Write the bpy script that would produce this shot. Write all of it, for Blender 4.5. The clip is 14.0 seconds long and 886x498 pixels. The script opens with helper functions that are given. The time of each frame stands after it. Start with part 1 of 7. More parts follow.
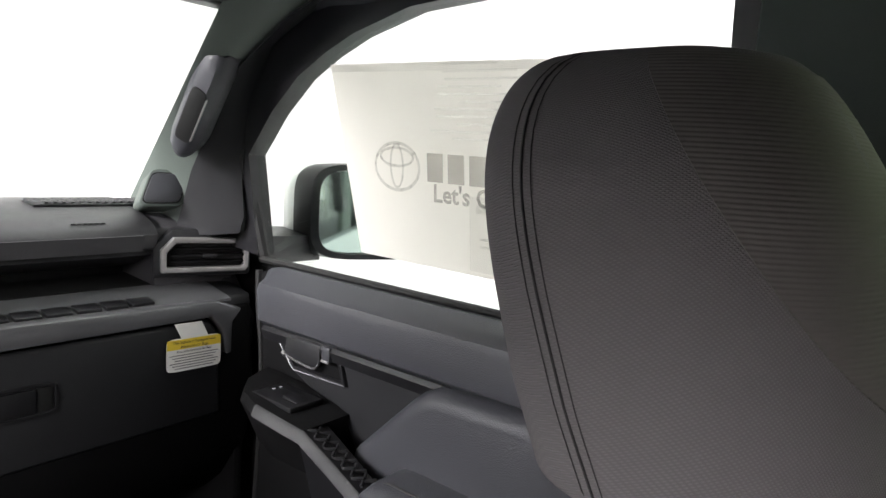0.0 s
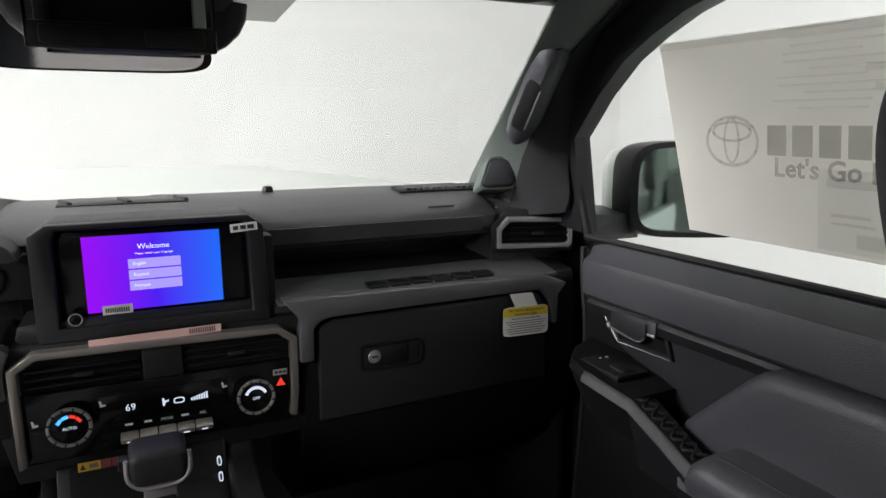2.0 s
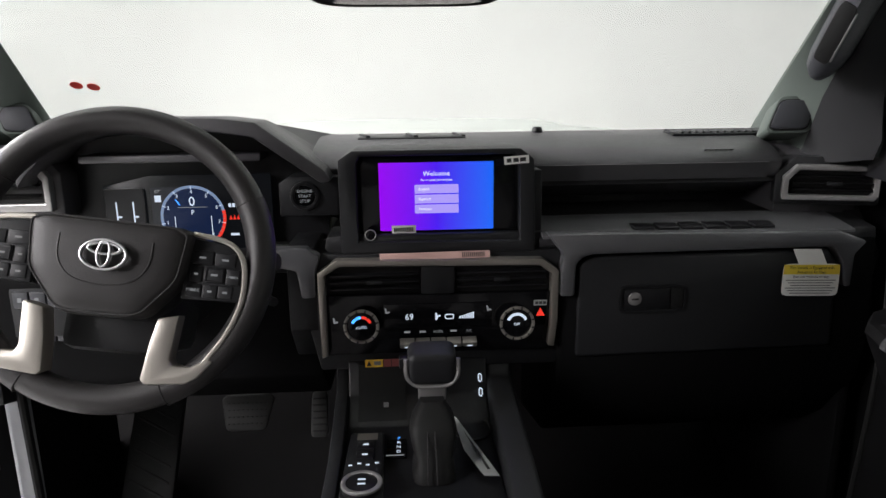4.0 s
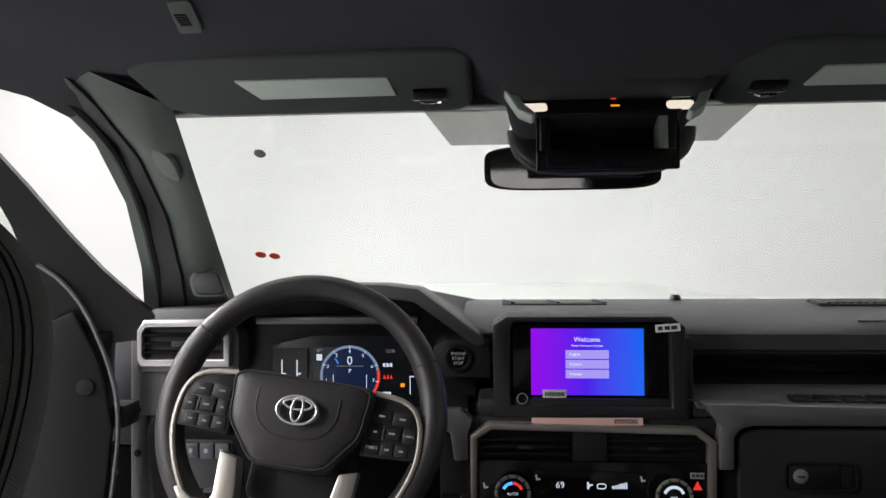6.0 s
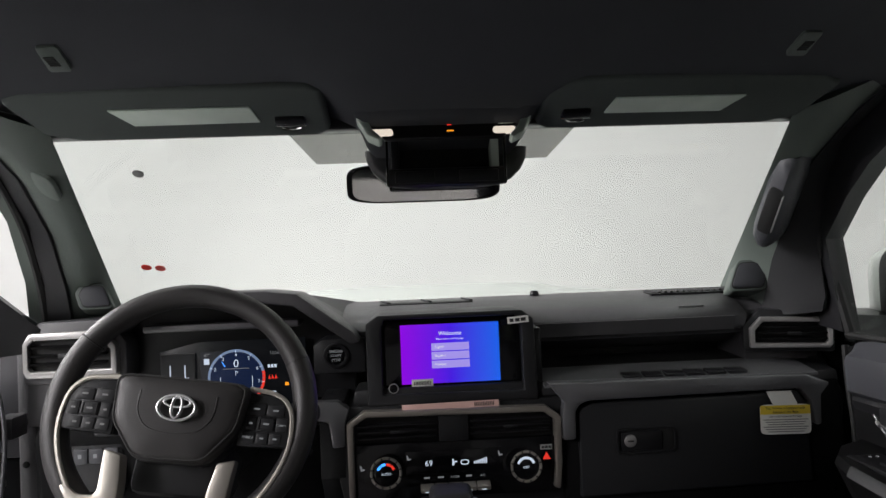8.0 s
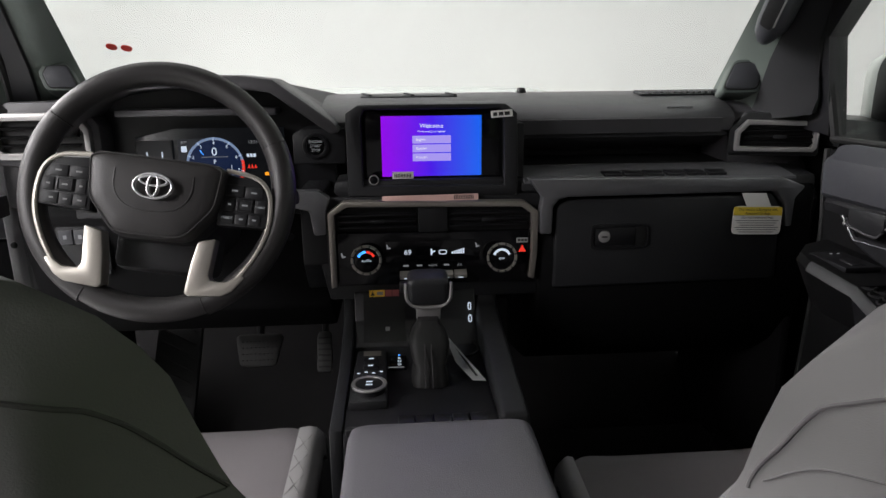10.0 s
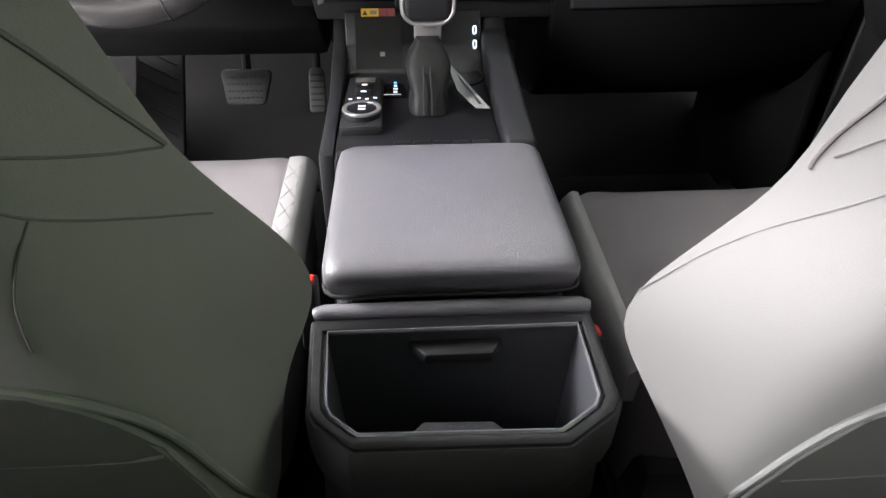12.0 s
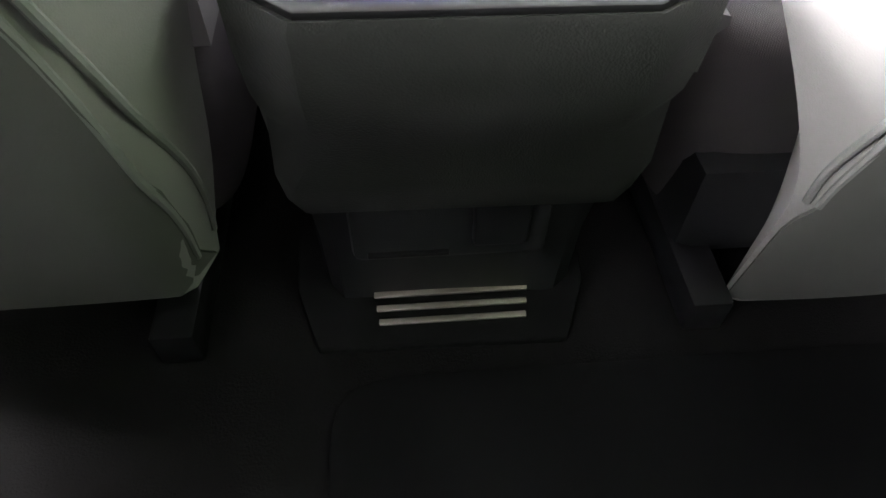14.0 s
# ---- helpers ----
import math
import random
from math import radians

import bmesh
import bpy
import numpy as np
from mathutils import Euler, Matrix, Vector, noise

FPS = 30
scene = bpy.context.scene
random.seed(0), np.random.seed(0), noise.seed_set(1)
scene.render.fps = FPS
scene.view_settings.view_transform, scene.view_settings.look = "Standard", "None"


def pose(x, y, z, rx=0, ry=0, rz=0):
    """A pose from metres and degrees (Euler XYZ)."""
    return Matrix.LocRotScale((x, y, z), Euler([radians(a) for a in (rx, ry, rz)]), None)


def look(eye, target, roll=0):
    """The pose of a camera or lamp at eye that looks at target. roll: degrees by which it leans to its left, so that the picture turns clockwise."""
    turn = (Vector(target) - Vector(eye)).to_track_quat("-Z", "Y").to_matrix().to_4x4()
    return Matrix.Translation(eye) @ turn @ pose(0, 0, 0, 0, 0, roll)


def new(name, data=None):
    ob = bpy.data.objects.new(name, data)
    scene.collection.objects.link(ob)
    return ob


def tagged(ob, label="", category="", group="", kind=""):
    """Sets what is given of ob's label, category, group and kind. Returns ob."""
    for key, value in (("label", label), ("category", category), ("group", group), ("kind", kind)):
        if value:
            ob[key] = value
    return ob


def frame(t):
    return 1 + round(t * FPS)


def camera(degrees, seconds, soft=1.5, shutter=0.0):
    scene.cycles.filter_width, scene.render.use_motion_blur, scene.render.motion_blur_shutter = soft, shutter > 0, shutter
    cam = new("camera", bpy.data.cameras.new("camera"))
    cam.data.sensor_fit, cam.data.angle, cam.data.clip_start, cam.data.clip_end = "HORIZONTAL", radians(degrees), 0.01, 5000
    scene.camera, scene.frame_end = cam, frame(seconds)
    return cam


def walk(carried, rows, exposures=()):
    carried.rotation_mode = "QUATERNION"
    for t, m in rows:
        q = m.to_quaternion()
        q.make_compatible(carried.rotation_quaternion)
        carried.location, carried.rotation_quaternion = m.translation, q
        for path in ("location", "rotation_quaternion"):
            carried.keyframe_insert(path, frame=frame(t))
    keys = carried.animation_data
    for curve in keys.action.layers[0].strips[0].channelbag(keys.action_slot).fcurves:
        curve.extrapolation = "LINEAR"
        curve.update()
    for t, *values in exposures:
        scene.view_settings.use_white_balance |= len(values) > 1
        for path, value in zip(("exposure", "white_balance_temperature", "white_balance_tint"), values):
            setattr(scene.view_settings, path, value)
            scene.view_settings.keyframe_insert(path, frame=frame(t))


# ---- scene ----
cam = camera(68.5, 14.0)
PATH = [
    (0, (0.0839, 0.0300, 1.4956), (1.6176, 1.2845, 1.2238), 3.65),
    (0.5, (0.0703, 0.0330, 1.4948), (1.5193, 1.3816, 1.2091), 3.10),
    (1, (0.0471, 0.0309, 1.4907), (1.3731, 1.4984, 1.1937), 2.93),
    (1.5, (0.0209, 0.0260, 1.4867), (1.0869, 1.6859, 1.1576), 2.22),
    (2, (0.0165, 0.0150, 1.4993), (0.8421, 1.8007, 1.1389), -0.31),
    (2.5, (0.0164, -0.0015, 1.4932), (0.6456, 1.8626, 1.1335), -0.38),
    (3, (0.0057, -0.0026, 1.4934), (0.4407, 1.9072, 1.0892), -0.91),
    (3.2, (-0.0028, 0.0010, 1.4876), (0.3625, 1.9151, 1.0374), -0.62),
    (5.3, (-0.0791, -0.0016, 1.4258), (-0.2199, 1.9454, 0.9909), -1.81),
    (5.5, (-0.1017, -0.0163, 1.4387), (-0.2531, 1.9471, 1.0891), -1.60),
    (5.8, (-0.1221, -0.0354, 1.4677), (-0.3263, 1.9497, 1.3349), -1.04),
    (6, (-0.1304, -0.0492, 1.4698), (-0.2689, 1.9457, 1.5041), -0.40),
    (6.2, (-0.1161, -0.0534, 1.4814), (-0.2081, 1.9419, 1.5841), -0.79),
    (6.5, (-0.0932, -0.0717, 1.4869), (-0.1162, 1.9246, 1.6074), -0.92),
    (6.6, (-0.0843, -0.0725, 1.4847), (-0.0696, 1.9236, 1.6095), -0.61),
    (7, (-0.0605, -0.1067, 1.4811), (0.0447, 1.8857, 1.6198), -0.76),
    (7.2, (-0.0541, -0.1302, 1.4794), (0.0619, 1.8610, 1.6264), -2.42),
    (9.3, (-0.0461, -0.1780, 1.4428), (0.0858, 1.7895, 1.1088), -1.18),
    (9.5, (-0.0468, -0.1719, 1.4382), (0.1029, 1.7849, 1.0527), -0.91),
    (10, (-0.0354, -0.1565, 1.4262), (0.0956, 1.7719, 0.9125), -0.57),
    (10.5, (-0.0365, -0.1343, 1.4106), (0.0951, 1.7352, 0.7123), -0.13),
    (11, (-0.0330, -0.1180, 1.3916), (0.0921, 1.6824, 0.5298), 0.12),
    (11.5, (-0.0260, -0.1032, 1.3644), (0.0718, 1.6063, 0.3308), -0.07),
    (11.7, (-0.0271, -0.1008, 1.3544), (0.0691, 1.5822, 0.2782), 0.00),
    (12, (-0.0284, -0.1002, 1.3334), (0.0750, 1.5334, 0.1842), 0.32),
    (12.2, (-0.0240, -0.0969, 1.3266), (0.0702, 1.4979, 0.1234), -0.44),
    (12.5, (-0.0224, -0.0933, 1.2919), (0.0662, 1.4558, 0.0299), -0.97),
    (13, (-0.0239, -0.0858, 1.2329), (0.0354, 1.3371, -0.1714), -1.32),
    (13.5, (-0.0400, -0.0654, 1.1622), (0.0981, 1.2369, -0.3495), 1.81),
    (13.9, (-0.0328, -0.0528, 1.1084), (0.0857, 1.2162, -0.4329), 0.96),
    (14, (-0.0314, -0.0487, 1.0929), (0.0839, 1.2153, -0.4527), 0.83),
]
walk(cam, [(t, look(eye, target, roll)) for t, eye, target, roll in PATH],
     [(0, 0.9), (0.5, 0.25), (1.0, 0.1), (1.5, 0.03), (2.0, -0.02), (3.0, -0.1), (5.5, 0.0), (6.0, -0.15), (6.5, -0.35), (7.0, -0.42), (9.5, -0.14), (10.0, -0.2), (10.5, -0.02), (11.0, 0.95), (11.5, 1.6), (12.0, 1.65), (12.5, 1.55), (13.0, 1.55), (13.5, 2.3), (14.0, 3.05)])


# ---- light ----
world = bpy.data.worlds.new("world")
scene.world = world
world.use_nodes = True
world.node_tree.nodes["Background"].inputs[0].default_value = (0.9, 0.95, 1.0, 1)
world.node_tree.nodes["Background"].inputs[1].default_value = 0.05


def area_lamp(name, power, size, size_y, m, color=(1, 1, 1)):
    data = bpy.data.lights.new(name, "AREA")
    data.shape, data.size, data.size_y, data.energy, data.color = "RECTANGLE", size, size_y, power, color
    ob = new(name, data)
    ob.matrix_world = m
    return ob


def spot_lamp(name, power, m, angle, color, radius=0.04):
    data = bpy.data.lights.new(name, "SPOT")
    data.energy, data.spot_size, data.spot_blend, data.color, data.shadow_soft_size = power, radians(angle), 0.6, color, radius
    ob = new(name, data)
    ob.matrix_world = m
    return ob


# softboxes of the photo booth: ceiling rows and a light wall beside the open doors
area_lamp("soft_lamp", 40, 7.0, 1.2, pose(2.2, -0.3, 3.35, 0, 0, 90), (0.97, 1.0, 1.0))
area_lamp("soft_lamp", 33, 7.0, 1.2, pose(-2.2, -0.3, 3.35, 0, 0, 90), (0.97, 1.0, 1.0))
area_lamp("soft_lamp", 290, 2.4, 1.2, look((-3.3, 1.6, 2.95), (0.3, 0.3, 1.0)), (1.0, 0.965, 0.985))
area_lamp("soft_lamp", 155, 1.4, 1.2, look((-3.3, -1.3, 2.75), (0.3, 0.15, 1.0)), (1.0, 0.965, 0.985))
# added lamp with no seen source, lifts the driver seat's rear
area_lamp("soft_lamp", 24, 1.4, 1.2, look((3.3, -1.3, 2.75), (-0.3, 0.15, 1.0)))
# added unseen lamp that whitens the far left corner of the wall
area_lamp("soft_lamp", 18, 1.4, 0.6, look((-4.4, 4.3, 3.2), (-4.4, 6.0, 1.2)))
spot_lamp("headlight_lamp", 26, look((-0.72, 2.9, 0.95), (-1.25, 6, 1.15)), 30, (1.0, 0.97, 0.9))
spot_lamp("headlight_lamp", 26, look((0.72, 2.9, 0.95), (1.25, 6, 1.15)), 30, (1.0, 0.97, 0.9))
spot_lamp("map_lamp", 0.1, look((-0.089, 0.745, 1.635), (-0.2, 0.5, 0.8)), 120, (1.0, 0.85, 0.65), 0.015)
spot_lamp("map_lamp", 0.1, look((0.115, 0.745, 1.635), (0.2, 0.5, 0.8)), 120, (1.0, 0.85, 0.65), 0.015)


# ---- materials ----
def material(name, color, rough=0.5, metal=0.0, grain=0.0, grain_scale=600.0, stain=0.12, stain_scale=9.0, kind="noise", coat=0.0, spec=0.5):
    mat = bpy.data.materials.new(name)
    mat.use_nodes = True
    tree = mat.node_tree
    node, link = tree.nodes, tree.links
    bsdf = node["Principled BSDF"]
    bsdf.inputs["Roughness"].default_value = rough
    bsdf.inputs["Metallic"].default_value = metal
    bsdf.inputs["Coat Weight"].default_value = coat
    bsdf.inputs["Specular IOR Level"].default_value = spec
    co = node.new("ShaderNodeTexCoord")
    big = node.new("ShaderNodeTexNoise")
    big.inputs["Scale"].default_value, big.inputs["Detail"].default_value = stain_scale, 5
    link.new(co.outputs["Object"], big.inputs["Vector"])
    mix = node.new("ShaderNodeMix")
    mix.data_type = "RGBA"
    mix.inputs["A"].default_value = (*[c * (1 - stain) for c in color], 1)
    mix.inputs["B"].default_value = (*[min(1, c * (1 + stain)) for c in color], 1)
    link.new(big.outputs["Fac"], mix.inputs["Factor"])
    link.new(mix.outputs["Result"], bsdf.inputs["Base Color"])
    span = node.new("ShaderNodeMapRange")
    span.inputs["To Min"].default_value, span.inputs["To Max"].default_value = max(0.02, rough - 0.07), min(1, rough + 0.07)
    link.new(big.outputs["Fac"], span.inputs["Value"])
    link.new(span.outputs["Result"], bsdf.inputs["Roughness"])
    if grain:
        if kind == "leather":
            tex = node.new("ShaderNodeTexVoronoi")
            tex.inputs["Scale"].default_value = grain_scale
            out = tex.outputs["Distance"]
        elif kind == "weave":
            warp, weft = node.new("ShaderNodeTexWave"), node.new("ShaderNodeTexWave")
            turn = node.new("ShaderNodeMapping")
            turn.inputs["Rotation"].default_value = (0.5, 0.35, 0.45)
            link.new(co.outputs["Object"], turn.inputs["Vector"])
            for w, way in ((warp, "X"), (weft, "Z")):
                w.bands_direction = way
                w.inputs["Scale"].default_value = grain_scale
                w.inputs["Distortion"].default_value = 0.6
                w.inputs["Detail Scale"].default_value = 40
                link.new(turn.outputs["Vector"], w.inputs["Vector"])
            tex = node.new("ShaderNodeMath")
            tex.operation = "MULTIPLY"
            link.new(warp.outputs["Fac"], tex.inputs[0])
            link.new(weft.outputs["Fac"], tex.inputs[1])
            out = tex.outputs["Value"]
            tint = node.new("ShaderNodeMix")
            tint.data_type, tint.blend_type = "RGBA", "MULTIPLY"
            tint.inputs["Factor"].default_value = 0.22
            link.new(mix.outputs["Result"], tint.inputs["A"])
            link.new(out, tint.inputs["B"])
            link.new(tint.outputs["Result"], bsdf.inputs["Base Color"])
        elif kind == "ribs":
            tex = node.new("ShaderNodeTexWave")
            tex.bands_direction = "Z"
            tex.inputs["Scale"].default_value = grain_scale
            link.new(co.outputs["Object"], tex.inputs["Vector"])
            out = tex.outputs["Fac"]
        else:
            tex = node.new("ShaderNodeTexNoise")
            tex.inputs["Scale"].default_value, tex.inputs["Detail"].default_value = grain_scale, 3
            out = tex.outputs["Fac"]
        if kind in ("leather", "noise"):
            link.new(co.outputs["Object"], tex.inputs["Vector"])
        bump = node.new("ShaderNodeBump")
        bump.inputs["Strength"].default_value, bump.inputs["Distance"].default_value = grain, 0.0006
        link.new(out, bump.inputs["Height"])
        link.new(bump.outputs["Normal"], bsdf.inputs["Normal"])
    return mat


def glowing(name, color, strength):
    mat = bpy.data.materials.new(name)
    mat.use_nodes = True
    bsdf = mat.node_tree.nodes["Principled BSDF"]
    bsdf.inputs["Base Color"].default_value = (*[c * 0.1 for c in color], 1)
    bsdf.inputs["Emission Color"].default_value = (*color, 1)
    bsdf.inputs["Emission Strength"].default_value = strength
    bsdf.inputs["Roughness"].default_value = 0.25
    return mat


def pane(name, tint, gloss=1.0):
    """Clear sheet: it lets light straight through and mirrors at grazing angles."""
    mat = bpy.data.materials.new(name)
    mat.use_nodes = True
    node, link = mat.node_tree.nodes, mat.node_tree.links
    node.remove(node["Principled BSDF"])
    clear, shine = node.new("ShaderNodeBsdfTransparent"), node.new("ShaderNodeBsdfGlossy")
    mix, edge, power, scale = (node.new("ShaderNode" + n) for n in ("MixShader", "LayerWeight", "Math", "Math"))
    clear.inputs["Color"].default_value = (*tint, 1)
    shine.inputs["Roughness"].default_value = 0.02
    power.operation, scale.operation = "POWER", "MULTIPLY_ADD"
    power.inputs[1].default_value = 5.0
    scale.inputs[1].default_value, scale.inputs[2].default_value = 0.9 * gloss, 0.03 * gloss
    link.new(edge.outputs["Facing"], power.inputs[0])
    link.new(power.outputs["Value"], scale.inputs[0])
    link.new(scale.outputs["Value"], mix.inputs["Fac"])
    link.new(clear.outputs["BSDF"], mix.inputs[1])
    link.new(shine.outputs["BSDF"], mix.inputs[2])
    link.new(mix.outputs["Shader"], node["Material Output"].inputs["Surface"])
    return mat


def paper_sheet(name, color, through_share):
    """Paper that passes part of the daylight behind it."""
    mat = material(name, color, 0.8, stain=0.06, stain_scale=14, grain=0.15, grain_scale=300)
    node, link = mat.node_tree.nodes, mat.node_tree.links
    bsdf, out = node["Principled BSDF"], node["Material Output"]
    back, mix = node.new("ShaderNodeBsdfTranslucent"), node.new("ShaderNodeMixShader")
    back.inputs["Color"].default_value = (*color, 1)
    mix.inputs["Fac"].default_value = through_share
    link.new(bsdf.outputs["BSDF"], mix.inputs[1])
    link.new(back.outputs["BSDF"], mix.inputs[2])
    link.new(mix.outputs["Shader"], out.inputs["Surface"])
    return mat


def ink(name, color, cover):
    """Thin print that lets part of the sheet behind it show."""
    mat = bpy.data.materials.new(name)
    mat.use_nodes = True
    node, link = mat.node_tree.nodes, mat.node_tree.links
    bsdf = node["Principled BSDF"]
    bsdf.inputs["Base Color"].default_value = (*color, 1)
    bsdf.inputs["Roughness"].default_value = 0.8
    clear, mix = node.new("ShaderNodeBsdfTransparent"), node.new("ShaderNodeMixShader")
    mix.inputs["Fac"].default_value = cover
    link.new(clear.outputs["BSDF"], mix.inputs[1])
    link.new(bsdf.outputs["BSDF"], mix.inputs[2])
    link.new(mix.outputs["Shader"], node["Material Output"].inputs["Surface"])
    return mat


M = dict(
    booth=material("white booth paint", (0.8, 0.8, 0.79), 0.75, stain=0.02, stain_scale=0.6),
    plastic=material("black grained plastic", (0.0165, 0.0168, 0.0182), 0.44, spec=0.27, grain=0.35, grain_scale=900, kind="leather"),
    pad=material("charcoal soft-touch pad", (0.054, 0.0525, 0.056), 0.40, spec=0.45, grain=0.4, grain_scale=700, kind="leather"),
    smooth=material("smooth black plastic", (0.011, 0.011, 0.0122), 0.33, spec=0.3, stain=0.2),
    piano=material("gloss black plastic", (0.005, 0.005, 0.006), 0.12, spec=0.3, stain=0.1),
    graphite=material("graphite satin trim", (0.135, 0.136, 0.142), 0.33, metal=0.45, grain=0.1, grain_scale=1500),
    silver=material("satin silver trim", (0.37, 0.36, 0.355), 0.36, metal=0.7, grain=0.08, grain_scale=1800),
    champagne=material("warm satin metal trim", (0.30, 0.275, 0.245), 0.36, metal=0.7, grain=0.08, grain_scale=1800),
    nickel=material("satin nickel trim", (0.40, 0.375, 0.335), 0.38, metal=0.7, grain=0.08, grain_scale=1800),
    badge=material("satin chrome badge", (0.72, 0.72, 0.73), 0.3, metal=0.8),
    groove=material("sewn groove", (0.155, 0.15, 0.15), 0.9, spec=0.1),
    chrome=material("bright chrome", (0.8, 0.8, 0.8), 0.12, metal=1.0),
    leather=material("black leather", (0.040, 0.041, 0.047), 0.42, spec=0.42, grain=0.5, grain_scale=650, kind="leather"),
    wheel=material("black wheel leather", (0.022, 0.0205, 0.0205), 0.42, spec=0.38, grain=0.3, grain_scale=950, kind="leather"),
    armrest=material("dark grey synthetic leather", (0.115, 0.112, 0.122), 0.38, grain=0.35, grain_scale=620, kind="leather"),
    fabric=material("grey woven seat fabric", (0.158, 0.146, 0.149), 0.85, grain=0.55, grain_scale=290, kind="weave", stain=0.1),
    fabric2=material("light grey seat fabric", (0.25, 0.246, 0.243), 0.85, grain=0.3, grain_scale=900, kind="noise", stain=0.06),
    mesh=material("ribbed grey mesh fabric", (0.125, 0.113, 0.106), 0.85, grain=0.5, grain_scale=170, kind="ribs"),
    # darker cloth than the wings, with the low shade added to its colour
    seat_back=material("seat-back cloth darkened for shade", (0.095, 0.097, 0.090), 0.85, grain=0.3, grain_scale=800, kind="noise"),
    thread=material("black thread", (0.022, 0.021, 0.021), 0.8),
    piping=material("pale stitched piping", (0.19, 0.195, 0.19), 0.6, grain=0.6, grain_scale=200),
    headliner=material("black knit headliner", (0.048, 0.050, 0.055), 0.9, spec=0.1, grain=0.5, grain_scale=500),
    # lighter and greener than the headliner to hold light from the windscreen
    visor=material("visor cloth, greened for windscreen light", (0.070, 0.080, 0.076), 0.9, spec=0.1, grain=0.5, grain_scale=500),
    # raised and greened to carry the glass's green reflection on the pillars
    pillar=material("dark grey pillar trim", (0.088, 0.105, 0.094), 0.6, spec=0.3, grain=0.35, grain_scale=900, kind="leather"),
    # carpet and matte black kept near zero to paint the unlit footwell
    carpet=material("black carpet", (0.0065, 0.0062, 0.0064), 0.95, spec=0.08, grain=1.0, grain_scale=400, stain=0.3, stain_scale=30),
    matte=material("matte black moulding, darkened for shade", (0.006, 0.006, 0.0063), 0.75, spec=0.05, grain=0.3, grain_scale=700),
    rubber=material("black rubber", (0.010, 0.010, 0.010), 0.6, spec=0.25, grain=0.3, grain_scale=500),
    pedal=material("worn grey rubber pedal", (0.022, 0.0215, 0.021), 0.6, grain=0.3, grain_scale=500),
    paint=material("silver car paint", (0.42, 0.44, 0.47), 0.3, metal=0.6, grain=0.05, grain_scale=2500, coat=0.6),
    bonnet=material("pale silver bonnet paint", (0.62, 0.65, 0.62), 0.38, metal=0.2, coat=0.4),
    jamb=material("grey-silver jamb paint", (0.40, 0.41, 0.43), 0.45, metal=0.3, grain=0.1, grain_scale=1500),
    # lighter than the other console plastic to hold the lit rear face
    bin=material("dark grey moulded bin", (0.030, 0.031, 0.030), 0.5, spec=0.35, grain=0.4, grain_scale=700, kind="leather"),
    white=material("white label paper", (0.78, 0.77, 0.74), 0.6, stain=0.05),
    grey_ink=material("grey ink", (0.2, 0.2, 0.2), 0.7),
    black_ink=material("black ink", (0.02, 0.02, 0.02), 0.7),
    yellow=material("yellow label print", (0.75, 0.56, 0.05), 0.55, stain=0.05),
    orange=material("amber warning print", (0.72, 0.42, 0.03), 0.55, stain=0.05),
    maroon=material("dark red print", (0.22, 0.05, 0.05), 0.55),
    pink=material("pale red strip label", (0.62, 0.4, 0.36), 0.5, stain=0.1),
    red=material("red plastic", (0.6, 0.03, 0.02), 0.35),
    film=material("clear protective film", (0.3, 0.31, 0.3), 0.25, stain=0.4, stain_scale=25),
    # light on covers and tray edges is part of this pale colour
    vanity=material("grey vanity cover", (0.55, 0.63, 0.56), 0.25, stain=0.25, stain_scale=12),
    # green tint imitates what the outside mirror reflects
    green_mirror=material("mirror with a green reflection in its tint", (0.70, 0.84, 0.77), 0.03, metal=1.0, stain=0.1, stain_scale=20),
    mirror=material("mirror", (0.85, 0.88, 0.86), 0.02, metal=1.0, stain=0.02),
    sheet=paper_sheet("window sticker paper", (0.84, 0.825, 0.79), 0.62),
    ink_sheet=ink("window sticker ink", (0.3, 0.26, 0.2), 0.23),
    faint_sheet=ink("window sticker faint print", (0.35, 0.34, 0.32), 0.055),
    glass=pane("clear glass", (0.94, 0.96, 0.945)),
    privacy=pane("smoked glass", (0.62, 0.60, 0.60)),
    green_glass=pane("green tinted glass", (0.55, 0.62, 0.49)),
    dots=pane("dotted sun band", (0.60, 0.60, 0.59)),
    lit_white=glowing("lit white marking", (0.75, 0.85, 1.0), 0.85),
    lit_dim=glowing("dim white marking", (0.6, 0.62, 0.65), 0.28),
    lit_blue=glowing("lit blue marking", (0.05, 0.3, 1.0), 2.2),
    lit_red=glowing("lit red marking", (1.0, 0.05, 0.03), 0.8),
    lit_orange=glowing("lit orange marking", (1.0, 0.35, 0.02), 1.2),
    lamp_lens=glowing("lit lamp lens", (1.0, 0.88, 0.74), 0.95),
    gauge_ring=glowing("pale blue gauge ring", (0.20, 0.28, 0.45), 0.9),
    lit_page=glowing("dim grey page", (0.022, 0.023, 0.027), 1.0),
    gauge_face=glowing("dim blue gauge face", (0.007, 0.014, 0.045), 1.0),
    cluster=glowing("dark display glass", (0.0035, 0.004, 0.005), 1.0),
    button_card=glowing("pale violet screen button", (0.42, 0.34, 0.95), 1.0),
    screen_text=glowing("white screen text", (0.9, 0.9, 1.0), 1.1),
)


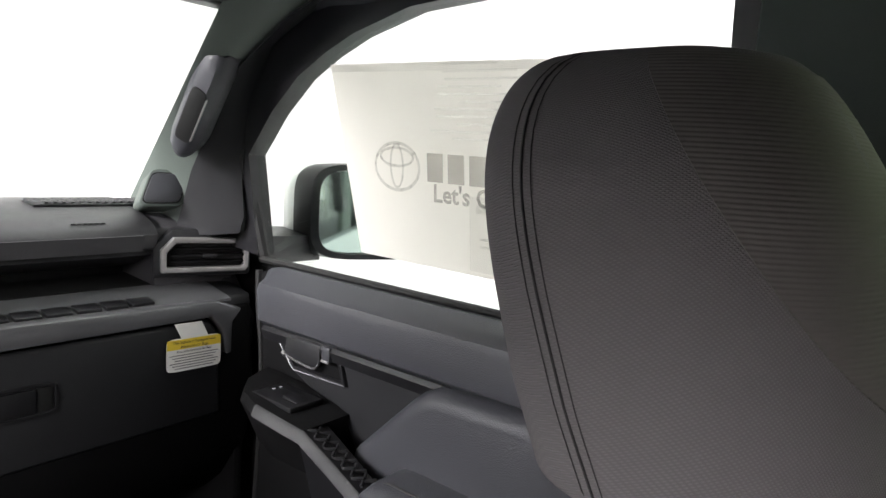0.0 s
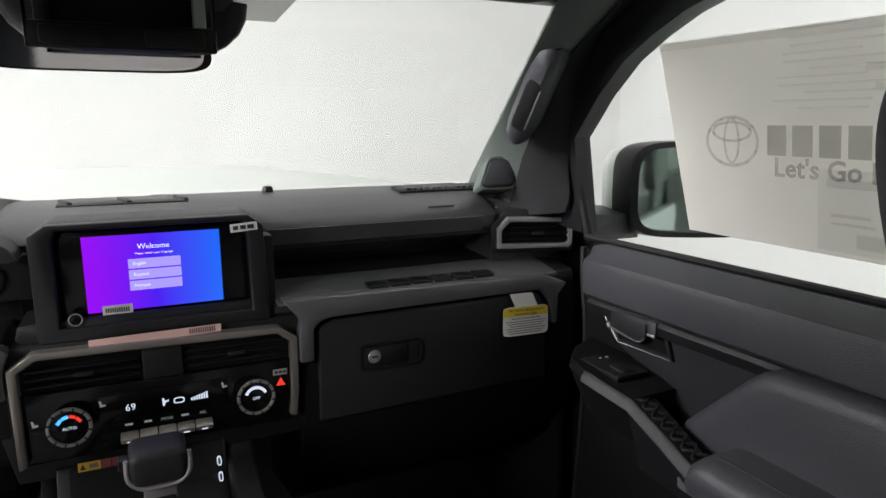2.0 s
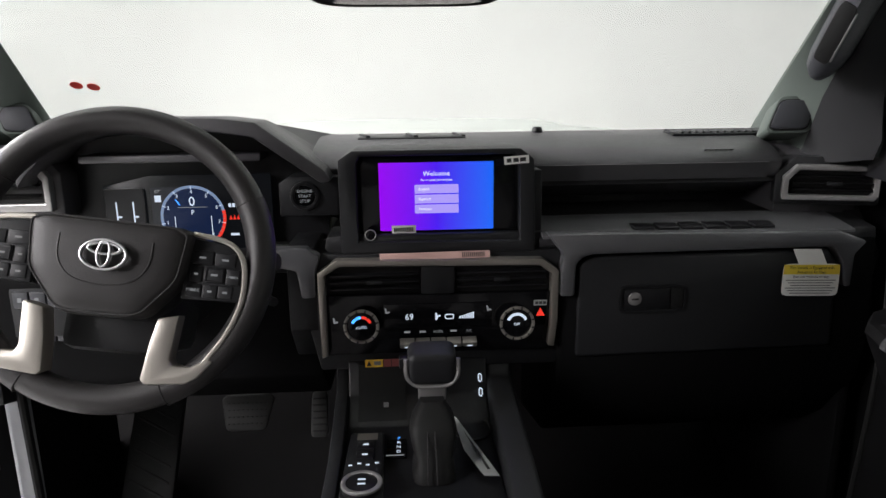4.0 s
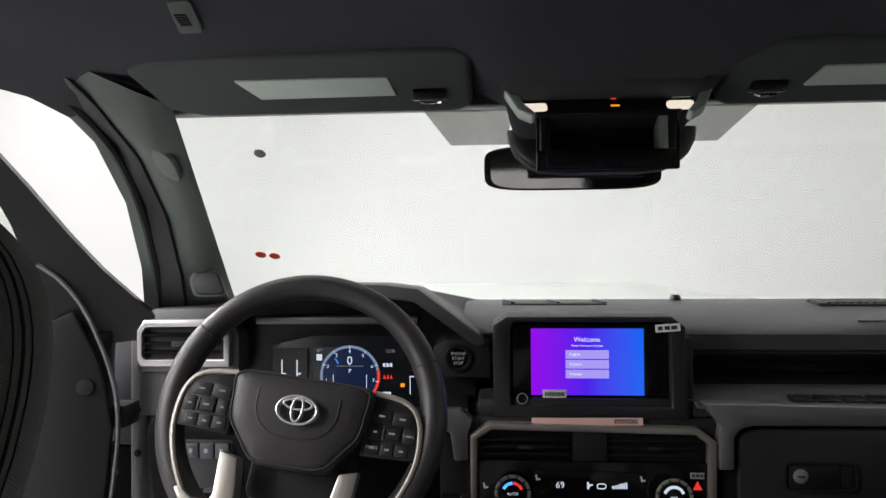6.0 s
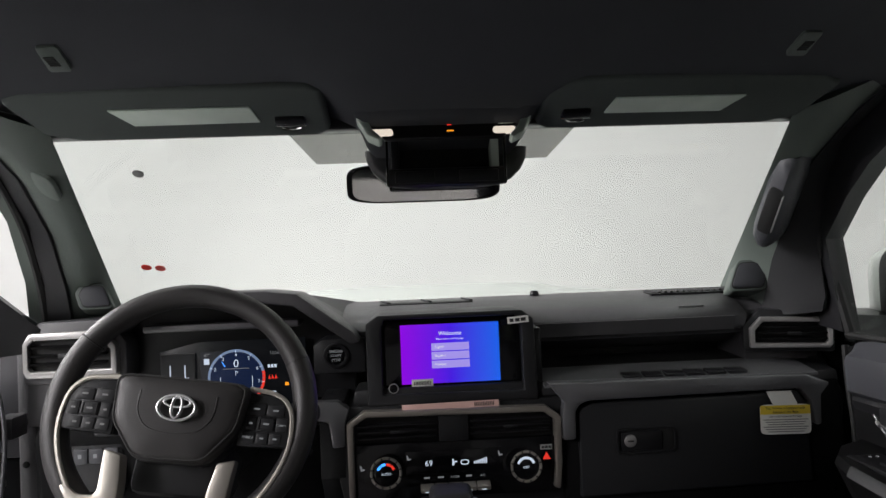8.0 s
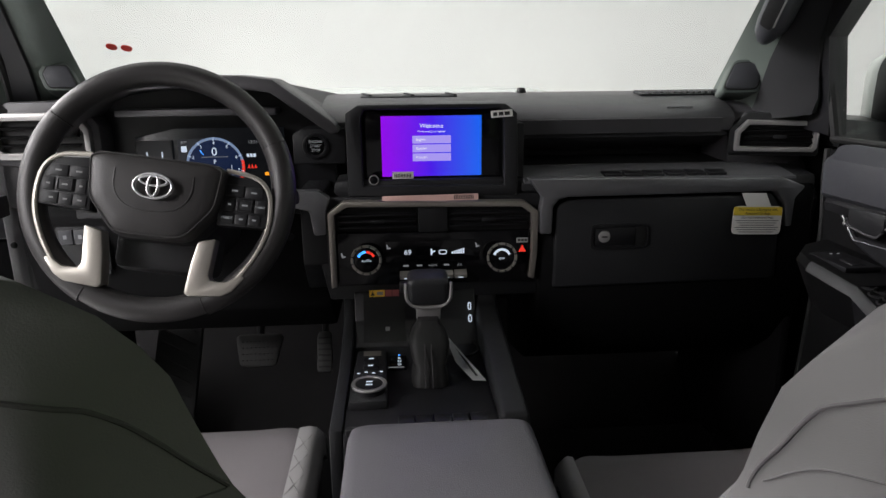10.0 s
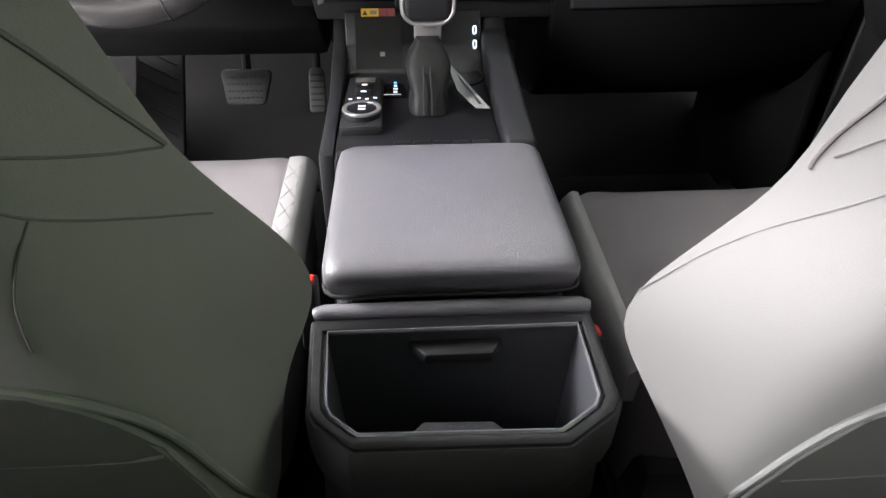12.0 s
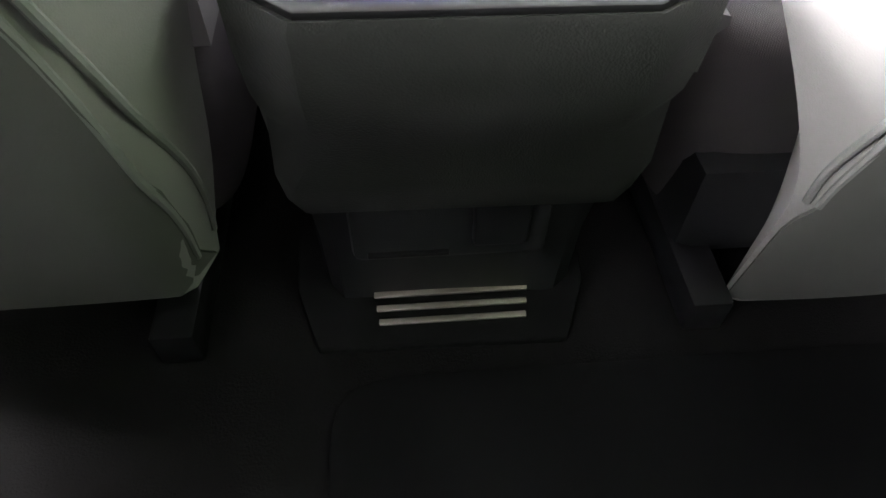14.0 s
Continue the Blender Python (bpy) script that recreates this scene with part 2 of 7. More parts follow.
def screen_material(x0, x1):
    """Purple to blue picture of the lit touchscreen."""
    mat = bpy.data.materials.new("lit touchscreen picture")
    mat.use_nodes = True
    node, link = mat.node_tree.nodes, mat.node_tree.links
    bsdf = node["Principled BSDF"]
    co, split, span, ramp = (node.new("ShaderNode" + n) for n in ("TexCoord", "SeparateXYZ", "MapRange", "ValToRGB"))
    link.new(co.outputs["Object"], split.inputs[0])
    link.new(split.outputs["X"], span.inputs["Value"])
    span.inputs["From Min"].default_value, span.inputs["From Max"].default_value = x0, x1
    link.new(span.outputs["Result"], ramp.inputs[0])
    stops = ramp.color_ramp.elements
    stops[0].position, stops[0].color = 0.0, (0.33, 0.0, 0.95, 1)
    stops[1].position, stops[1].color = 1.0, (0.005, 0.14, 1.0, 1)
    extra = stops.new(0.5)
    extra.color = (0.075, 0.012, 0.95, 1)
    link.new(ramp.outputs["Color"], bsdf.inputs["Emission Color"])
    bsdf.inputs["Emission Strength"].default_value = 0.95
    bsdf.inputs["Base Color"].default_value = (0.01, 0.01, 0.01, 1)
    bsdf.inputs["Roughness"].default_value = 0.15
    return mat


M["screen"] = screen_material(-0.0629, 0.1129)


# ---- mesh helpers ----
def thing(name, label, category, at=(0, 0, 0), group="", kind=""):
    ob = new(name)
    ob.location = at
    ob.empty_display_size = 0.05
    return tagged(ob, label, category, group, kind)


def finish(name, bm, mat, sharp=35):
    bmesh.ops.recalc_face_normals(bm, faces=bm.faces)
    me = bpy.data.meshes.new(name)
    bm.to_mesh(me)
    bm.free()
    me.shade_smooth()
    me.set_sharp_from_angle(angle=radians(sharp))
    me.materials.append(M[mat] if isinstance(mat, str) else mat)
    return me


def root(ob):
    while ob.parent:
        ob = ob.parent
    return ob


def part(name, bm, mat, parent, label="", sharp=35):
    ob = new(name, finish(name, bm, mat, sharp))
    ob.parent = parent
    if parent:
        ob.matrix_parent_inverse = Matrix.Translation(root(parent).location).inverted() if parent.parent is None else Matrix()
    return tagged(ob, label)


def solo(name, bm, mat, label, category, group="", kind="", sharp=35):
    return tagged(new(name, finish(name, bm, mat, sharp)), label, category, group, kind)


def round_edges(bm, r, seg=2, angle=25):
    if r > 0:
        edges = [e for e in bm.edges if len(e.link_faces) == 2 and e.calc_face_angle() > radians(angle)]
        bmesh.ops.bevel(bm, geom=edges, offset=r, segments=seg, profile=0.5, affect="EDGES", clamp_overlap=True)
    return bm


def box(x0, x1, y0, y1, z0, z1, r=0.003, seg=2, bm=None):
    b = bmesh.new()
    bmesh.ops.create_cube(b, size=1)
    for v in b.verts:
        v.co = Vector(((x0 + x1) / 2 + v.co.x * (x1 - x0), (y0 + y1) / 2 + v.co.y * (y1 - y0), (z0 + z1) / 2 + v.co.z * (z1 - z0)))
    return join(bm, round_edges(b, r, seg))


def join(bm, other):
    if bm is None:
        return other
    me = bpy.data.meshes.new("t")
    other.to_mesh(me)
    other.free()
    bm.from_mesh(me)
    bpy.data.meshes.remove(me)
    return bm


def turned(bm, m):
    bmesh.ops.transform(bm, matrix=m, verts=bm.verts)
    return bm


def axis_point(ax, a, p):
    return Vector((a, *p)) if ax == "x" else Vector((p[0], a, p[1])) if ax == "y" else Vector((*p, a))


def prism(pts, ax, a, b, r=0.0, seg=2, bm=None):
    """A flat outline in the plane across axis ax, given depth from a to b. a, b may be functions of the point."""
    g = bmesh.new()
    fa = a if callable(a) else lambda p: a
    fb = b if callable(b) else lambda p: b
    low = [g.verts.new(axis_point(ax, fa(p), p)) for p in pts]
    high = [g.verts.new(axis_point(ax, fb(p), p)) for p in pts]
    n = len(pts)
    g.faces.new(low)
    g.faces.new(high)
    for i in range(n):
        g.faces.new((low[i], low[(i + 1) % n], high[(i + 1) % n], high[i]))
    bmesh.ops.recalc_face_normals(g, faces=g.faces)
    return join(bm, round_edges(g, r, seg))


def hoop(outer, inner, ax, a, b, r=0.0, bm=None):
    """A frame between two outlines of the same number of points."""
    g = bmesh.new()
    rings = [[g.verts.new(axis_point(ax, d, p)) for p in pts] for pts, d in ((outer, a), (outer, b), (inner, b), (inner, a))]
    n = len(outer)
    for k in range(4):
        p, q = rings[k], rings[(k + 1) % 4]
        for i in range(n):
            g.faces.new((p[i], p[(i + 1) % n], q[(i + 1) % n], q[i]))
    bmesh.ops.recalc_face_normals(g, faces=g.faces)
    return join(bm, round_edges(g, r, 2, 50))


def loft(rings, closed=True, caps=True, bm=None):
    g = bmesh.new()
    rows = [[g.verts.new(Vector(p)) for p in ring] for ring in rings]
    n = len(rows[0])
    for p, q in zip(rows, rows[1:]):
        for i in range(n if closed else n - 1):
            g.faces.new((p[i], p[(i + 1) % n], q[(i + 1) % n], q[i]))
    if caps and closed:
        g.faces.new(rows[0])
        g.faces.new(rows[-1])
    return join(bm, g)


def slab(rings, depth, bm=None):
    """An open lofted sheet with thickness along its normals."""
    g = loft(rings, closed=False)
    bmesh.ops.recalc_face_normals(g, faces=g.faces)
    bmesh.ops.solidify(g, geom=list(g.faces), thickness=depth)
    return join(bm, g)


def tube(points, r, seg=8, closed=False, bm=None):
    pts = [Vector(p) for p in points]
    n = len(pts)
    rad = r if callable(r) else lambda k: r
    rings = []
    up = None
    for i, p in enumerate(pts):
        a, b = (pts[i - 1], pts[(i + 1) % n]) if closed else (pts[max(i - 1, 0)], pts[min(i + 1, n - 1)])
        d = (b - a).normalized()
        if up is None:
            up = d.orthogonal().normalized()
        up = (up - d * up.dot(d)).normalized()
        side = d.cross(up)
        rings.append([p + (up * math.cos(t) + side * math.sin(t)) * rad(i / max(1, n - 1)) for t in (2 * math.pi * k / seg for k in range(seg))])
    if closed:
        rings.append(rings[0])
    g = loft(rings, True, not closed)
    if closed:
        bmesh.ops.remove_doubles(g, verts=g.verts, dist=1e-5)
    return join(bm, g)


def disc(at, way, r0, r1, depth, seg=24, edge=0.0, bm=None):
    """A round piece from at along way, radius r0 to r1."""
    g = bmesh.new()
    bmesh.ops.create_cone(g, cap_ends=True, segments=seg, radius1=r0, radius2=r1, depth=depth)
    turned(g, Matrix.Translation((0, 0, depth / 2)))
    round_edges(g, edge, 2, 40)
    turned(g, Matrix.Translation(at) @ Vector(way).to_track_quat("Z", "Y").to_matrix().to_4x4())
    return join(bm, g)


def washer(at, way, r_out, r_in, depth, seg=28, bm=None):
    o = [(r_out * math.cos(2 * math.pi * k / seg), r_out * math.sin(2 * math.pi * k / seg)) for k in range(seg)]
    i = [(r_in * math.cos(2 * math.pi * k / seg), r_in * math.sin(2 * math.pi * k / seg)) for k in range(seg)]
    g = hoop(o, i, "z", 0, depth, min(depth, r_out - r_in) * 0.3)
    turned(g, Matrix.Translation(at) @ Vector(way).to_track_quat("Z", "Y").to_matrix().to_4x4())
    return join(bm, g)


def oval(cx, cy, rx, ry, seg=32, power=2.0, turn=0.0):
    pts = []
    for k in range(seg):
        t = 2 * math.pi * k / seg
        c, s = math.cos(t), math.sin(t)
        x, y = rx * math.copysign(abs(c) ** (2 / power), c), ry * math.copysign(abs(s) ** (2 / power), s)
        pts.append((cx + x * math.cos(turn) - y * math.sin(turn), cy + x * math.sin(turn) + y * math.cos(turn)))
    return pts


def smooth_path(pts, times=2, closed=False):
    """Rounds a polyline by cutting its corners."""
    p = [Vector(q) for q in pts]
    for _ in range(times):
        out = [] if closed else [p[0]]
        n = len(p)
        for i in range(n if closed else n - 1):
            a, b = p[i], p[(i + 1) % n]
            out += [a.lerp(b, 0.25), a.lerp(b, 0.75)]
        p = out if closed else out + [p[-1]]
    return p


def flip(pts):
    return [(-p[0], *p[1:]) for p in pts]


def lettering(text, size, m, mat, parent, name="lettering", depth=0.0004, align="CENTER", bold=0.0):
    """Words as thin raised mesh; m places the middle of the baseline."""
    data = bpy.data.curves.new("words", "FONT")
    data.body, data.size, data.align_x, data.extrude, data.resolution_u = text, size, align, depth, 2
    data.align_y = "CENTER"
    data.offset = bold
    ob = new("words", data)
    me = bpy.data.meshes.new_from_object(ob.evaluated_get(bpy.context.evaluated_depsgraph_get()))
    bpy.data.objects.remove(ob)
    me.transform(m)
    me.materials.clear()
    me.materials.append(M[mat])
    ob = new(name, me)
    ob.parent = parent
    if parent:
        ob.matrix_parent_inverse = Matrix.Translation(root(parent).location).inverted() if parent.parent is None else Matrix()
    return ob


FACE_BACK = pose(0, 0, 0, 90, 0, 0)


# ---- booth round the truck ----
solo("ground", box(-6, 6, -8, 7, -0.1, 0.0, 0), "booth", "seamless white floor of a photo booth", "floor", kind="structure")
solo("wall_north", box(-6, 6, 6.0, 6.2, 0, 3.5, 0), "booth", "plain white booth wall ahead of the truck", "wall", kind="structure")
solo("wall_south", box(-6, 6, -7.2, -7.0, 0, 3.5, 0), "booth", "plain white booth wall behind the truck", "wall", kind="structure")
solo("wall_east", box(5.0, 5.2, -7, 6.0, 0, 3.5, 0), "booth", "plain white booth wall beside the truck", "wall", kind="structure")
solo("wall_west", box(-5.2, -5.0, -7, 6.0, 0, 3.5, 0), "booth", "plain white booth wall with a light bank", "wall", kind="structure")
solo("ceiling", box(-6, 6, -8, 7, 3.5, 3.6, 0), "booth", "white booth ceiling with light rows", "ceiling", kind="structure")

# ---- cab shell ----
def glass_z(y):
    """Height of the windscreen's inner face at y."""
    return 1.668 - (y - 0.80) * 0.643


def glass_x(y):
    """Half width of the windscreen at y."""
    return 0.562 + (y - 0.80) / 0.42 * 0.085


def roof_z(x, y):
    """Underside of the headliner."""
    z = 1.728 - 0.045 * max(0.0, (y - 0.1) / 0.75) ** 2 - 0.012 * (abs(x) / 0.6) ** 2
    z -= 0.012 * max(0.0, (abs(x) - 0.56) / 0.12) ** 2
    swell = max(0.0, min(1.0, (y - 0.38) / 0.34))
    across = max(0.0, min(1.0, (0.26 - 0.09 * swell - abs(x - 0.012)) / 0.07))
    return z - 0.024 * swell * across * across * (3 - 2 * across)


def headliner():
    ys = [-1.3, -0.9, -0.5, -0.2, 0.0] + [0.06 * k for k in range(1, 13)] + [0.745, 0.765, 0.785, 0.80]
    xs = [-0.70 + 0.028 * k for k in range(51)]
    rows = []
    for y in ys:
        hollow = max(0.0, min(1.0, (y - 0.655) / 0.02))
        rows.append([(x, y, roof_z(x, y) + 0.012 * hollow * max(0.0, min(1.0, (abs(x - 0.012) - 0.17) / 0.02))) for x in xs])
    g = loft(rows, closed=False)
    bmesh.ops.recalc_face_normals(g, faces=g.faces)
    top = [[(x, y, 1.80) for x in (-0.70, 0.70)] for y in (-1.3, 0.80)]
    return loft(top, closed=False, bm=g)


solo("headliner", headliner(), "headliner", "black knitted headliner of the cab", "headliner", kind="structure", sharp=50)
solo("roof", box(-0.72, 0.72, -1.35, 0.83, 1.81, 1.84, 0.01), "paint", "silver painted truck roof panel", "roof", kind="structure")
solo("trim", prism([(0.793, 1.670), (0.84, 1.672), (0.845, 1.80), (0.793, 1.80)], "x", -0.60, 0.60, 0.006), "smooth", "black header trim over the windscreen", "trim", kind="structure")
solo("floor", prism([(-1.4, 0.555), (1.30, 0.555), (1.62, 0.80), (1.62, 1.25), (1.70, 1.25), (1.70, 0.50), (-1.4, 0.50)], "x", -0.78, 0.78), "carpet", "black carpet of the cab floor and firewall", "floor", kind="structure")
g = bmesh.new()
for b in ((-0.76, 0.76, 0.5, 1.27), (-0.76, 0.76, 1.56, 1.80), (-0.76, -0.32, 1.27, 1.56), (0.32, 0.76, 1.27, 1.56)):
    box(b[0], b[1], -1.42, -1.36, b[2], b[3], 0, 2, g)
solo("wall_back", g, "headliner", "dark rear wall of the cab with a window opening", "wall", kind="structure")
pane_2 = solo("window_2", box(-0.33, 0.33, -1.40, -1.395, 1.26, 1.57, 0), "privacy", "dark tinted rear window", "window", kind="structure")
pane_2.visible_shadow = False
rear_seat = thing("rear_bench", "grey fabric rear bench against the cab wall", "seat", (0, -0.9, 0.56))
part("seat", box(-0.66, 0.66, -1.2, -0.66, 0.75, 0.95, 0.05, 3), "fabric", rear_seat)
part("backrest", turned(box(-0.66, 0.66, -0.06, 0.06, 0, 0.36, 0.04, 3), pose(0, -1.2, 0.93, 12)), "fabric", rear_seat)
part("base", box(-0.6, 0.6, -1.2, -0.75, 0.555, 0.76, 0.01), "plastic", rear_seat)


def windscreen():
    ys = [0.80, 0.90, 1.00, 1.10, 1.22]
    return slab([[(x * glass_x(y), y, glass_z(y)) for x in (-1, -0.5, 0, 0.5, 1)] for y in ys], 0.005)


pane_1 = solo("window_1", windscreen(), "glass", "clear raked windscreen", "windscreen", kind="structure")
pane_1.visible_shadow = False


def pillar_rings(s):
    """Cross-sections of a windscreen pillar from roof to dash, s = 1 passenger side."""
    door = [(0.655, 0.60, 1.716), (0.675, 0.74, 1.700), (0.690, 0.893, 1.650), (0.700, 0.995, 1.568), (0.713, 1.068, 1.46), (0.722, 1.095, 1.38)] if s < 0 else [(0.655, 0.60, 1.716), (0.672, 0.72, 1.704), (0.682, 0.855, 1.655), (0.690, 0.925, 1.575), (0.697, 0.967, 1.48), (0.702, 0.960, 1.385)]
    rings = []
    for k, d in enumerate(door):
        f = k / 5
        y = 0.78 + 0.47 * f
        w = Vector((glass_x(y) - 0.012, y, glass_z(y) - 0.004))
        d = Vector(d)
        mid = w.lerp(d, 0.5) + Vector((-0.016, -0.020, -0.008)) * (0.4 + f)
        mid2 = w.lerp(d, 0.8) + Vector((-0.012, -0.010, -0.004)) * (0.4 + f)
        out = w.lerp(d, 0.5) + Vector((0.075, 0.05, 0.05))
        ring = [w, w.lerp(mid, 0.5) + Vector((-0.004, -0.008, -0.004)), mid, mid2, d, d + Vector((0.03, -0.004, 0.0)), out, w + Vector((0.03, 0.03, 0.03))]
        rings.append([(s * p.x, p.y, p.z) for p in ring])
    rings.append([(x, y + 0.012, z - 0.028) for x, y, z in rings[-1]])
    return rings


for s, side in ((1, "passenger"), (-1, "driver")):
    solo("pillar_trim", loft(pillar_rings(s)), "pillar", "dark grey trim of the " + side + " windscreen pillar", "pillar trim", kind="structure", sharp=60)
    edge = []
    for k, ring in enumerate(pillar_rings(s)):
        a, m, m2, d = (Vector(ring[i]) for i in (1, 2, 3, 4))
        p = m2.lerp(m, 0.2 + 0.15 * k if s > 0 else 0.12)
        away = Vector((-s * 0.005, -0.005, -0.002))
        edge.append([p + away * 0.4, m2 + away, d + away])
    solo("pillar_seal", slab(edge, 0.003), "plastic", "black flap of the " + side + " pillar trim", "seal", kind="structure")
    seal = [(s * 0.66, 0.20, 1.722), (s * 0.66, 0.50, 1.722), (s * 0.677, 0.73, 1.697), (s * 0.692, 0.888, 1.650), (s * 0.702, 0.990, 1.566), (s * 0.715, 1.063, 1.459), (s * 0.724, 1.098, 1.38), (s * 0.722, 1.115, 1.2), (s * 0.708, 1.105, 0.7)] if s < 0 else [(s * 0.66, 0.20, 1.722), (s * 0.66, 0.50, 1.722), (s * 0.674, 0.71, 1.702), (s * 0.684, 0.85, 1.652), (s * 0.692, 0.92, 1.572), (s * 0.699, 0.962, 1.478), (s * 0.706, 0.97, 1.39), (s * 0.735, 1.10, 1.30), (s * 0.745, 1.11, 1.1), (s * 0.745, 1.10, 0.7)]
    solo("door_seal", tube(smooth_path(seal, 2), 0.011 if s > 0 else 0.008, 8), "rubber", "black rubber door seal along the " + side + " opening", "seal", kind="structure")
    solo("roof_rail", prism([(0.60, 1.70), (0.665, 1.715), (0.70, 1.72), (0.72, 1.80), (0.60, 1.80)] if s > 0 else flip([(0.60, 1.70), (0.665, 1.715), (0.70, 1.72), (0.72, 1.80), (0.60, 1.80)]), "y", -1.3, 0.66, 0.004), "headliner", "black roof rail above the " + side + " doors", "rail", kind="structure")
    # driver pillar, out of view, widened rearward to shade the driver seat
    bp = [(0.19, 1.72), (0.08, 1.72), (0.0, 1.3), (-0.06, 0.56), (0.20, 0.56)] if s > 0 else [(0.23, 1.72), (-0.09, 1.72), (-0.11, 1.3), (-0.11, 0.56), (0.23, 0.56)]
    solo("pillar_trim", prism(bp, "x", s * 0.66, s * 0.74, 0.01), "pillar", "dark trim of the " + side + " door pillar", "pillar trim", kind="structure")
    solo("door_sill", box(min(s * 0.70, s * 0.78), max(s * 0.70, s * 0.78), -1.3, 1.2, 0.50, 0.60, 0.01), "plastic", "black sill plate of the " + side + " doorway", "sill", kind="structure")

# rear door of the passenger side, closed
solo("rear_door_trim", box(0.68, 0.74, -1.3, 0.10, 0.55, 1.34, 0.012), "plastic", "closed black rear door trim", "door", kind="structure")
# driver-side trim, unseen, made tall to cut light to floor and seats
solo("rear_door_trim", box(-0.74, -0.68, -1.3, -0.115, 0.55, 1.40, 0.012), "plastic", "closed black rear door trim", "door", kind="structure")
# unseen pane added to turn the light on the driver seat green
solo("window_3", box(0.708, 0.712, -1.0, 0.02, 1.33, 1.73, 0), "green_glass", "green tinted rear side window", "window", kind="structure")
solo("quarter_panel", box(0.69, 0.74, -1.36, -1.0, 1.3, 1.8, 0.01), "headliner", "dark rear quarter trim", "trim", kind="structure")
solo("quarter_panel", box(-0.76, -0.70, -1.36, -0.95, 0.5, 1.8, 0.01), "headliner", "dark rear quarter trim", "trim", kind="structure")

# bonnet ahead of the windscreen
bonnet = thing("bonnet", "pale silver bonnet ahead of the windscreen", "bonnet", (0, 2.0, 1.2))
rows = []
for k in range(9):
    y = 1.36 + 0.16 * k
    rows.append([(x, y, 1.362 + 0.018 * math.sin(math.pi * k / 8) - 0.05 * (abs(x) / 0.8) ** 3 + (0.012 if abs(x) < 0.42 else 0.0) - (0.10 if k == 8 else 0)) for x in (-0.8, -0.66, -0.44, -0.40, -0.2, 0, 0.2, 0.40, 0.44, 0.66, 0.8)])
part("panel", slab(rows, 0.02), "bonnet", bonnet)
part("wiper_cowl", box(-0.66, 0.66, 1.255, 1.38, 1.30, 1.368, 0.006), "smooth", bonnet, "black wiper cowl")
for x0 in (-0.35, 0.28):
    part("wiper_arm", tube([(x0 + 0.36, 1.31, 1.374), (x0 + 0.1, 1.29, 1.376), (x0 - 0.25, 1.265, 1.384)], 0.006), "smooth", bonnet)


# ---- dashboard ----
dash = thing("dashboard", "black and charcoal dashboard with vents and a shelf", "dashboard", (0, 1.2, 0.9))
top = [(1.046, 1.347), (1.060, 1.361), (1.090, 1.374), (1.15, 1.386), (1.22, 1.393), (1.25, 1.385), (1.25, 1.26), (1.12, 1.29), (1.054, 1.322)]
part("top_pad", prism(top, "x", -0.175, 0.60, 0.004), "pad", dash, "charcoal soft-touch dash pad", 30)
part("side_pad", prism([(1.06, 1.354), (1.10, 1.368), (1.22, 1.391), (1.25, 1.383), (1.25, 1.2), (1.06, 1.2)], "x", 0.598, 0.745, 0.006), "pad", dash)
part("side_pad", prism([(1.06, 1.354), (1.10, 1.368), (1.22, 1.391), (1.25, 1.383), (1.25, 1.2), (1.06, 1.2)], "x", -0.745, -0.575, 0.006), "pad", dash)
part("edge_band", prism([(1.043, 1.346), (1.048, 1.3465), (1.056, 1.3225), (1.051, 1.320)], "x", 0.185, 0.575), "pad", dash)
part("shelf_back", box(0.17, 0.74, 1.17, 1.19, 1.22, 1.33, 0.002), "plastic", dash)
part("shelf_roof", prism([(1.06, 1.319), (1.18, 1.315), (1.18, 1.305), (1.06, 1.312)], "x", 0.17, 0.74), "plastic", dash)
part("shelf_wall", box(0.165, 0.19, 1.0, 1.19, 1.22, 1.345, 0.003), "plastic", dash)
part("shelf", prism([(1.18, 1.262), (1.06, 1.256), (0.992, 1.244), (0.988, 1.225), (1.02, 1.205), (1.18, 1.205)], "x", 0.185, 0.735, 0.003), "plastic", dash, "open passenger shelf in black plastic")
part("shelf_lip", prism([(1.075, 1.2605), (1.06, 1.2595), (0.990, 1.2475), (0.975, 1.244), (0.975, 1.240), (1.06, 1.2545), (1.075, 1.256)], "x", 0.188, 0.688), "graphite", dash, "graphite satin shelf edge")
part("shelf_mat", prism([(1.165, 1.2665), (1.07, 1.261), (1.07, 1.257), (1.165, 1.262)], "x", 0.20, 0.70), "rubber", dash)
# graphite band that frames the glovebox
out = [(0.193, 1.250), (0.655, 1.245), (0.702, 1.227), (0.684, 1.206), (0.683, 1.153), (0.672, 1.153), (0.665, 1.197), (0.647, 1.219), (0.264, 1.2165), (0.248, 1.212), (0.238, 1.200), (0.237, 1.150), (0.215, 1.150), (0.215, 1.192), (0.219, 1.216)]
part("band", prism(out, "y", 0.962, 0.995, 0.004), "graphite", dash, "graphite satin band round the glovebox")
# near-black material paints the shade under the glovebox
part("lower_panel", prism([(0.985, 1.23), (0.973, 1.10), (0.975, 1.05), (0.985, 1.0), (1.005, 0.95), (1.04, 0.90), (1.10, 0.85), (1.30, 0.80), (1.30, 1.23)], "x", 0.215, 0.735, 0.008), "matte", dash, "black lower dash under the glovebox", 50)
part("band", prism([(-0.235, 1.236), (-0.175, 1.236), (-0.156, 1.222), (-0.164, 1.198), (-0.164, 1.158), (-0.186, 1.156), (-0.192, 1.20), (-0.235, 1.21)], "y", 0.968, 0.995, 0.004), "graphite", dash, "graphite satin band beside the wheel")
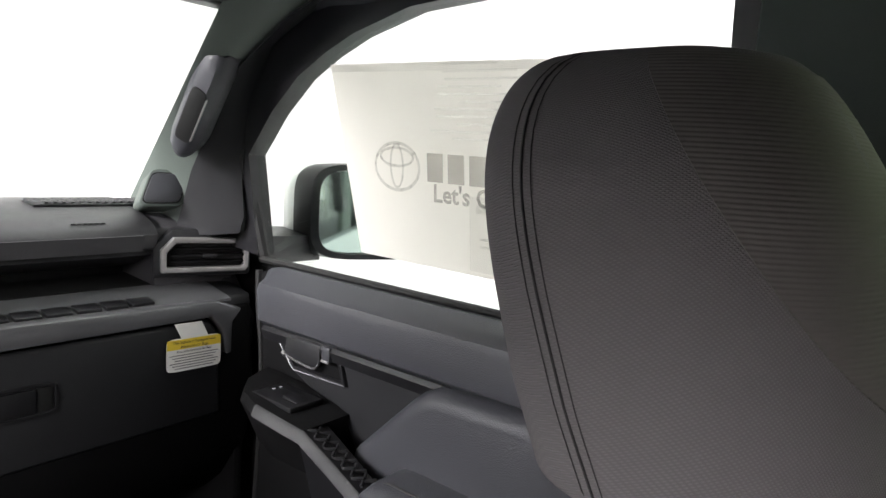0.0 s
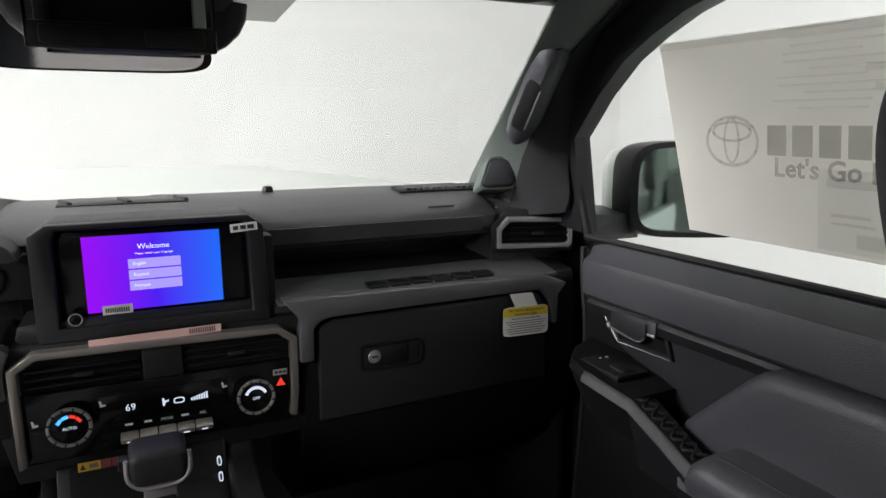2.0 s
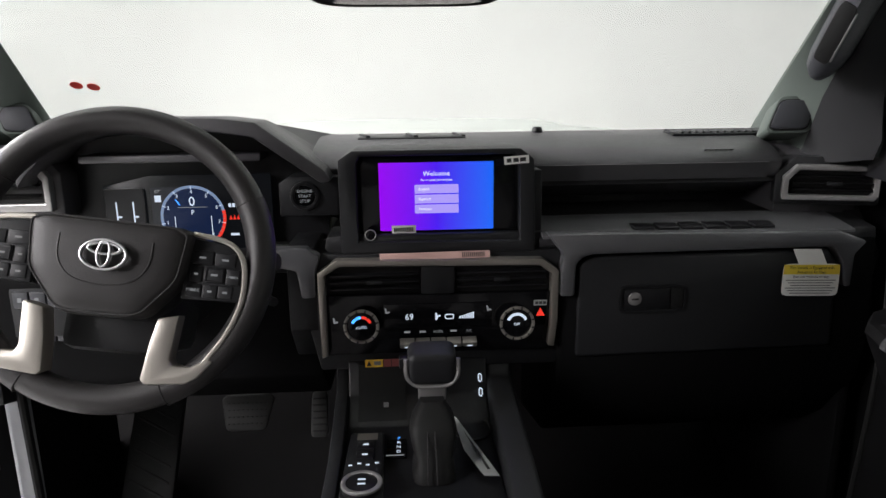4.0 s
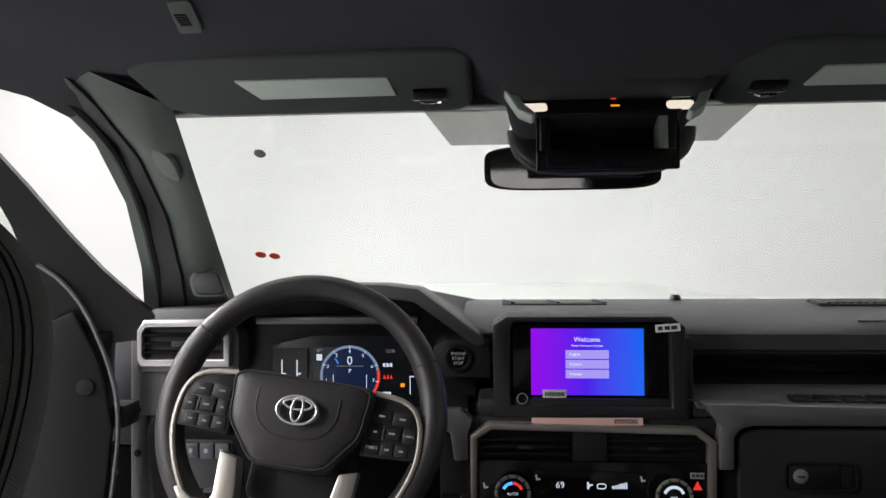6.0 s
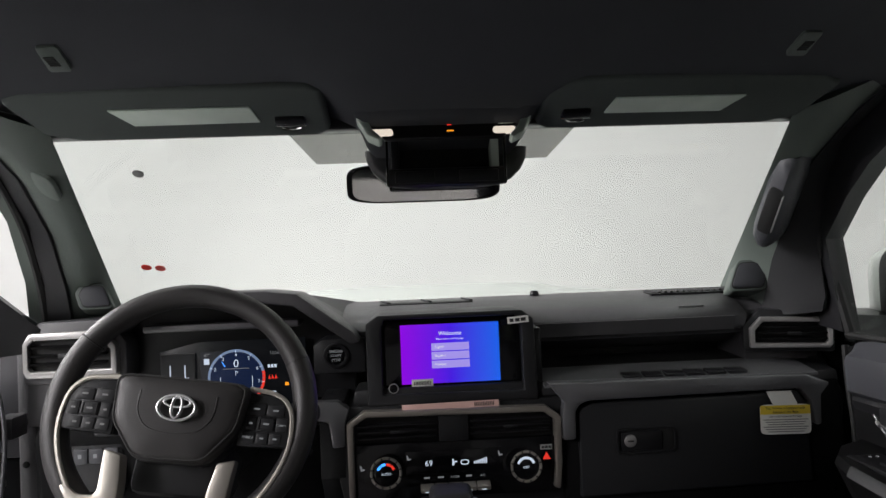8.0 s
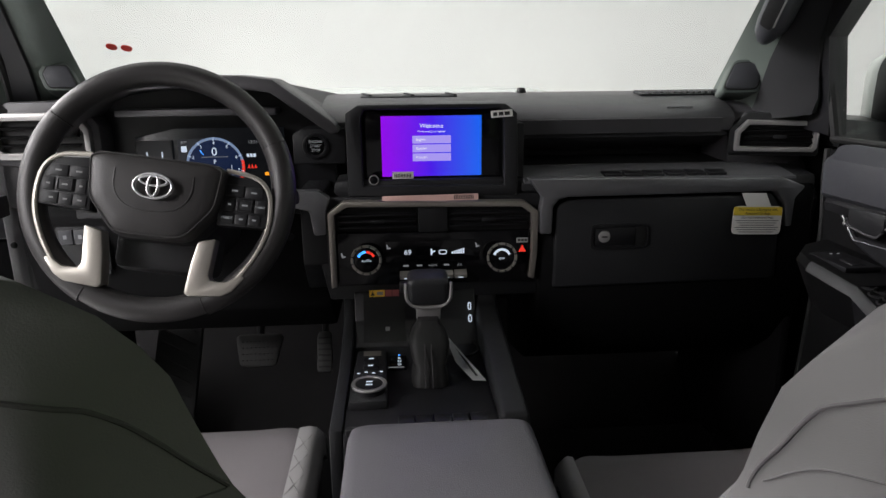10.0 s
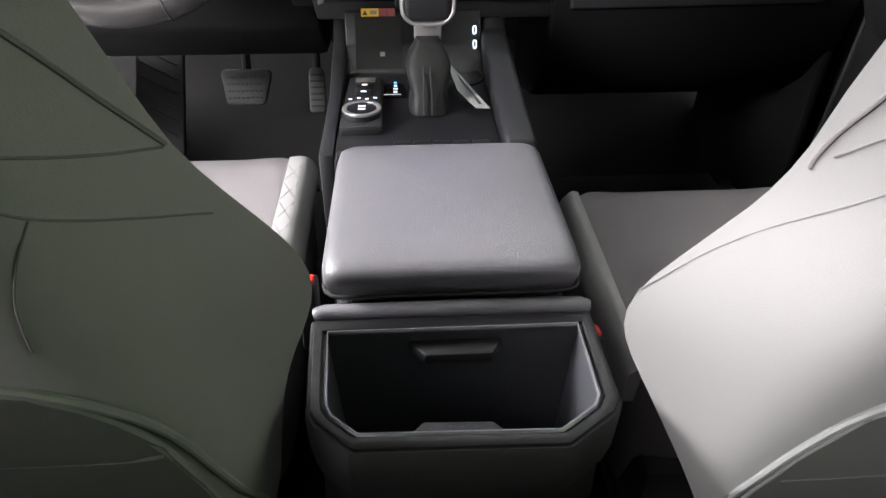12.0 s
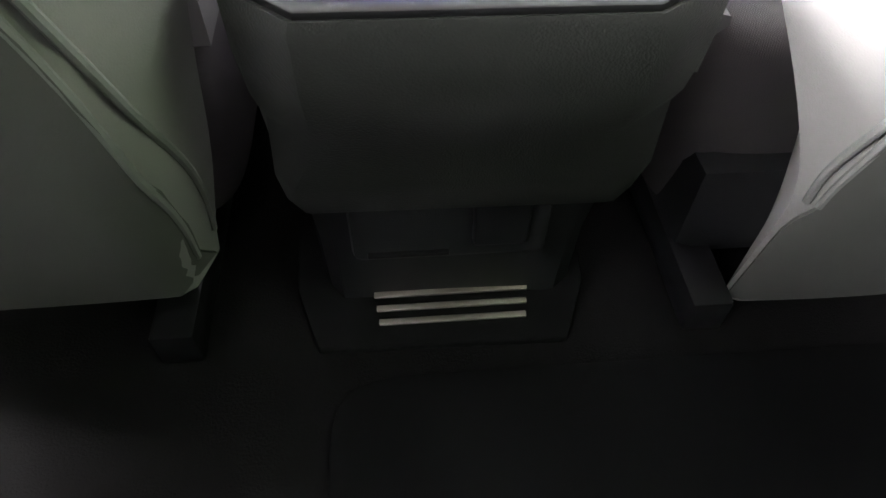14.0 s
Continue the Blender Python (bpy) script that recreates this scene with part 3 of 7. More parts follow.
glovebox = part("glovebox_door", prism([(0.243, 1.045), (0.668, 1.050), (0.662, 1.192), (0.645, 1.2135), (0.270, 1.2105), (0.252, 1.205), (0.244, 1.195)], "y", 0.969, 0.99, 0.006, 3), "plastic", dash, "closed black glovebox door")
part("latch_recess", hoop(oval(0.364, 1.141, 0.055, 0.0235, 24, 7), oval(0.364, 1.141, 0.050, 0.019, 24, 7), "y", 0.966, 0.975, 0.0008), "smooth", glovebox)
part("latch_handle", box(0.317, 0.392, 0.9655, 0.972, 1.124, 1.158, 0.003), "smooth", glovebox)
part("latch_shadow", box(0.392, 0.413, 0.968, 0.9705, 1.124, 1.158, 0.001), "rubber", glovebox)
part("lock", disc((0.334, 0.9665, 1.142), (0, -1, 0), 0.0115, 0.0105, 0.003, 24, 0.0008), "silver", glovebox, "round silver key lock")
part("keyhole", box(0.3285, 0.3395, 0.9628, 0.964, 1.1405, 1.1435, 0.0005), "black_ink", glovebox)
# raised name plate, letters as plain blocks
for k in range(6):
    x = 0.352 + 0.0390 * k
    part("raised_block", turned(box(-0.0165, 0.0165, -0.013, 0.013, -0.003, 0.004, 0.0015), pose(x, 1.000, 1.2498, 9.5)), "smooth", dash)
# airbag word at the pad's edge, as bars
for k in range(6):
    part("mark_bar", turned(box(-0.003, 0.003, -0.0003, 0.0003, -0.003, 0.003, 0), pose(0.478 + 0.0085 * k, 1.0665, 1.3650, 66)), "black_ink", dash)


def side_vent(s):
    """Outer air vent with a silver surround."""
    v = thing("air_vent", "black air vent with a bright satin silver surround", "air vent", (s * 0.68, 1.06, 1.31), "outer dash vents")
    lift = lambda z: z if s > 0 else 1.290 + (z - 1.284) * 1.41
    sh = lambda pts: pts if s > 0 else flip([(x - 0.028, lift(z)) for x, z in pts])
    mx = s * 0.69 if s > 0 else -0.662
    yf = 1.045
    bend = Matrix.Translation((0.601, yf, 0)) @ pose(0, 0, 0, 0, 0, -19) @ Matrix.Diagonal((0.86, 1, 1, 1)) @ Matrix.Translation((-0.601, -yf, 0)) if s > 0 else Matrix()
    block = [(0.588, 1.275), (0.588, 1.325), (0.622, 1.356), (0.745, 1.354), (0.772, 1.335), (0.772, 1.275)]
    part("housing", turned(prism(sh(block), "y", yf + 0.004, 1.16, 0.006), bend), "plastic" if s > 0 else "pad", v)
    o = [(0.601, 1.284), (0.601, 1.321), (0.624, 1.342), (0.752, 1.341), (0.764, 1.328), (0.764, 1.292), (0.757, 1.2845)]
    i = [(0.611, 1.293), (0.611, 1.317), (0.628, 1.333), (0.748, 1.332), (0.755, 1.325), (0.755, 1.297), (0.750, 1.2925)]
    part("surround", turned(hoop(sh(o), sh(i), "y", yf - 0.010, yf + 0.006, 0.002), bend), "silver", v, "bright satin silver surround")
    part("duct", turned(prism(sh(i), "y", yf + 0.0025, yf + 0.0045), bend), "rubber", v)
    for z in (1.302, 1.3125, 1.3235):
        a, b = mx - 0.070, mx + 0.070
        part("slat", turned(box(a, b, -0.006, 0.006, -0.0012, 0.0012, 0.0004), bend @ pose(0, yf - 0.001, lift(z), 14)), "matte", v)
    part("tab", turned(box(mx - 0.013, mx + 0.013, yf - 0.010, yf - 0.004, lift(1.3085), lift(1.3145), 0.001), bend), "plastic", v)
    return v


side_vent(1)
side_vent(-1)
# dash top grilles
def top_grille(cx, cy, w, d, slots, tilt=3):
    g = thing("speaker_grille", "black slotted speaker grille in the dash top", "speaker grille", (cx, cy, 1.385), "dash top grilles")
    part("frame", turned(box(-w / 2, w / 2, -d / 2, d / 2, -0.004, 0.003, 0.002), pose(cx, cy, 1.3875, tilt)), "smooth", g)
    for k in range(slots):
        part("slat", turned(box(-0.004, 0.004, -d * 0.4, d * 0.4, 0, 0.006, 0.0008), pose(cx - w * 0.44 + w * 0.88 * k / (slots - 1), cy, 1.3875, tilt, 0, 25)), "plastic", g)


top_grille(0.545, 1.165, 0.19, 0.05, 14, 5)
top_grille(-0.01, 1.175, 0.19, 0.045, 3, 5)
part("sensor", disc((0.222, 1.21, 1.390), (0, 0, 1), 0.011, 0.008, 0.012, 20, 0.003), "smooth", dash, "black light sensor dome")
part("side_slot", box(0.655, 0.735, 1.075, 1.10, 1.362, 1.3675, 0.001), "rubber", dash)

# ---- touchscreen ----
touch = thing("touchscreen", "dash touchscreen showing a purple and blue language page", "touchscreen", (0.025, 1.02, 1.22))
SX = 0.025
hood = [(-0.149, 1.222), (-0.149, 1.366), (-0.127, 1.380), (0.128, 1.380), (0.149, 1.364), (0.153, 1.219)]
hood = [(x + SX, z) for x, z in hood]
inner = [(-0.122, 1.240), (-0.122, 1.358), (-0.116, 1.3715), (0.118, 1.3715), (0.126, 1.358), (0.128, 1.238)]
inner = [(x + SX, z) for x, z in inner]
part("housing", prism(hood, "y", 1.004, 1.10, 0.004), "plastic", touch)
part("rim", hoop(hood, inner, "y", 0.984, 1.0045, 0.003), "plastic", touch)
part("foot", prism([(x + SX, z) for x, z in ((-0.176, 1.228), (-0.172, 1.248), (-0.150, 1.250), (0.153, 1.250), (0.168, 1.249), (0.172, 1.232), (0.162, 1.217), (-0.165, 1.220))], "y", 0.992, 1.08, 0.004), "plastic", touch)
part("glass", prism([(x + SX, z) for x, z in ((-0.119, 1.242), (-0.119, 1.3685), (0.122, 1.3685), (0.1245, 1.241))], "y", 1.0015, 1.006, 0.001), "piano", touch, "gloss black screen glass")
part("picture", box(-0.0885 + SX, 0.0885 + SX, 1.0003, 1.0022, 1.254, 1.3595, 0), "screen", touch, "lit purple to blue picture")
for k, word in enumerate(("English", "Español", "Français")):
    z = 1.3185 - 0.0155 * k
    part("menu_button", box(SX - 0.034, SX + 0.034, 0.9995, 1.0002, z - 0.0068, z + 0.0068, 0), "button_card", touch)
    lettering(word, 0.0062, pose(SX - 0.028, 0.9993, z) @ FACE_BACK, "screen_text", touch, "menu_word", 0.0001, "LEFT")
lettering("Welcome", 0.0105, pose(SX, 0.9997, 1.342) @ FACE_BACK, "screen_text", touch, "heading", 0.0001)
lettering("Please select your language", 0.0045, pose(SX, 0.9997, 1.3325) @ FACE_BACK, "screen_text", touch, "subheading", 0.0001)
part("volume_knob", disc((SX - 0.1035, 1.002, 1.250), (0, -1, 0), 0.0085, 0.0078, 0.012, 24, 0.001), "piano", touch)
part("knob_ring", washer((SX - 0.1035, 0.9905, 1.250), (0, -1, 0), 0.009, 0.0072, 0.0015), "silver", touch, "bright ring of the volume knob")
tag = thing("barcode_label", "small white barcode label on the screen corner", "label", (0.138, 0.999, 1.363), "paper labels")
part("paper", turned(box(-0.019, 0.019, -0.0006, 0, -0.006, 0.006, 0), pose(0.146, 0.982, 1.3625, 0, -4)), "white", tag)
for k in range(3):
    part("bar", turned(box(-0.015 + 0.010 * k, -0.008 + 0.011 * k, -0.0012, -0.0006, -0.003, 0.003, 0), pose(0.146, 0.982, 1.3625, 0, -4)), "black_ink", tag)
tag = thing("barcode_label", "small white barcode label over the screen's lower edge", "label", (-0.03, 0.999, 1.25), "paper labels")
part("paper", box(-0.046, -0.008, 0.9985, 0.9992, 1.248, 1.2625, 0), "white", tag)
for k in range(11):
    part("bar", box(-0.042 + 0.0028 * k, -0.0405 + 0.0028 * k, 0.998, 0.9985, 1.2525, 1.259, 0), "black_ink", tag)

# ---- climate panel ----
climate = thing("climate_panel", "black climate panel with two dials and a metal frame", "climate control", (0.025, 1.0, 1.06))
o = [(-0.160, 1.058), (-0.161, 1.196), (-0.132, 1.2165), (0.187, 1.211), (0.213, 1.191), (0.212, 1.110), (0.207, 1.066)]
i = [(-0.150, 1.062), (-0.150, 1.192), (-0.127, 1.2065), (0.182, 1.201), (0.2015, 1.186), (0.2005, 1.110), (0.196, 1.070)]
part("frame", prism(o + i[::-1], "y", 0.966, 0.99, 0.002), "champagne", climate, "warm satin metal frame")
part("panel", prism([(-0.152, 1.060), (-0.151, 1.158), (0.2025, 1.156), (0.199, 1.060)], "y", 0.976, 1.0, 0.002), "piano", climate)
part("surround", prism([(-0.19, 1.15), (-0.19, 1.212), (-0.175, 1.222), (0.22, 1.222), (0.24, 1.19), (0.215, 1.03), (-0.165, 1.03)], "y", 0.986, 1.10, 0.004), "plastic", climate)
part("vent_bar", box(-0.002, 0.050, 0.974, 0.986, 1.157, 1.205, 0.002), "plastic", climate)
for x0, x1 in ((-0.147, -0.002), (0.050, 0.198)):
    part("duct", box(x0, x1, 0.9845, 0.9858, 1.157, 1.199, 0), "rubber", climate)
    for z in (1.168, 1.179, 1.190):
        part("slat", turned(box(x0 + 0.004, x1 - 0.004, -0.005, 0.005, -0.001, 0.001, 0.0003), pose(0, 0.979, z, 12)), "smooth", climate)
    part("tab", box((x0 + x1) / 2 - 0.012, (x0 + x1) / 2 + 0.012, 0.971, 0.977, 1.1755, 1.1815, 0.001), "plastic", climate)


def dial(cx, cz, word, arc):
    d = part("dial", disc((cx, 0.976, cz), (0, -1, 0), 0.0255, 0.0235, 0.018, 36, 0.002), "piano", climate)
    part("dial_ring", washer((cx, 0.9595, cz), (0, -1, 0), 0.0275, 0.0230, 0.005, 40), "nickel", d, "notched satin metal ring")
    for k in range(12):
        t = radians(15 + 30 * k)
        part("notch", turned(box(-0.0012, 0.0012, -0.0006, 0.0006, -0.0022, 0.0022, 0), pose(cx + 0.0252 * math.cos(t), 0.9543, cz + 0.0252 * math.sin(t), 0, -math.degrees(t) + 90)), "smooth", d)
    for k, mat in enumerate(arc):
        t = radians(160 - 140 * (k + 0.5) / len(arc))
        part("arc_mark", turned(box(-0.004 if len(arc) < 5 else -0.0026, 0.004 if len(arc) < 5 else 0.0026, -0.0006, 0, -0.0022, 0.0022, 0), pose(cx + 0.0145 * math.cos(t), 0.9578, cz + 0.0145 * math.sin(t), 0, -math.degrees(t) + 90)), mat, d)
    lettering(word, 0.0062, pose(cx, 0.9575, cz - 0.002) @ FACE_BACK, "lit_white", d, "dial_word", 0.0002)


dial(-0.096, 1.113, "AUTO", ["lit_blue", "lit_blue", "lit_red", "lit_red"])
dial(0.146, 1.111, "OFF", ["lit_white"] * 7)
part("display", box(-0.062, 0.108, 0.9745, 0.9765, 1.102, 1.142, 0.001), "piano", climate, "dark strip display")
lettering("69", 0.014, pose(-0.022, 0.9742, 1.120) @ FACE_BACK, "lit_white", climate, "temperature", 0.0002)
part("airflow_mark", prism([(0.019, 1.1145), (0.0215, 1.1145), (0.0235, 1.1195), (0.0275, 1.1205), (0.0275, 1.1225), (0.0222, 1.1220), (0.0215, 1.126), (0.019, 1.126)], "y", 0.9738, 0.9744), "lit_white", climate)
part("recirculate_mark", hoop(oval(0.041, 1.1195, 0.0075, 0.0045, 20, 3), oval(0.041, 1.1195, 0.0058, 0.0030, 20, 3), "y", 0.9738, 0.9744), "lit_white", climate)
for k in range(7):
    part("fan_bar", box(0.057 + 0.0034 * k, 0.0595 + 0.0034 * k, 0.9738, 0.9744, 1.116, 1.120 + 0.001 * k, 0), "lit_white", climate)
for k, word in enumerate(("", "", "MODE", "", "A/C")):
    x = -0.026 + 0.0245 * k
    part("key", turned(box(-0.0115, 0.0115, -0.010, 0.006, -0.0042, 0.0042, 0.0015), pose(x, 0.968, 1.081, 22)), "nickel", climate, "small metal rocker key")
    part("key_window", turned(box(-0.004, 0.004, -0.0106, -0.0099, -0.0024, -0.0006, 0), pose(x, 0.968, 1.081, 22)), "lit_white", climate)
    if word:
        lettering(word, 0.0055, pose(x, 0.9755, 1.0945) @ FACE_BACK, "lit_dim", climate, "key_word", 0.0002)
    else:
        part("key_mark", box(x - 0.005, x + 0.005, 0.9755, 0.976, 1.0935, 1.0965, 0), "lit_dim", climate)
for x, z in ((-0.138, 1.116), (-0.057, 1.130), (0.103, 1.130)):
    part("seat_mark", prism([(x - 0.0035, z + 0.006), (x - 0.0010, z + 0.0055), (x + 0.0005, z), (x + 0.0045, z + 0.0005), (x + 0.0045, z - 0.002), (x - 0.0020, z - 0.003)], "y", 0.9738, 0.976), "lit_dim", climate)
part("hazard_mark", prism([(0.179, 1.116), (0.193, 1.116), (0.186, 1.129)], "y", 0.9745, 0.976), "lit_red", climate, "red hazard triangle")
part("airbag_lamp", box(0.175, 0.196, 0.975, 0.9762, 1.133, 1.142, 0), "film", climate, "small pale lamp window")
for k in range(3):
    part("lamp_mark", box(0.1775 + 0.0062 * k, 0.1820 + 0.0062 * k, 0.9744, 0.975, 1.1355, 1.1398, 0), "black_ink", climate)
strip = thing("strip_label", "pale red and white strip label below the screen", "label", (0.03, 0.985, 1.216), "paper labels")
part("paper", turned(box(-0.085, 0.085, -0.0008, 0.0, -0.0055, 0.0055, 0), pose(0.020, 0.9755, 1.2185, -12, -0.5)), "pink", strip)
for k in range(12):
    part("bar", turned(box(0.042 + 0.003 * k, 0.0435 + 0.003 * k, -0.0013, -0.0008, -0.0035, 0.0035, 0), pose(0.020, 0.9755, 1.2185, -12, -0.5)), "black_ink", strip)

# airbag tag that hangs from the glovebox gap
tag = thing("airbag_tag", "white and yellow airbag notice hanging from the glovebox", "label", (0.615, 0.96, 1.16), "paper labels")
T = pose(0.616, 0.9635, 1.166, -3, 1.5)
part("card", turned(prism(oval(0, 0, 0.0465, 0.0262, 32, 9), "y", -0.0007, 0.0, 0), T), "white", tag)
part("strip", turned(prism([(-0.046, 0.009), (0.046, 0.009), (0.0455, 0.0245), (-0.0455, 0.0245)], "y", -0.0012, -0.0007), T), "yellow", tag, "yellow head strip")
part("hanger", turned(prism([(-0.022, 0.0255), (0.024, 0.0255), (0.012, 0.050), (-0.034, 0.050)], "y", -0.0009, -0.0004), T), "white", tag)
lettering("This Vehicle is Equipped with", 0.0062, T @ pose(0, -0.0013, 0.0195) @ FACE_BACK, "black_ink", tag, "notice", 0.0001)
lettering("Advanced Air Bags", 0.0062, T @ pose(0, -0.0013, 0.0125) @ FACE_BACK, "black_ink", tag, "notice", 0.0001)
lettering("Even with Advanced Air Bags", 0.005, T @ pose(0, -0.0009, 0.005) @ FACE_BACK, "black_ink", tag, "notice", 0.0001)
for k in range(6):
    w = 0.041 - 0.004 * (k % 3)
    part("print_bar", turned(box(-w, w, -0.0011, -0.0007, -0.0008, 0.0006, 0), T @ pose(0, 0, -0.0005 - 0.0042 * k)), "grey_ink", tag)

# ---- instrument cluster and driver side ----
hood_top = [(-0.60, 1.372), (-0.56, 1.405), (-0.505, 1.424), (-0.40, 1.432), (-0.30, 1.431), (-0.244, 1.424), (-0.146, 1.352), (-0.135, 1.335)]
hood_bot = [(-0.15, 1.33), (-0.25, 1.402), (-0.31, 1.410), (-0.40, 1.412), (-0.50, 1.404), (-0.545, 1.388), (-0.585, 1.350), (-0.60, 1.33)]
cl = thing("instrument_cluster", "hooded instrument cluster with a lit digital gauge", "instrument cluster", (-0.36, 1.05, 1.2))
part("hood", prism(hood_top + hood_bot, "y", 0.995, 1.10, 0.004), "pad", cl, "charcoal cluster hood")
part("hood_top", loft([[(x, 1.09, z) for x, z in hood_top], [(x, 1.16, 1.378 + (z - 1.378) * 0.8) for x, z in hood_top], [(x, 1.23, 1.391) for x, z in hood_top]], closed=False), "pad", cl)
part("back", prism([(-0.60, 1.22), (-0.60, 1.36), (-0.545, 1.395), (-0.40, 1.413), (-0.25, 1.405), (-0.155, 1.335), (-0.155, 1.22)], "y", 1.10, 1.13), "smooth", cl)
# bar drawn for the highlight along the hood's inner edge
part("brow", box(-0.53, -0.25, 1.045, 1.10, 1.362, 1.374, 0.003), "pad", cl, "grey bar for the lit edge over the display")
part("glass", prism([(-0.515, 1.212), (-0.515, 1.322), (-0.440, 1.338), (-0.245, 1.338), (-0.245, 1.212)], "y", 1.084, 1.09, 0.001), "cluster", cl, "dark display glass")
part("side_gauge", prism([(-0.512, 1.24), (-0.512, 1.317), (-0.450, 1.317), (-0.450, 1.24)], "y", 1.080, 1.084), "plastic", cl)
for x in (-0.495, -0.468):
    part("needle_bar", box(x - 0.0010, x + 0.0010, 1.0792, 1.080, 1.262, 1.296, 0), "lit_white", cl)
    part("needle_bar", box(x - 0.0010, x + 0.007, 1.0792, 1.080, 1.270, 1.273, 0), "lit_white", cl)
GC = (-0.3745, 1.268)
part("gauge_face", disc((GC[0], 1.084, GC[1]), (0, -1, 0), 0.050, 0.050, 0.001, 40), "gauge_face", cl)
def arc_band(r0, r1, a0, a1, y, mat, name, n=30):
    """Thin lit band round the gauge between two angles."""
    g = bmesh.new()
    rows_ = []
    for k in range(n + 1):
        t = radians(a0 + (a1 - a0) * k / n)
        rows_.append([g.verts.new((GC[0] + r * math.cos(t), d, GC[1] + r * math.sin(t))) for r, d in ((r0, y), (r1, y), (r1, y + 0.0008), (r0, y + 0.0008))])
    for p, q in zip(rows_, rows_[1:]):
        for k in range(4):
            g.faces.new((p[k], p[(k + 1) % 4], q[(k + 1) % 4], q[k]))
    part(name, g, mat, cl)


arc_band(0.0485, 0.0530, 225, 12, 1.0828, "gauge_ring", "gauge_ring")
arc_band(0.0485, 0.0535, 12, -45, 1.0826, "lit_red", "red_band", 12)
for k in range(33):
    t = radians(225 - 270 * k / 32)
    long = 0.0032 if k % 4 == 0 else 0.0018
    part("scale_mark", turned(box(-0.0005, 0.0005, -0.0005, 0, -long, long, 0), pose(GC[0] + 0.0495 * math.cos(t), 1.0824, GC[1] + 0.0495 * math.sin(t), 0, -math.degrees(t) + 90)), "lit_white" if k % 4 == 0 else "lit_dim", cl)
part("needle", tube([(GC[0] - 0.026, 1.0822, GC[1] + 0.030), (GC[0] - 0.020, 1.0822, GC[1] + 0.021)], 0.0007, 6), "lit_blue", cl)
part("range_frame", box(GC[0] - 0.030, GC[0] - 0.029, 1.0820, 1.0828, GC[1] - 0.030, GC[1] + 0.002, 0), "lit_white", cl)
part("range_frame", box(GC[0] + 0.029, GC[0] + 0.030, 1.0820, 1.0828, GC[1] - 0.030, GC[1] + 0.002, 0), "lit_white", cl)
part("centre_line", box(GC[0] - 0.024, GC[0] + 0.024, 1.0820, 1.0828, GC[1] + 0.0165, GC[1] + 0.0175, 0), "lit_dim", cl)
for n in range(9):
    t = radians(225 - 270 * n / 8)
    lettering(str(n), 0.0088, pose(GC[0] + 0.0425 * math.cos(t), 1.0825, GC[1] + 0.0425 * math.sin(t)) @ FACE_BACK, "lit_white", cl, "figure", 0.0002)
lettering("0", 0.022, pose(GC[0], 1.0822, GC[1] + 0.026) @ FACE_BACK, "lit_white", cl, "figure", 0.0002)
lettering("P", 0.011, pose(GC[0], 1.0822, GC[1] + 0.008) @ FACE_BACK, "lit_white", cl, "figure", 0.0002)
part("page", box(-0.440, -0.372, 1.0836, 1.0842, 1.232, 1.3185, 0), "lit_page", cl, "dim grey display page")
lettering("87°", 0.008, pose(-0.428, 1.0832, 1.3115) @ FACE_BACK, "lit_dim", cl, "figure", 0.0002)
lettering("12:56", 0.008, pose(-0.303, 1.0832, 1.3115) @ FACE_BACK, "lit_dim", cl, "figure", 0.0002)
part("door_mark", box(-0.434, -0.424, 1.0828, 1.0834, 1.2945, 1.3055, 0), "lit_white", cl)
for k in range(3):
    part("belt_mark", prism([(-0.316 + 0.006 * k, 1.263), (-0.311 + 0.006 * k, 1.263), (-0.3135 + 0.006 * k, 1.271)], "y", 1.0832, 1.0838), "lit_red", cl)
    part("lamp_mark", box(-0.316 + 0.006 * k, -0.3115 + 0.006 * k, 1.0832, 1.0838, 1.284, 1.290, 0), "lit_white", cl)
part("amber_mark", box(-0.285, -0.278, 1.0832, 1.0838, 1.249, 1.255, 0), "lit_orange", cl)
part("brake_mark", box(-0.316, -0.302, 1.0832, 1.0838, 1.236, 1.240, 0), "lit_white", cl)
part("fuel_scale", box(-0.269, -0.2675, 1.0832, 1.0838, 1.236, 1.268, 0), "lit_white", cl)
part("fuel_scale", box(-0.269, -0.261, 1.0832, 1.0838, 1.266, 1.268, 0), "lit_white", cl)
part("lower_shroud", prism([(-0.60, 1.214), (-0.60, 1.19), (-0.155, 1.19), (-0.155, 1.214)], "y", 1.0, 1.11, 0.004), "plastic", cl)

stop = thing("start_button", "round black engine start button in its housing", "start button", (-0.18, 1.05, 1.3))
part("housing", prism([(-0.222, 1.275), (-0.222, 1.328), (-0.205, 1.338), (-0.128, 1.338), (-0.128, 1.275)], "y", 1.028, 1.10, 0.004), "plastic", stop)
part("ring", washer((-0.181, 1.029, 1.308), (0, -1, 0), 0.023, 0.0165, 0.006), "smooth", stop)
part("button", disc((-0.181, 1.029, 1.308), (0, -1, 0), 0.0165, 0.0155, 0.004, 28, 0.001), "piano", stop)
for k, word in enumerate(("ENGINE", "START", "STOP")):
    lettering(word, 0.0068, pose(-0.181, 1.0245, 1.3155 - 0.0078 * k) @ FACE_BACK, "lit_dim", stop, "button_word", 0.0002)
# near-black material paints the shade below the wheel
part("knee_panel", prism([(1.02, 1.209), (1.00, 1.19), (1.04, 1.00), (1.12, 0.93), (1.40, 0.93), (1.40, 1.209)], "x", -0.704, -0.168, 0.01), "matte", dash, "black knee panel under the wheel")
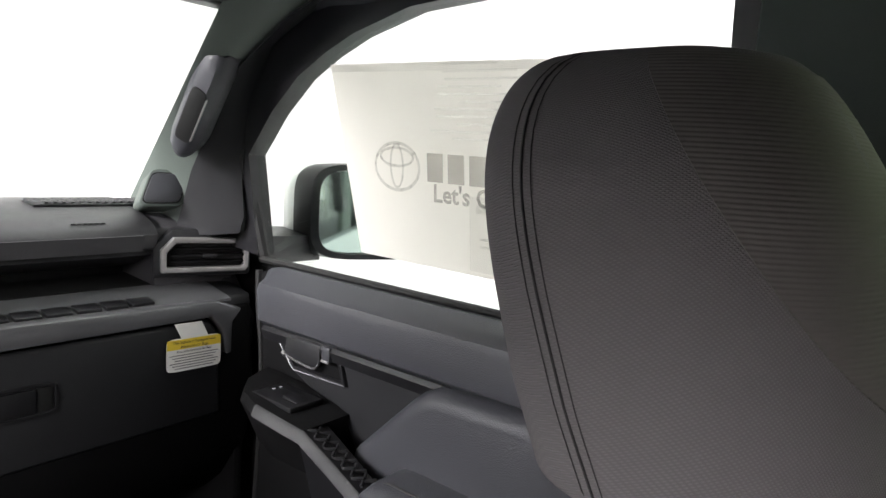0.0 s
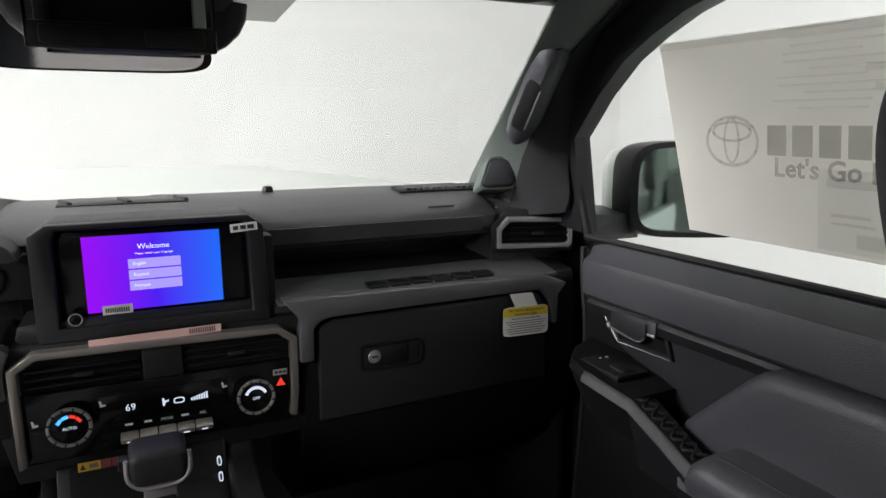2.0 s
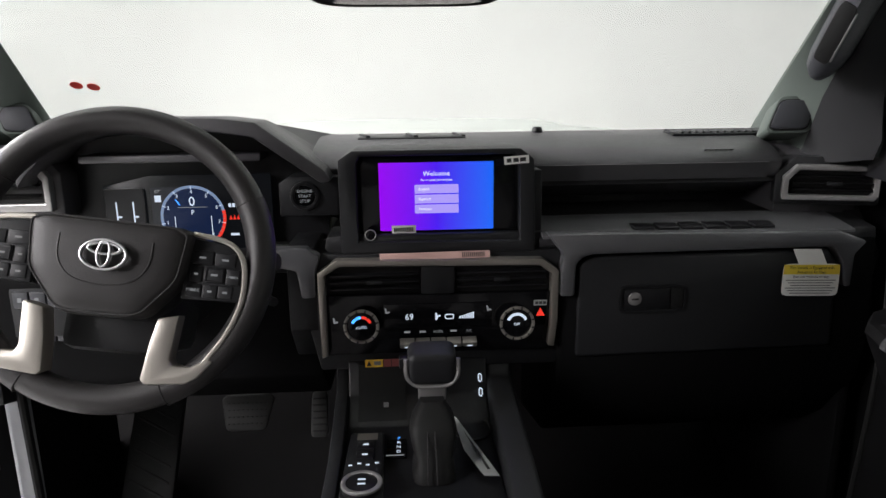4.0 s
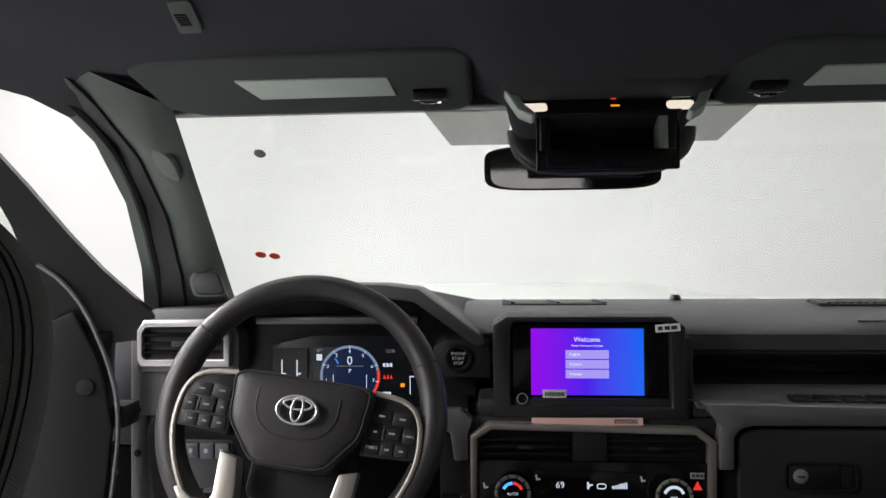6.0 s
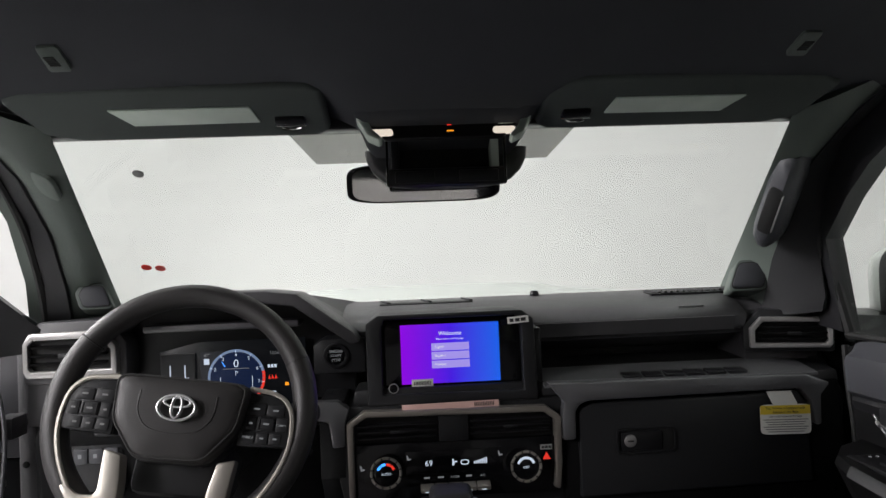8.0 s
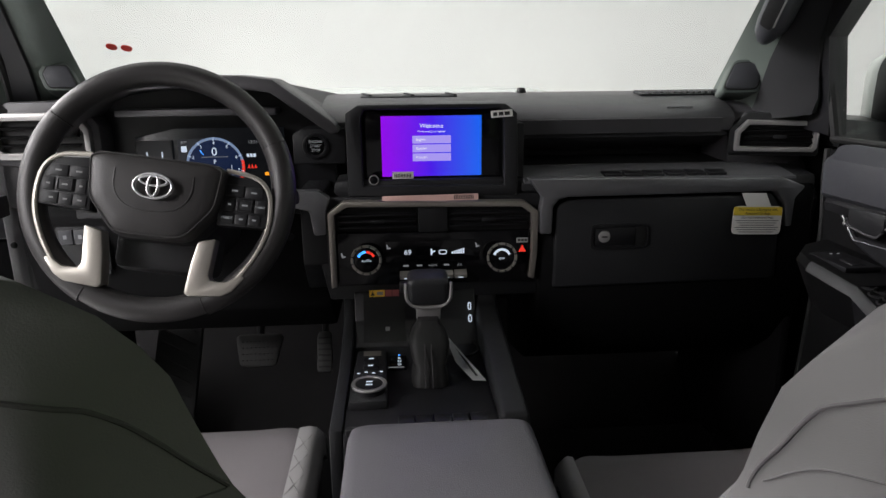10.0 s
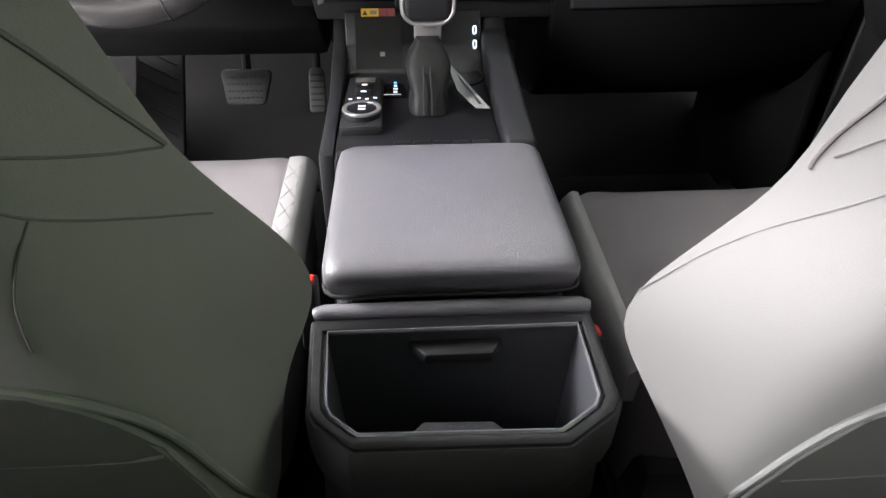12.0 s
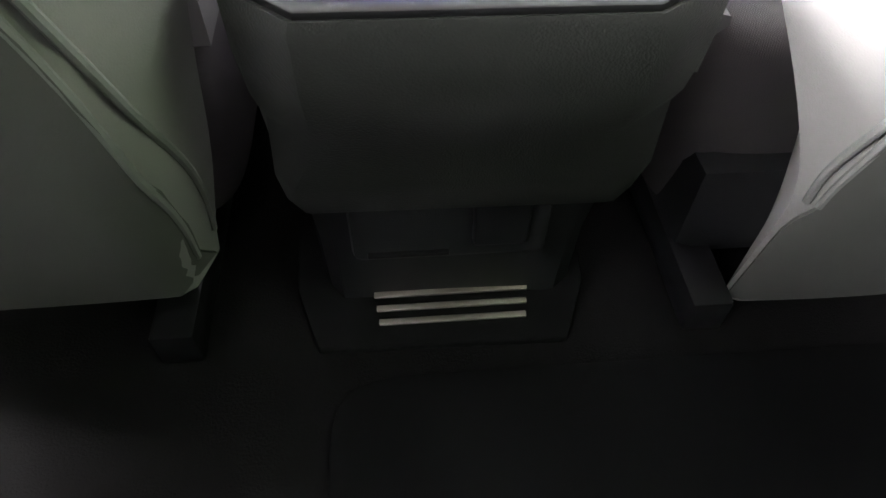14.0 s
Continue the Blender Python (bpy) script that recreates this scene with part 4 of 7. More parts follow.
part("dash_end", prism([(1.10, 1.36), (1.07, 1.27), (1.07, 0.95), (1.24, 0.9), (1.24, 1.36)], "x", -0.738, -0.72, 0.006), "plastic", dash)
part("dash_end", prism([(1.10, 1.36), (1.07, 1.27), (1.0, 1.2), (1.03, 1.0), (1.15, 0.9), (1.24, 0.9), (1.24, 1.36)], "x", 0.72, 0.755, 0.006), "plastic", dash)
part("stack_flank", prism([(0.985, 1.235), (0.985, 1.10), (1.04, 1.03), (1.2, 1.03), (1.2, 1.235)], "x", -0.21, -0.165, 0.004), "plastic", dash)
part("switch_bank", box(-0.642, -0.552, 1.003, 1.03, 1.095, 1.184, 0.004), "plastic", dash)
for r in range(3):
    for c in range(3):
        x, z = -0.622 + 0.026 * c, 1.158 - 0.030 * r
        part("switch", box(x - 0.012, x + 0.012, 0.998 + 0.006 * r, 1.03, z - 0.013, z + 0.013, 0.002), "leather", dash)
        if r == 0 or c == 0:
            part("switch_mark", box(x - 0.004, x + 0.002, 0.9974 + 0.006 * r, 0.998 + 0.006 * r, z - 0.003, z + 0.004, 0), "lit_dim", dash)
part("shift_lever_stalk", tube([(-0.25, 0.98, 1.17), (-0.235, 0.95, 1.165), (-0.22, 0.93, 1.165)], 0.007), "smooth", dash)


# ---- steering wheel ----
wheel = thing("steering_wheel", "black leather steering wheel with silver spoke trim", "steering wheel", (-0.3724, 0.7844, 1.272))
W = pose(-0.3724, 0.7844, 1.2719, -19.2, 8.7, 1.2)


def wp(x, z, y=0.0):
    return W @ Vector((x, y, z))


def rim_piece(a0, a1, r_major, r_minor, mat, name, n=28):
    pts = [wp(r_major * math.cos(radians(a0 + (a1 - a0) * k / n)), r_major * math.sin(radians(a0 + (a1 - a0) * k / n)) * 1.0) for k in range(n + 1)]
    part(name, tube(pts, r_minor, 14), mat, wheel)


rim_piece(150, 30, 0.1705, 0.0174, "wheel", "rim_top", 30)
rim_piece(30.5, -62, 0.1705, 0.0180, "wheel", "rim_grip", 24)
rim_piece(149.5, 242, 0.1705, 0.0180, "wheel", "rim_grip", 24)
rim_piece(-62.5, -117.5, 0.168, 0.0178, "wheel", "rim_bottom", 16)
def corners(pts, f=0.2, n=5):
    """Outline with each corner rounded by a short curve."""
    out = []
    for k, p in enumerate(pts):
        a, b, c = Vector(pts[k - 1]), Vector(p), Vector(pts[(k + 1) % len(pts)])
        s0, s1 = b.lerp(a, f), b.lerp(c, f)
        out += [s0.lerp(b, t).lerp(b.lerp(s1, t), t) for t in (j / (n - 1) for j in range(n))]
    return out


hub = [(-0.094, 0.036), (-0.078, 0.044), (0.078, 0.044), (0.094, 0.036), (0.088, -0.022), (0.048, -0.071), (-0.048, -0.071), (-0.088, -0.022)]
part("hub_back", turned(prism([(x * 1.02, z * 1.02) for x, z in hub], "y", 0.0, 0.05, 0.01), W), "plastic", wheel)
rings = []
for f, y in ((1.0, 0.0), (0.995, -0.016), (0.97, -0.026), (0.92, -0.0325), (0.84, -0.0355), (0.7, -0.0370), (0.5, -0.0380), (0.25, -0.0384), (0.03, -0.0385)):
    rings.append([wp(p.x * f, p.y * f - 0.004 * (1 - f), y) for p in corners(hub)])
part("airbag_cover", loft(rings), "wheel", wheel, "black airbag cover with stitched edge", 60)
part("stitch", tube([wp(p.x * 0.93, p.y * 0.93, -0.0325) for p in corners(hub)], 0.0012, 6, True), "thread", wheel)
part("emboss", tube([wp(p.x, p.y, -0.0376) for p in smooth_path([(-0.052, 0.020, 0), (-0.052, -0.010, 0), (-0.030, -0.034, 0), (0.030, -0.034, 0), (0.052, -0.010, 0), (0.052, 0.020, 0)], 2)], 0.0012, 6), "wheel", wheel)
for a in (30.2, 149.8, -62.2, 242.2):
    t = radians(a)
    c, r = Vector((0.1705 * math.cos(t), 0, 0.1705 * math.sin(t))), Vector((math.cos(t), 0, math.sin(t)))
    part("rim_stitch", tube([W @ (c + (r * math.cos(u) + Vector((0, 1, 0)) * math.sin(u)) * 0.0180) for u in (2 * math.pi * k / 20 for k in range(20))], 0.0009, 6, True), "thread", wheel)
part("badge_ring", turned(hoop(oval(0, 0, 0.0265, 0.0182, 40), oval(0, 0, 0.0235, 0.0154, 40), "y", -0.0475, -0.041, 0.001), W @ pose(0.002, 0, 0.0)), "badge", wheel, "plain chrome oval badge")
part("badge_bar", turned(hoop(oval(0, 0.001, 0.0082, 0.0162, 28), oval(0, 0.001, 0.0054, 0.0136, 28), "y", -0.0468, -0.041, 0.0006), W @ pose(0.002, 0, 0.0)), "badge", wheel)
part("badge_bar", turned(hoop(oval(0, 0.007, 0.0192, 0.0076, 28), oval(0, 0.007, 0.0162, 0.0050, 28), "y", -0.0466, -0.041, 0.0006), W @ pose(0.002, 0, 0.0)), "badge", wheel)
for s in (-1, 1):
    q = lambda pts: [(s * x, z) for x, z in pts]
    pad = q([(0.088, 0.034), (0.134, 0.029), (0.152, 0.010), (0.158, -0.020), (0.156, -0.038), (0.084, -0.041)])
    part("spoke", turned(prism([(x * 0.99, z) for x, z in pad], "y", -0.010, 0.012, 0.004), W), "plastic", wheel)
    part("switch_pad", turned(prism(pad, "y", -0.0165, -0.009, 0.003), W), "plastic", wheel, "black thumb switch pad")
    keys = [(0.1045, 0.0110, 0.0125, 0.0085), (0.1310, 0.0105, 0.0125, 0.0082), (0.0995, -0.0090, 0.0070, 0.0095), (0.1205, -0.0085, 0.0125, 0.0095), (0.1420, -0.0090, 0.0080, 0.0095), (0.0985, -0.0285, 0.0090, 0.0080), (0.1175, -0.0285, 0.0085, 0.0080), (0.1355, -0.0280, 0.0085, 0.0078)]
    for kx, kz, kw, kh in keys:
        part("key", turned(box(s * kx - kw, s * kx + kw, -0.0182, -0.0150, kz - kh, kz + kh, 0.0016), W), "plastic", wheel)
        part("key_mark", turned(box(s * kx - kw * 0.32, s * kx + kw * 0.32, -0.0186, -0.0181, kz - 0.0012, kz + 0.0012, 0), W), "lit_dim" if s > 0 else "grey_ink", wheel)
    part("key_frame", turned(hoop(q([(0.110, 0.0), (0.131, 0.0), (0.131, -0.017), (0.110, -0.017)]), q([(0.112, -0.002), (0.129, -0.002), (0.129, -0.015), (0.112, -0.015)]), "y", -0.0192, -0.0178, 0.0003), W), "smooth", wheel)
    lower = q([(0.064, -0.066), (0.088, -0.060), (0.084, -0.112), (0.088, -0.119), (0.108, -0.119), (0.126, -0.107), (0.134, -0.110), (0.118, -0.131), (0.104, -0.1395), (0.060, -0.144), (0.054, -0.139), (0.058, -0.098)])
    part("spoke_trim", turned(prism(lower, "y", -0.020, 0.010, 0.003), W), "nickel", wheel, "satin silver lower spoke trim")
    arc = [(0.090, 0.038), (0.134, 0.034), (0.153, 0.014), (0.1575, -0.018), (0.155, -0.048), (0.142, -0.082), (0.126, -0.108), (0.112, -0.128)]
    part("trim_line", tube([wp(s * p.x, p.y, -0.0165) for p in smooth_path([(a, b, 0) for a, b in arc], 2)], 0.0034, 8), "nickel", wheel)
lettering("MODE", 0.0055, W @ pose(0.0985, -0.0190, -0.0285) @ FACE_BACK, "lit_dim", wheel, "key_word", 0.0002)
lettering("CANCEL", 0.0038, W @ pose(0.142, -0.0190, -0.009) @ FACE_BACK, "lit_dim", wheel, "key_word", 0.0002)
part("column", turned(disc((0, 0.03, -0.015), (0, 1, 0), 0.06, 0.075, 0.22, 24, 0.005), W), "plastic", wheel, "black column shroud")
part("column_cover", turned(box(-0.06, 0.06, 0.02, 0.2, -0.115, -0.03, 0.015), W), "plastic", wheel)
for s in (-1, 1):
    stalk = thing("column_stalk", "black steering column stalk behind the wheel", "stalk", tuple(wp(s * 0.08, 0, 0.06)), "column stalks")
    part("arm", tube([wp(s * 0.05, 0.005, 0.07), wp(s * 0.12, 0.012, 0.055), wp(s * 0.185, 0.02, 0.035)], lambda k: 0.007 + 0.004 * k, 10), "smooth", stalk)
    part("mark", turned(box(s * 0.175 - 0.003, s * 0.175 + 0.003, 0.024, 0.0255, 0.018, 0.024, 0), W), "lit_orange" if s > 0 else "lit_dim", stalk)

# ---- centre console ----
con = thing("centre_console", "black centre console with shifter panel and rear bin", "console", (0.0, 0.6, 0.56))
prof = [(0.645, 0.90), (0.655, 0.948), (0.70, 0.952), (0.84, 0.953), (0.92, 0.962), (0.965, 0.995), (0.984, 1.045), (1.05, 1.06), (1.05, 0.56), (0.645, 0.56)]
part("top_panel", prism(prof, "x", -0.122, 0.100, 0.004), "smooth", con, "black shifter panel")
part("side_rail", prism([(0.655, 0.90), (0.66, 0.966), (0.70, 0.970), (0.98, 1.015), (1.0, 1.045), (1.05, 1.05), (1.05, 0.56), (0.655, 0.56)], "x", 0.100, 0.142, 0.008, 3), "plastic", con)
part("side_rail", prism([(0.655, 0.90), (0.66, 0.952), (0.84, 0.960), (0.97, 1.0), (1.0, 1.04), (1.05, 1.05), (1.05, 0.56), (0.655, 0.56)], "x", -0.142, -0.122, 0.006, 2), "plastic", con)
part("base", box(-0.104, 0.126, 0.34, 0.66, 0.56, 0.925, 0.01), "plastic", con)
part("tray_lip", box(-0.118, 0.098, 0.650, 0.662, 0.946, 0.957, 0.003), "plastic", con)
for k in range(5):
    part("blank_switch", box(-0.045 + 0.026 * k, -0.0215 + 0.026 * k, 0.667, 0.690, 0.951, 0.9555, 0.002), "smooth", con)
part("charging_pad", prism([(0.928, 0.9685), (0.964, 0.9985), (0.980, 1.041), (0.984, 1.041), (0.968, 0.995), (0.932, 0.965)], "x", -0.105, -0.030), "rubber", con, "rubber phone pad")
part("pad_mark", turned(box(-0.004, 0.004, -0.004, 0.004, 0, 0.0006, 0), pose(-0.062, 0.948, 0.9855, 40)), "grey_ink", con)
part("mode_block", prism([(-0.118, 0.715), (-0.060, 0.715), (-0.064, 0.90), (-0.114, 0.90)], "z", 0.950, 0.966, 0.004), "plastic", con)
part("film_square", box(-0.103, -0.073, 0.876, 0.894, 0.9660, 0.9668, 0), "champagne", con)
for k in range(2):
    part("mode_key", box(-0.101, -0.077, 0.848 - 0.027 * k, 0.868 - 0.027 * k, 0.965, 0.9685, 0.001), "smooth", con)
    part("mode_mark", box(-0.093, -0.085, 0.857 - 0.027 * k, 0.8605 - 0.027 * k, 0.9686, 0.9691, 0), "lit_white", con)
for k in range(4):
    part("range_mark", box(-0.110 + 0.012 * k, -0.105 + 0.012 * k, 0.807 + 0.004 * (k % 2), 0.810 + 0.004 * (k % 2), 0.9661, 0.9667, 0), "lit_white", con)
knob = part("mode_dial", disc((-0.088, 0.752, 0.960), (0, 0, 1), 0.0265, 0.0245, 0.016, 32, 0.002), "smooth", con)
part("dial_ring", washer((-0.088, 0.752, 0.973), (0, 0, 1), 0.0272, 0.0205, 0.004, 36), "silver", knob, "silver dial ring")
for k in range(2):
    part("dial_mark", box(-0.093, -0.083, 0.746 + 0.010 * k, 0.749 + 0.010 * k, 0.9765, 0.977, 0), "lit_white", knob)
part("gear_plate", turned(box(-0.060, -0.030, 0.838, 0.90, 0.955, 0.9585, 0.001), pose(0, 0, 0)), "piano", con)
for k, word in enumerate("PRND"):
    lettering(word, 0.0095, pose(-0.042, 0.890 - 0.0125 * k, 0.9588), "lit_blue" if k == 0 else "lit_white", con, "gear_letter", 0.0002)
part("gear_line", box(-0.060, -0.034, 0.8415, 0.844, 0.9586, 0.959, 0), "lit_dim", con)
for k in range(2):
    part("usb_port", turned(prism(oval(0, 0, 0.0032, 0.0070, 20, 3), "y", -0.0015, 0.002), pose(0.089, 0.9715 - 0.0110 * k, 1.0155 - 0.0200 * k, -20)), "lit_white", con, "lit charging port")
    part("usb_slot", turned(prism(oval(0, 0, 0.0016, 0.005, 16, 3), "y", -0.002, -0.0014), pose(0.089, 0.9715 - 0.0110 * k, 1.0155 - 0.0200 * k, -20)), "black_ink", con)
part("cup_well", washer((0.070, 0.905, 0.960), (0, -0.12, 1), 0.030, 0.026, 0.003, 32), "rubber", con)
warn = thing("warning_label", "small amber and red warning label under the climate panel", "label", (-0.07, 0.98, 1.035), "paper labels")
part("sign", turned(box(-0.018, 0.010, -0.0006, 0, -0.006, 0.006, 0), pose(-0.076, 0.9775, 1.0435, -20)), "orange", warn)
part("triangle", turned(prism([(-0.016, -0.004), (-0.008, -0.004), (-0.012, 0.004)], "y", -0.0011, -0.0006), pose(-0.076, 0.9775, 1.0435, -20)), "black_ink", warn)
part("sign_bar", turned(box(-0.004, 0.007, -0.0011, -0.0006, -0.003, 0.003, 0), pose(-0.076, 0.9775, 1.0435, -20)), "grey_ink", warn)
for k in range(2):
    part("sign", turned(box(0.011 + 0.013 * k, 0.023 + 0.013 * k, -0.0006, 0, -0.006, 0.006, 0), pose(-0.076, 0.9775, 1.0435, -20)), "maroon", warn)

shift = thing("gear_shifter", "leather T-handle gear shifter with a pleated boot", "gear shifter", (0.004, 0.80, 0.955))
boot = []
for y0, y1, hw, z in ((0.770, 0.855, 0.0300, 0.954), (0.773, 0.852, 0.0285, 0.966), (0.781, 0.848, 0.0250, 0.978), (0.789, 0.847, 0.0300, 0.996), (0.797, 0.853, 0.0330, 1.012), (0.808, 0.858, 0.0285, 1.026), (0.822, 0.860, 0.0200, 1.036), (0.830, 0.860, 0.0165, 1.044)):
    boot.append([(0.007 + x, y, z) for x, y in oval(0, (y0 + y1) / 2, hw, (y1 - y0) / 2, 20, 4)])
part("boot", loft(boot), "rubber", shift, "pleated leather boot", 40)
for k in (-1, 1):
    part("boot_seam", tube([(0.004 + k * 0.006, 0.764, 0.957), (0.004 + k * 0.006, 0.776, 0.984), (0.004 + k * 0.005, 0.788, 1.002), (0.004 + k * 0.005, 0.801, 1.016)], 0.0009, 6), "thread", shift)
SH = pose(0.008, 0.856, 1.092, 10)
part("stem", turned(box(-0.020, 0.020, -0.014, 0.004, -0.056, -0.024, 0.004), SH), "silver", shift, "satin silver stem")
part("handle", turned(prism(oval(0, 0, 0.034, 0.0245, 32, 5), "y", -0.022, 0.026, 0.009, 3), SH), "plastic", shift, "black leather T-handle", 60)
part("cradle", turned(tube(smooth_path([(-0.036, -0.014, 0.016), (-0.0365, -0.017, -0.006), (-0.033, -0.018, -0.016), (-0.021, -0.018, -0.0265), (0.0, -0.018, -0.0275), (0.021, -0.018, -0.0265), (0.033, -0.018, -0.016), (0.0365, -0.017, -0.006), (0.036, -0.014, 0.016)], 2), 0.0032, 8), SH), "silver", shift, "satin silver cradle")
part("release_button", turned(box(-0.046, -0.033, 0.0, 0.014, -0.010, 0.008, 0.003), SH), "smooth", shift)
leaf = thing("paper_strip", "folded printed strip of film on the shifter panel", "strip", (0.065, 0.83, 0.956))
part("strip", prism([(0.040, 0.905), (0.046, 0.900), (0.074, 0.838), (0.094, 0.774), (0.073, 0.776), (0.052, 0.842)], "z", lambda p: 0.962 + 0.02 * max(0, (p[1] - 0.84)) / 0.06, lambda p: 0.9628 + 0.02 * max(0, (p[1] - 0.84)) / 0.06), "film", leaf)
part("print_bar", prism([(0.050, 0.885), (0.053, 0.884), (0.083, 0.790), (0.079, 0.790)], "z", lambda p: 0.9632 + 0.02 * max(0, (p[1] - 0.84)) / 0.06, lambda p: 0.9638 + 0.02 * max(0, (p[1] - 0.84)) / 0.06), "black_ink", leaf)

# armrest lid
lid = thing("armrest", "dark grey synthetic leather armrest lid on the console", "armrest", (0.006, 0.5, 0.94))
LX, LY = 0.011, 0.488
rows = []
for f, z in ((0.965, 0.936), (0.985, 0.944), (0.995, 0.952), (1.0, 0.966), (0.994, 0.975), (0.972, 0.9825), (0.93, 0.9868), (0.86, 0.9890), (0.55, 0.9915), (0.05, 0.992)):
    rows.append([(LX + x * f, LY + (y - LY) * f + (0.50 * max(0.0, 0.980 - z) if y < LY else 0.0), z + 0.01 * (y - 0.5)) for x, y in oval(0, LY, 0.1215, 0.130, 72, 14)])
part("cushion", loft(rows), "armrest", lid, sharp=70)
for k in (-1, 1):
    part("seam", tube([(LX + k * 0.1185, LY - 0.112 + 0.226 * q, 0.9715 + 0.01 * (LY - 0.12 + 0.24 * q - 0.5)) for q in [j / 12 for j in range(13)]], 0.0014, 6), "thread", lid, "sewn side seam")
part("seam", tube([(LX + x * 0.996, LY + (y - LY) * 0.996 + 0.004, 0.957 + 0.01 * (y - 0.5)) for x, y in oval(0, LY, 0.1215, 0.128, 72, 14)], 0.0016, 6, True), "thread", lid)

# rear bin of the console
R_OUT = [(-0.120, 0.350), (0.138, 0.350), (0.137, 0.243), (0.130, 0.229), (0.088, 0.199), (-0.077, 0.202), (-0.107, 0.230), (-0.113, 0.242)]
R_IN = [(-0.104, 0.332), (0.122, 0.332), (0.120, 0.246), (0.114, 0.235), (0.083, 0.213), (-0.072, 0.217), (-0.094, 0.236), (-0.099, 0.247)]
R_LOW = [(-0.120, 0.350), (0.138, 0.350), (0.138, 0.243), (0.135, 0.213), (0.118, 0.199), (-0.100, 0.203), (-0.114, 0.218), (-0.117, 0.245)]


def ring_at(pts, z, f=1.0, dy=0.0, push=0.0):
    cx, cy = 0.0105, 0.275
    out = []
    for x, y in pts:
        yy = cy + (y - cy) * f + dy
        if y < 0.30:
            yy += push
        out.append((cx + (x - cx) * f, yy, z))
    return out


rings = [ring_at(R_IN, 0.80, 0.90, 0, 0.055), ring_at(R_IN, 0.86, 0.95, 0, 0.030), ring_at(R_IN, 0.935, 0.99), ring_at(R_IN, 0.941), ring_at(R_OUT, 0.941, 0.985), ring_at(R_OUT, 0.936, 1.0), ring_at(R_OUT, 0.90, 1.005, 0, 0.004), ring_at(R_OUT, 0.868, 1.0, 0, 0.013), ring_at(R_OUT, 0.855, 0.99, 0, 0.020), ring_at(R_LOW, 0.80, 0.985, 0, 0.042), ring_at(R_LOW, 0.762, 0.98, 0, 0.056), ring_at(R_LOW, 0.752, 0.97, 0, 0.064), ring_at(R_LOW, 0.742, 0.95, 0, 0.080)]
# base darker than the bin above, its shade put into the plastic
part("rear_base", loft([ring_at(R_LOW, 0.741, 0.95, 0, 0.088), ring_at(R_LOW, 0.66, 0.93, 0, 0.106), ring_at(R_LOW, 0.556, 0.92, 0.0, 0.112)]), "plastic", con, "black lower console", 40)
part("rear_bin", loft(rings[3:], caps=False), "bin", con, "black open rear bin", 40)
liner = [ring_at(R_IN, 0.803, 0.3, 0.02)] + rings[:4]
part("bin_liner", loft(liner, caps=False), "leather", con, "dark bin liner", 40)
part("bin_rim", hoop([(p[0], p[1]) for p in ring_at(R_OUT, 0, 0.965)], [(p[0], p[1]) for p in ring_at(R_IN, 0, 1.025)], "z", 0.940, 0.9445, 0.0012), "smooth", con)
part("bin_rim", tube([(p[0], p[1], 0.943) for p in ring_at(R_IN, 0, 0.985)], 0.0022, 6, True), "graphite", con)
part("bin_lip", tube([(-0.114, 0.356, 0.941), (-0.108, 0.356, 0.944), (0.01, 0.356, 0.945), (0.128, 0.356, 0.944), (0.134, 0.356, 0.941)], 0.0088, 12), "armrest", con, "grained rear lip")
part("finger_tab", prism([(-0.034, 0.334), (0.055, 0.334), (0.042, 0.312), (-0.018, 0.312)], "z", 0.919, 0.930, 0.002), "plastic", con)
part("finger_tab", prism([(-0.040, 0.212), (0.050, 0.210), (0.032, 0.230), (-0.022, 0.232)], "z", 0.928, 0.939, 0.002), "plastic", con)
part("rear_cover", box(-0.075, 0.085, 0.284, 0.32, 0.672, 0.735, 0.008), "plastic", con)
part("rear_cover", box(0.022, 0.066, 0.276, 0.30, 0.695, 0.745, 0.004), "smooth", con)
part("pull_tab", box(-0.062, 0.004, 0.280, 0.290, 0.682, 0.686, 0.001), "smooth", con)
duct = thing("floor_duct", "black rear heater duct with three pale bars", "air duct", (0.004, 0.30, 0.556))
part("body", prism([(-0.138, 0.40), (-0.138, 0.33), (-0.118, 0.272), (0.118, 0.268), (0.142, 0.325), (0.142, 0.40)], "z", 0.55, lambda p: 0.560 + 0.32 * (p[1] - 0.268), 0.004), "matte", duct)
for k, (y, w) in enumerate(((0.316, 0.0735), (0.303, 0.0715), (0.290, 0.0695))):
    part("slot_bar", turned(box(-w, w, -0.0028, 0.0028, 0.0, 0.004, 0.0006), pose(0.010, y, 0.5735 + 0.30 * (y - 0.29), 17)), "champagne", duct, "pale metal bar")
mat_ = thing("floor_mat", "black ribbed rear floor mat", "floor mat", (0.1, 0.0, 0.556), "floor mats")
part("mat", prism(oval(0.30, -0.10, 0.405, 0.34, 40, 16), "z", 0.5555, 0.564, 0.002), "matte", mat_)

# ---- pedals and mats ----
brake = thing("brake_pedal", "wide ribbed rubber brake pedal", "pedal", (-0.39, 1.36, 0.77), "pedals")
B = pose(-0.384, 1.347, 0.783, -20)
part("pad", turned(prism([(-0.057, 0.030), (-0.048, 0.039), (0.048, 0.039), (0.058, 0.030), (0.040, -0.036), (0.030, -0.041), (-0.038, -0.041), (-0.048, -0.036)], "y", -0.008, 0.008, 0.006), B), "pedal", brake)
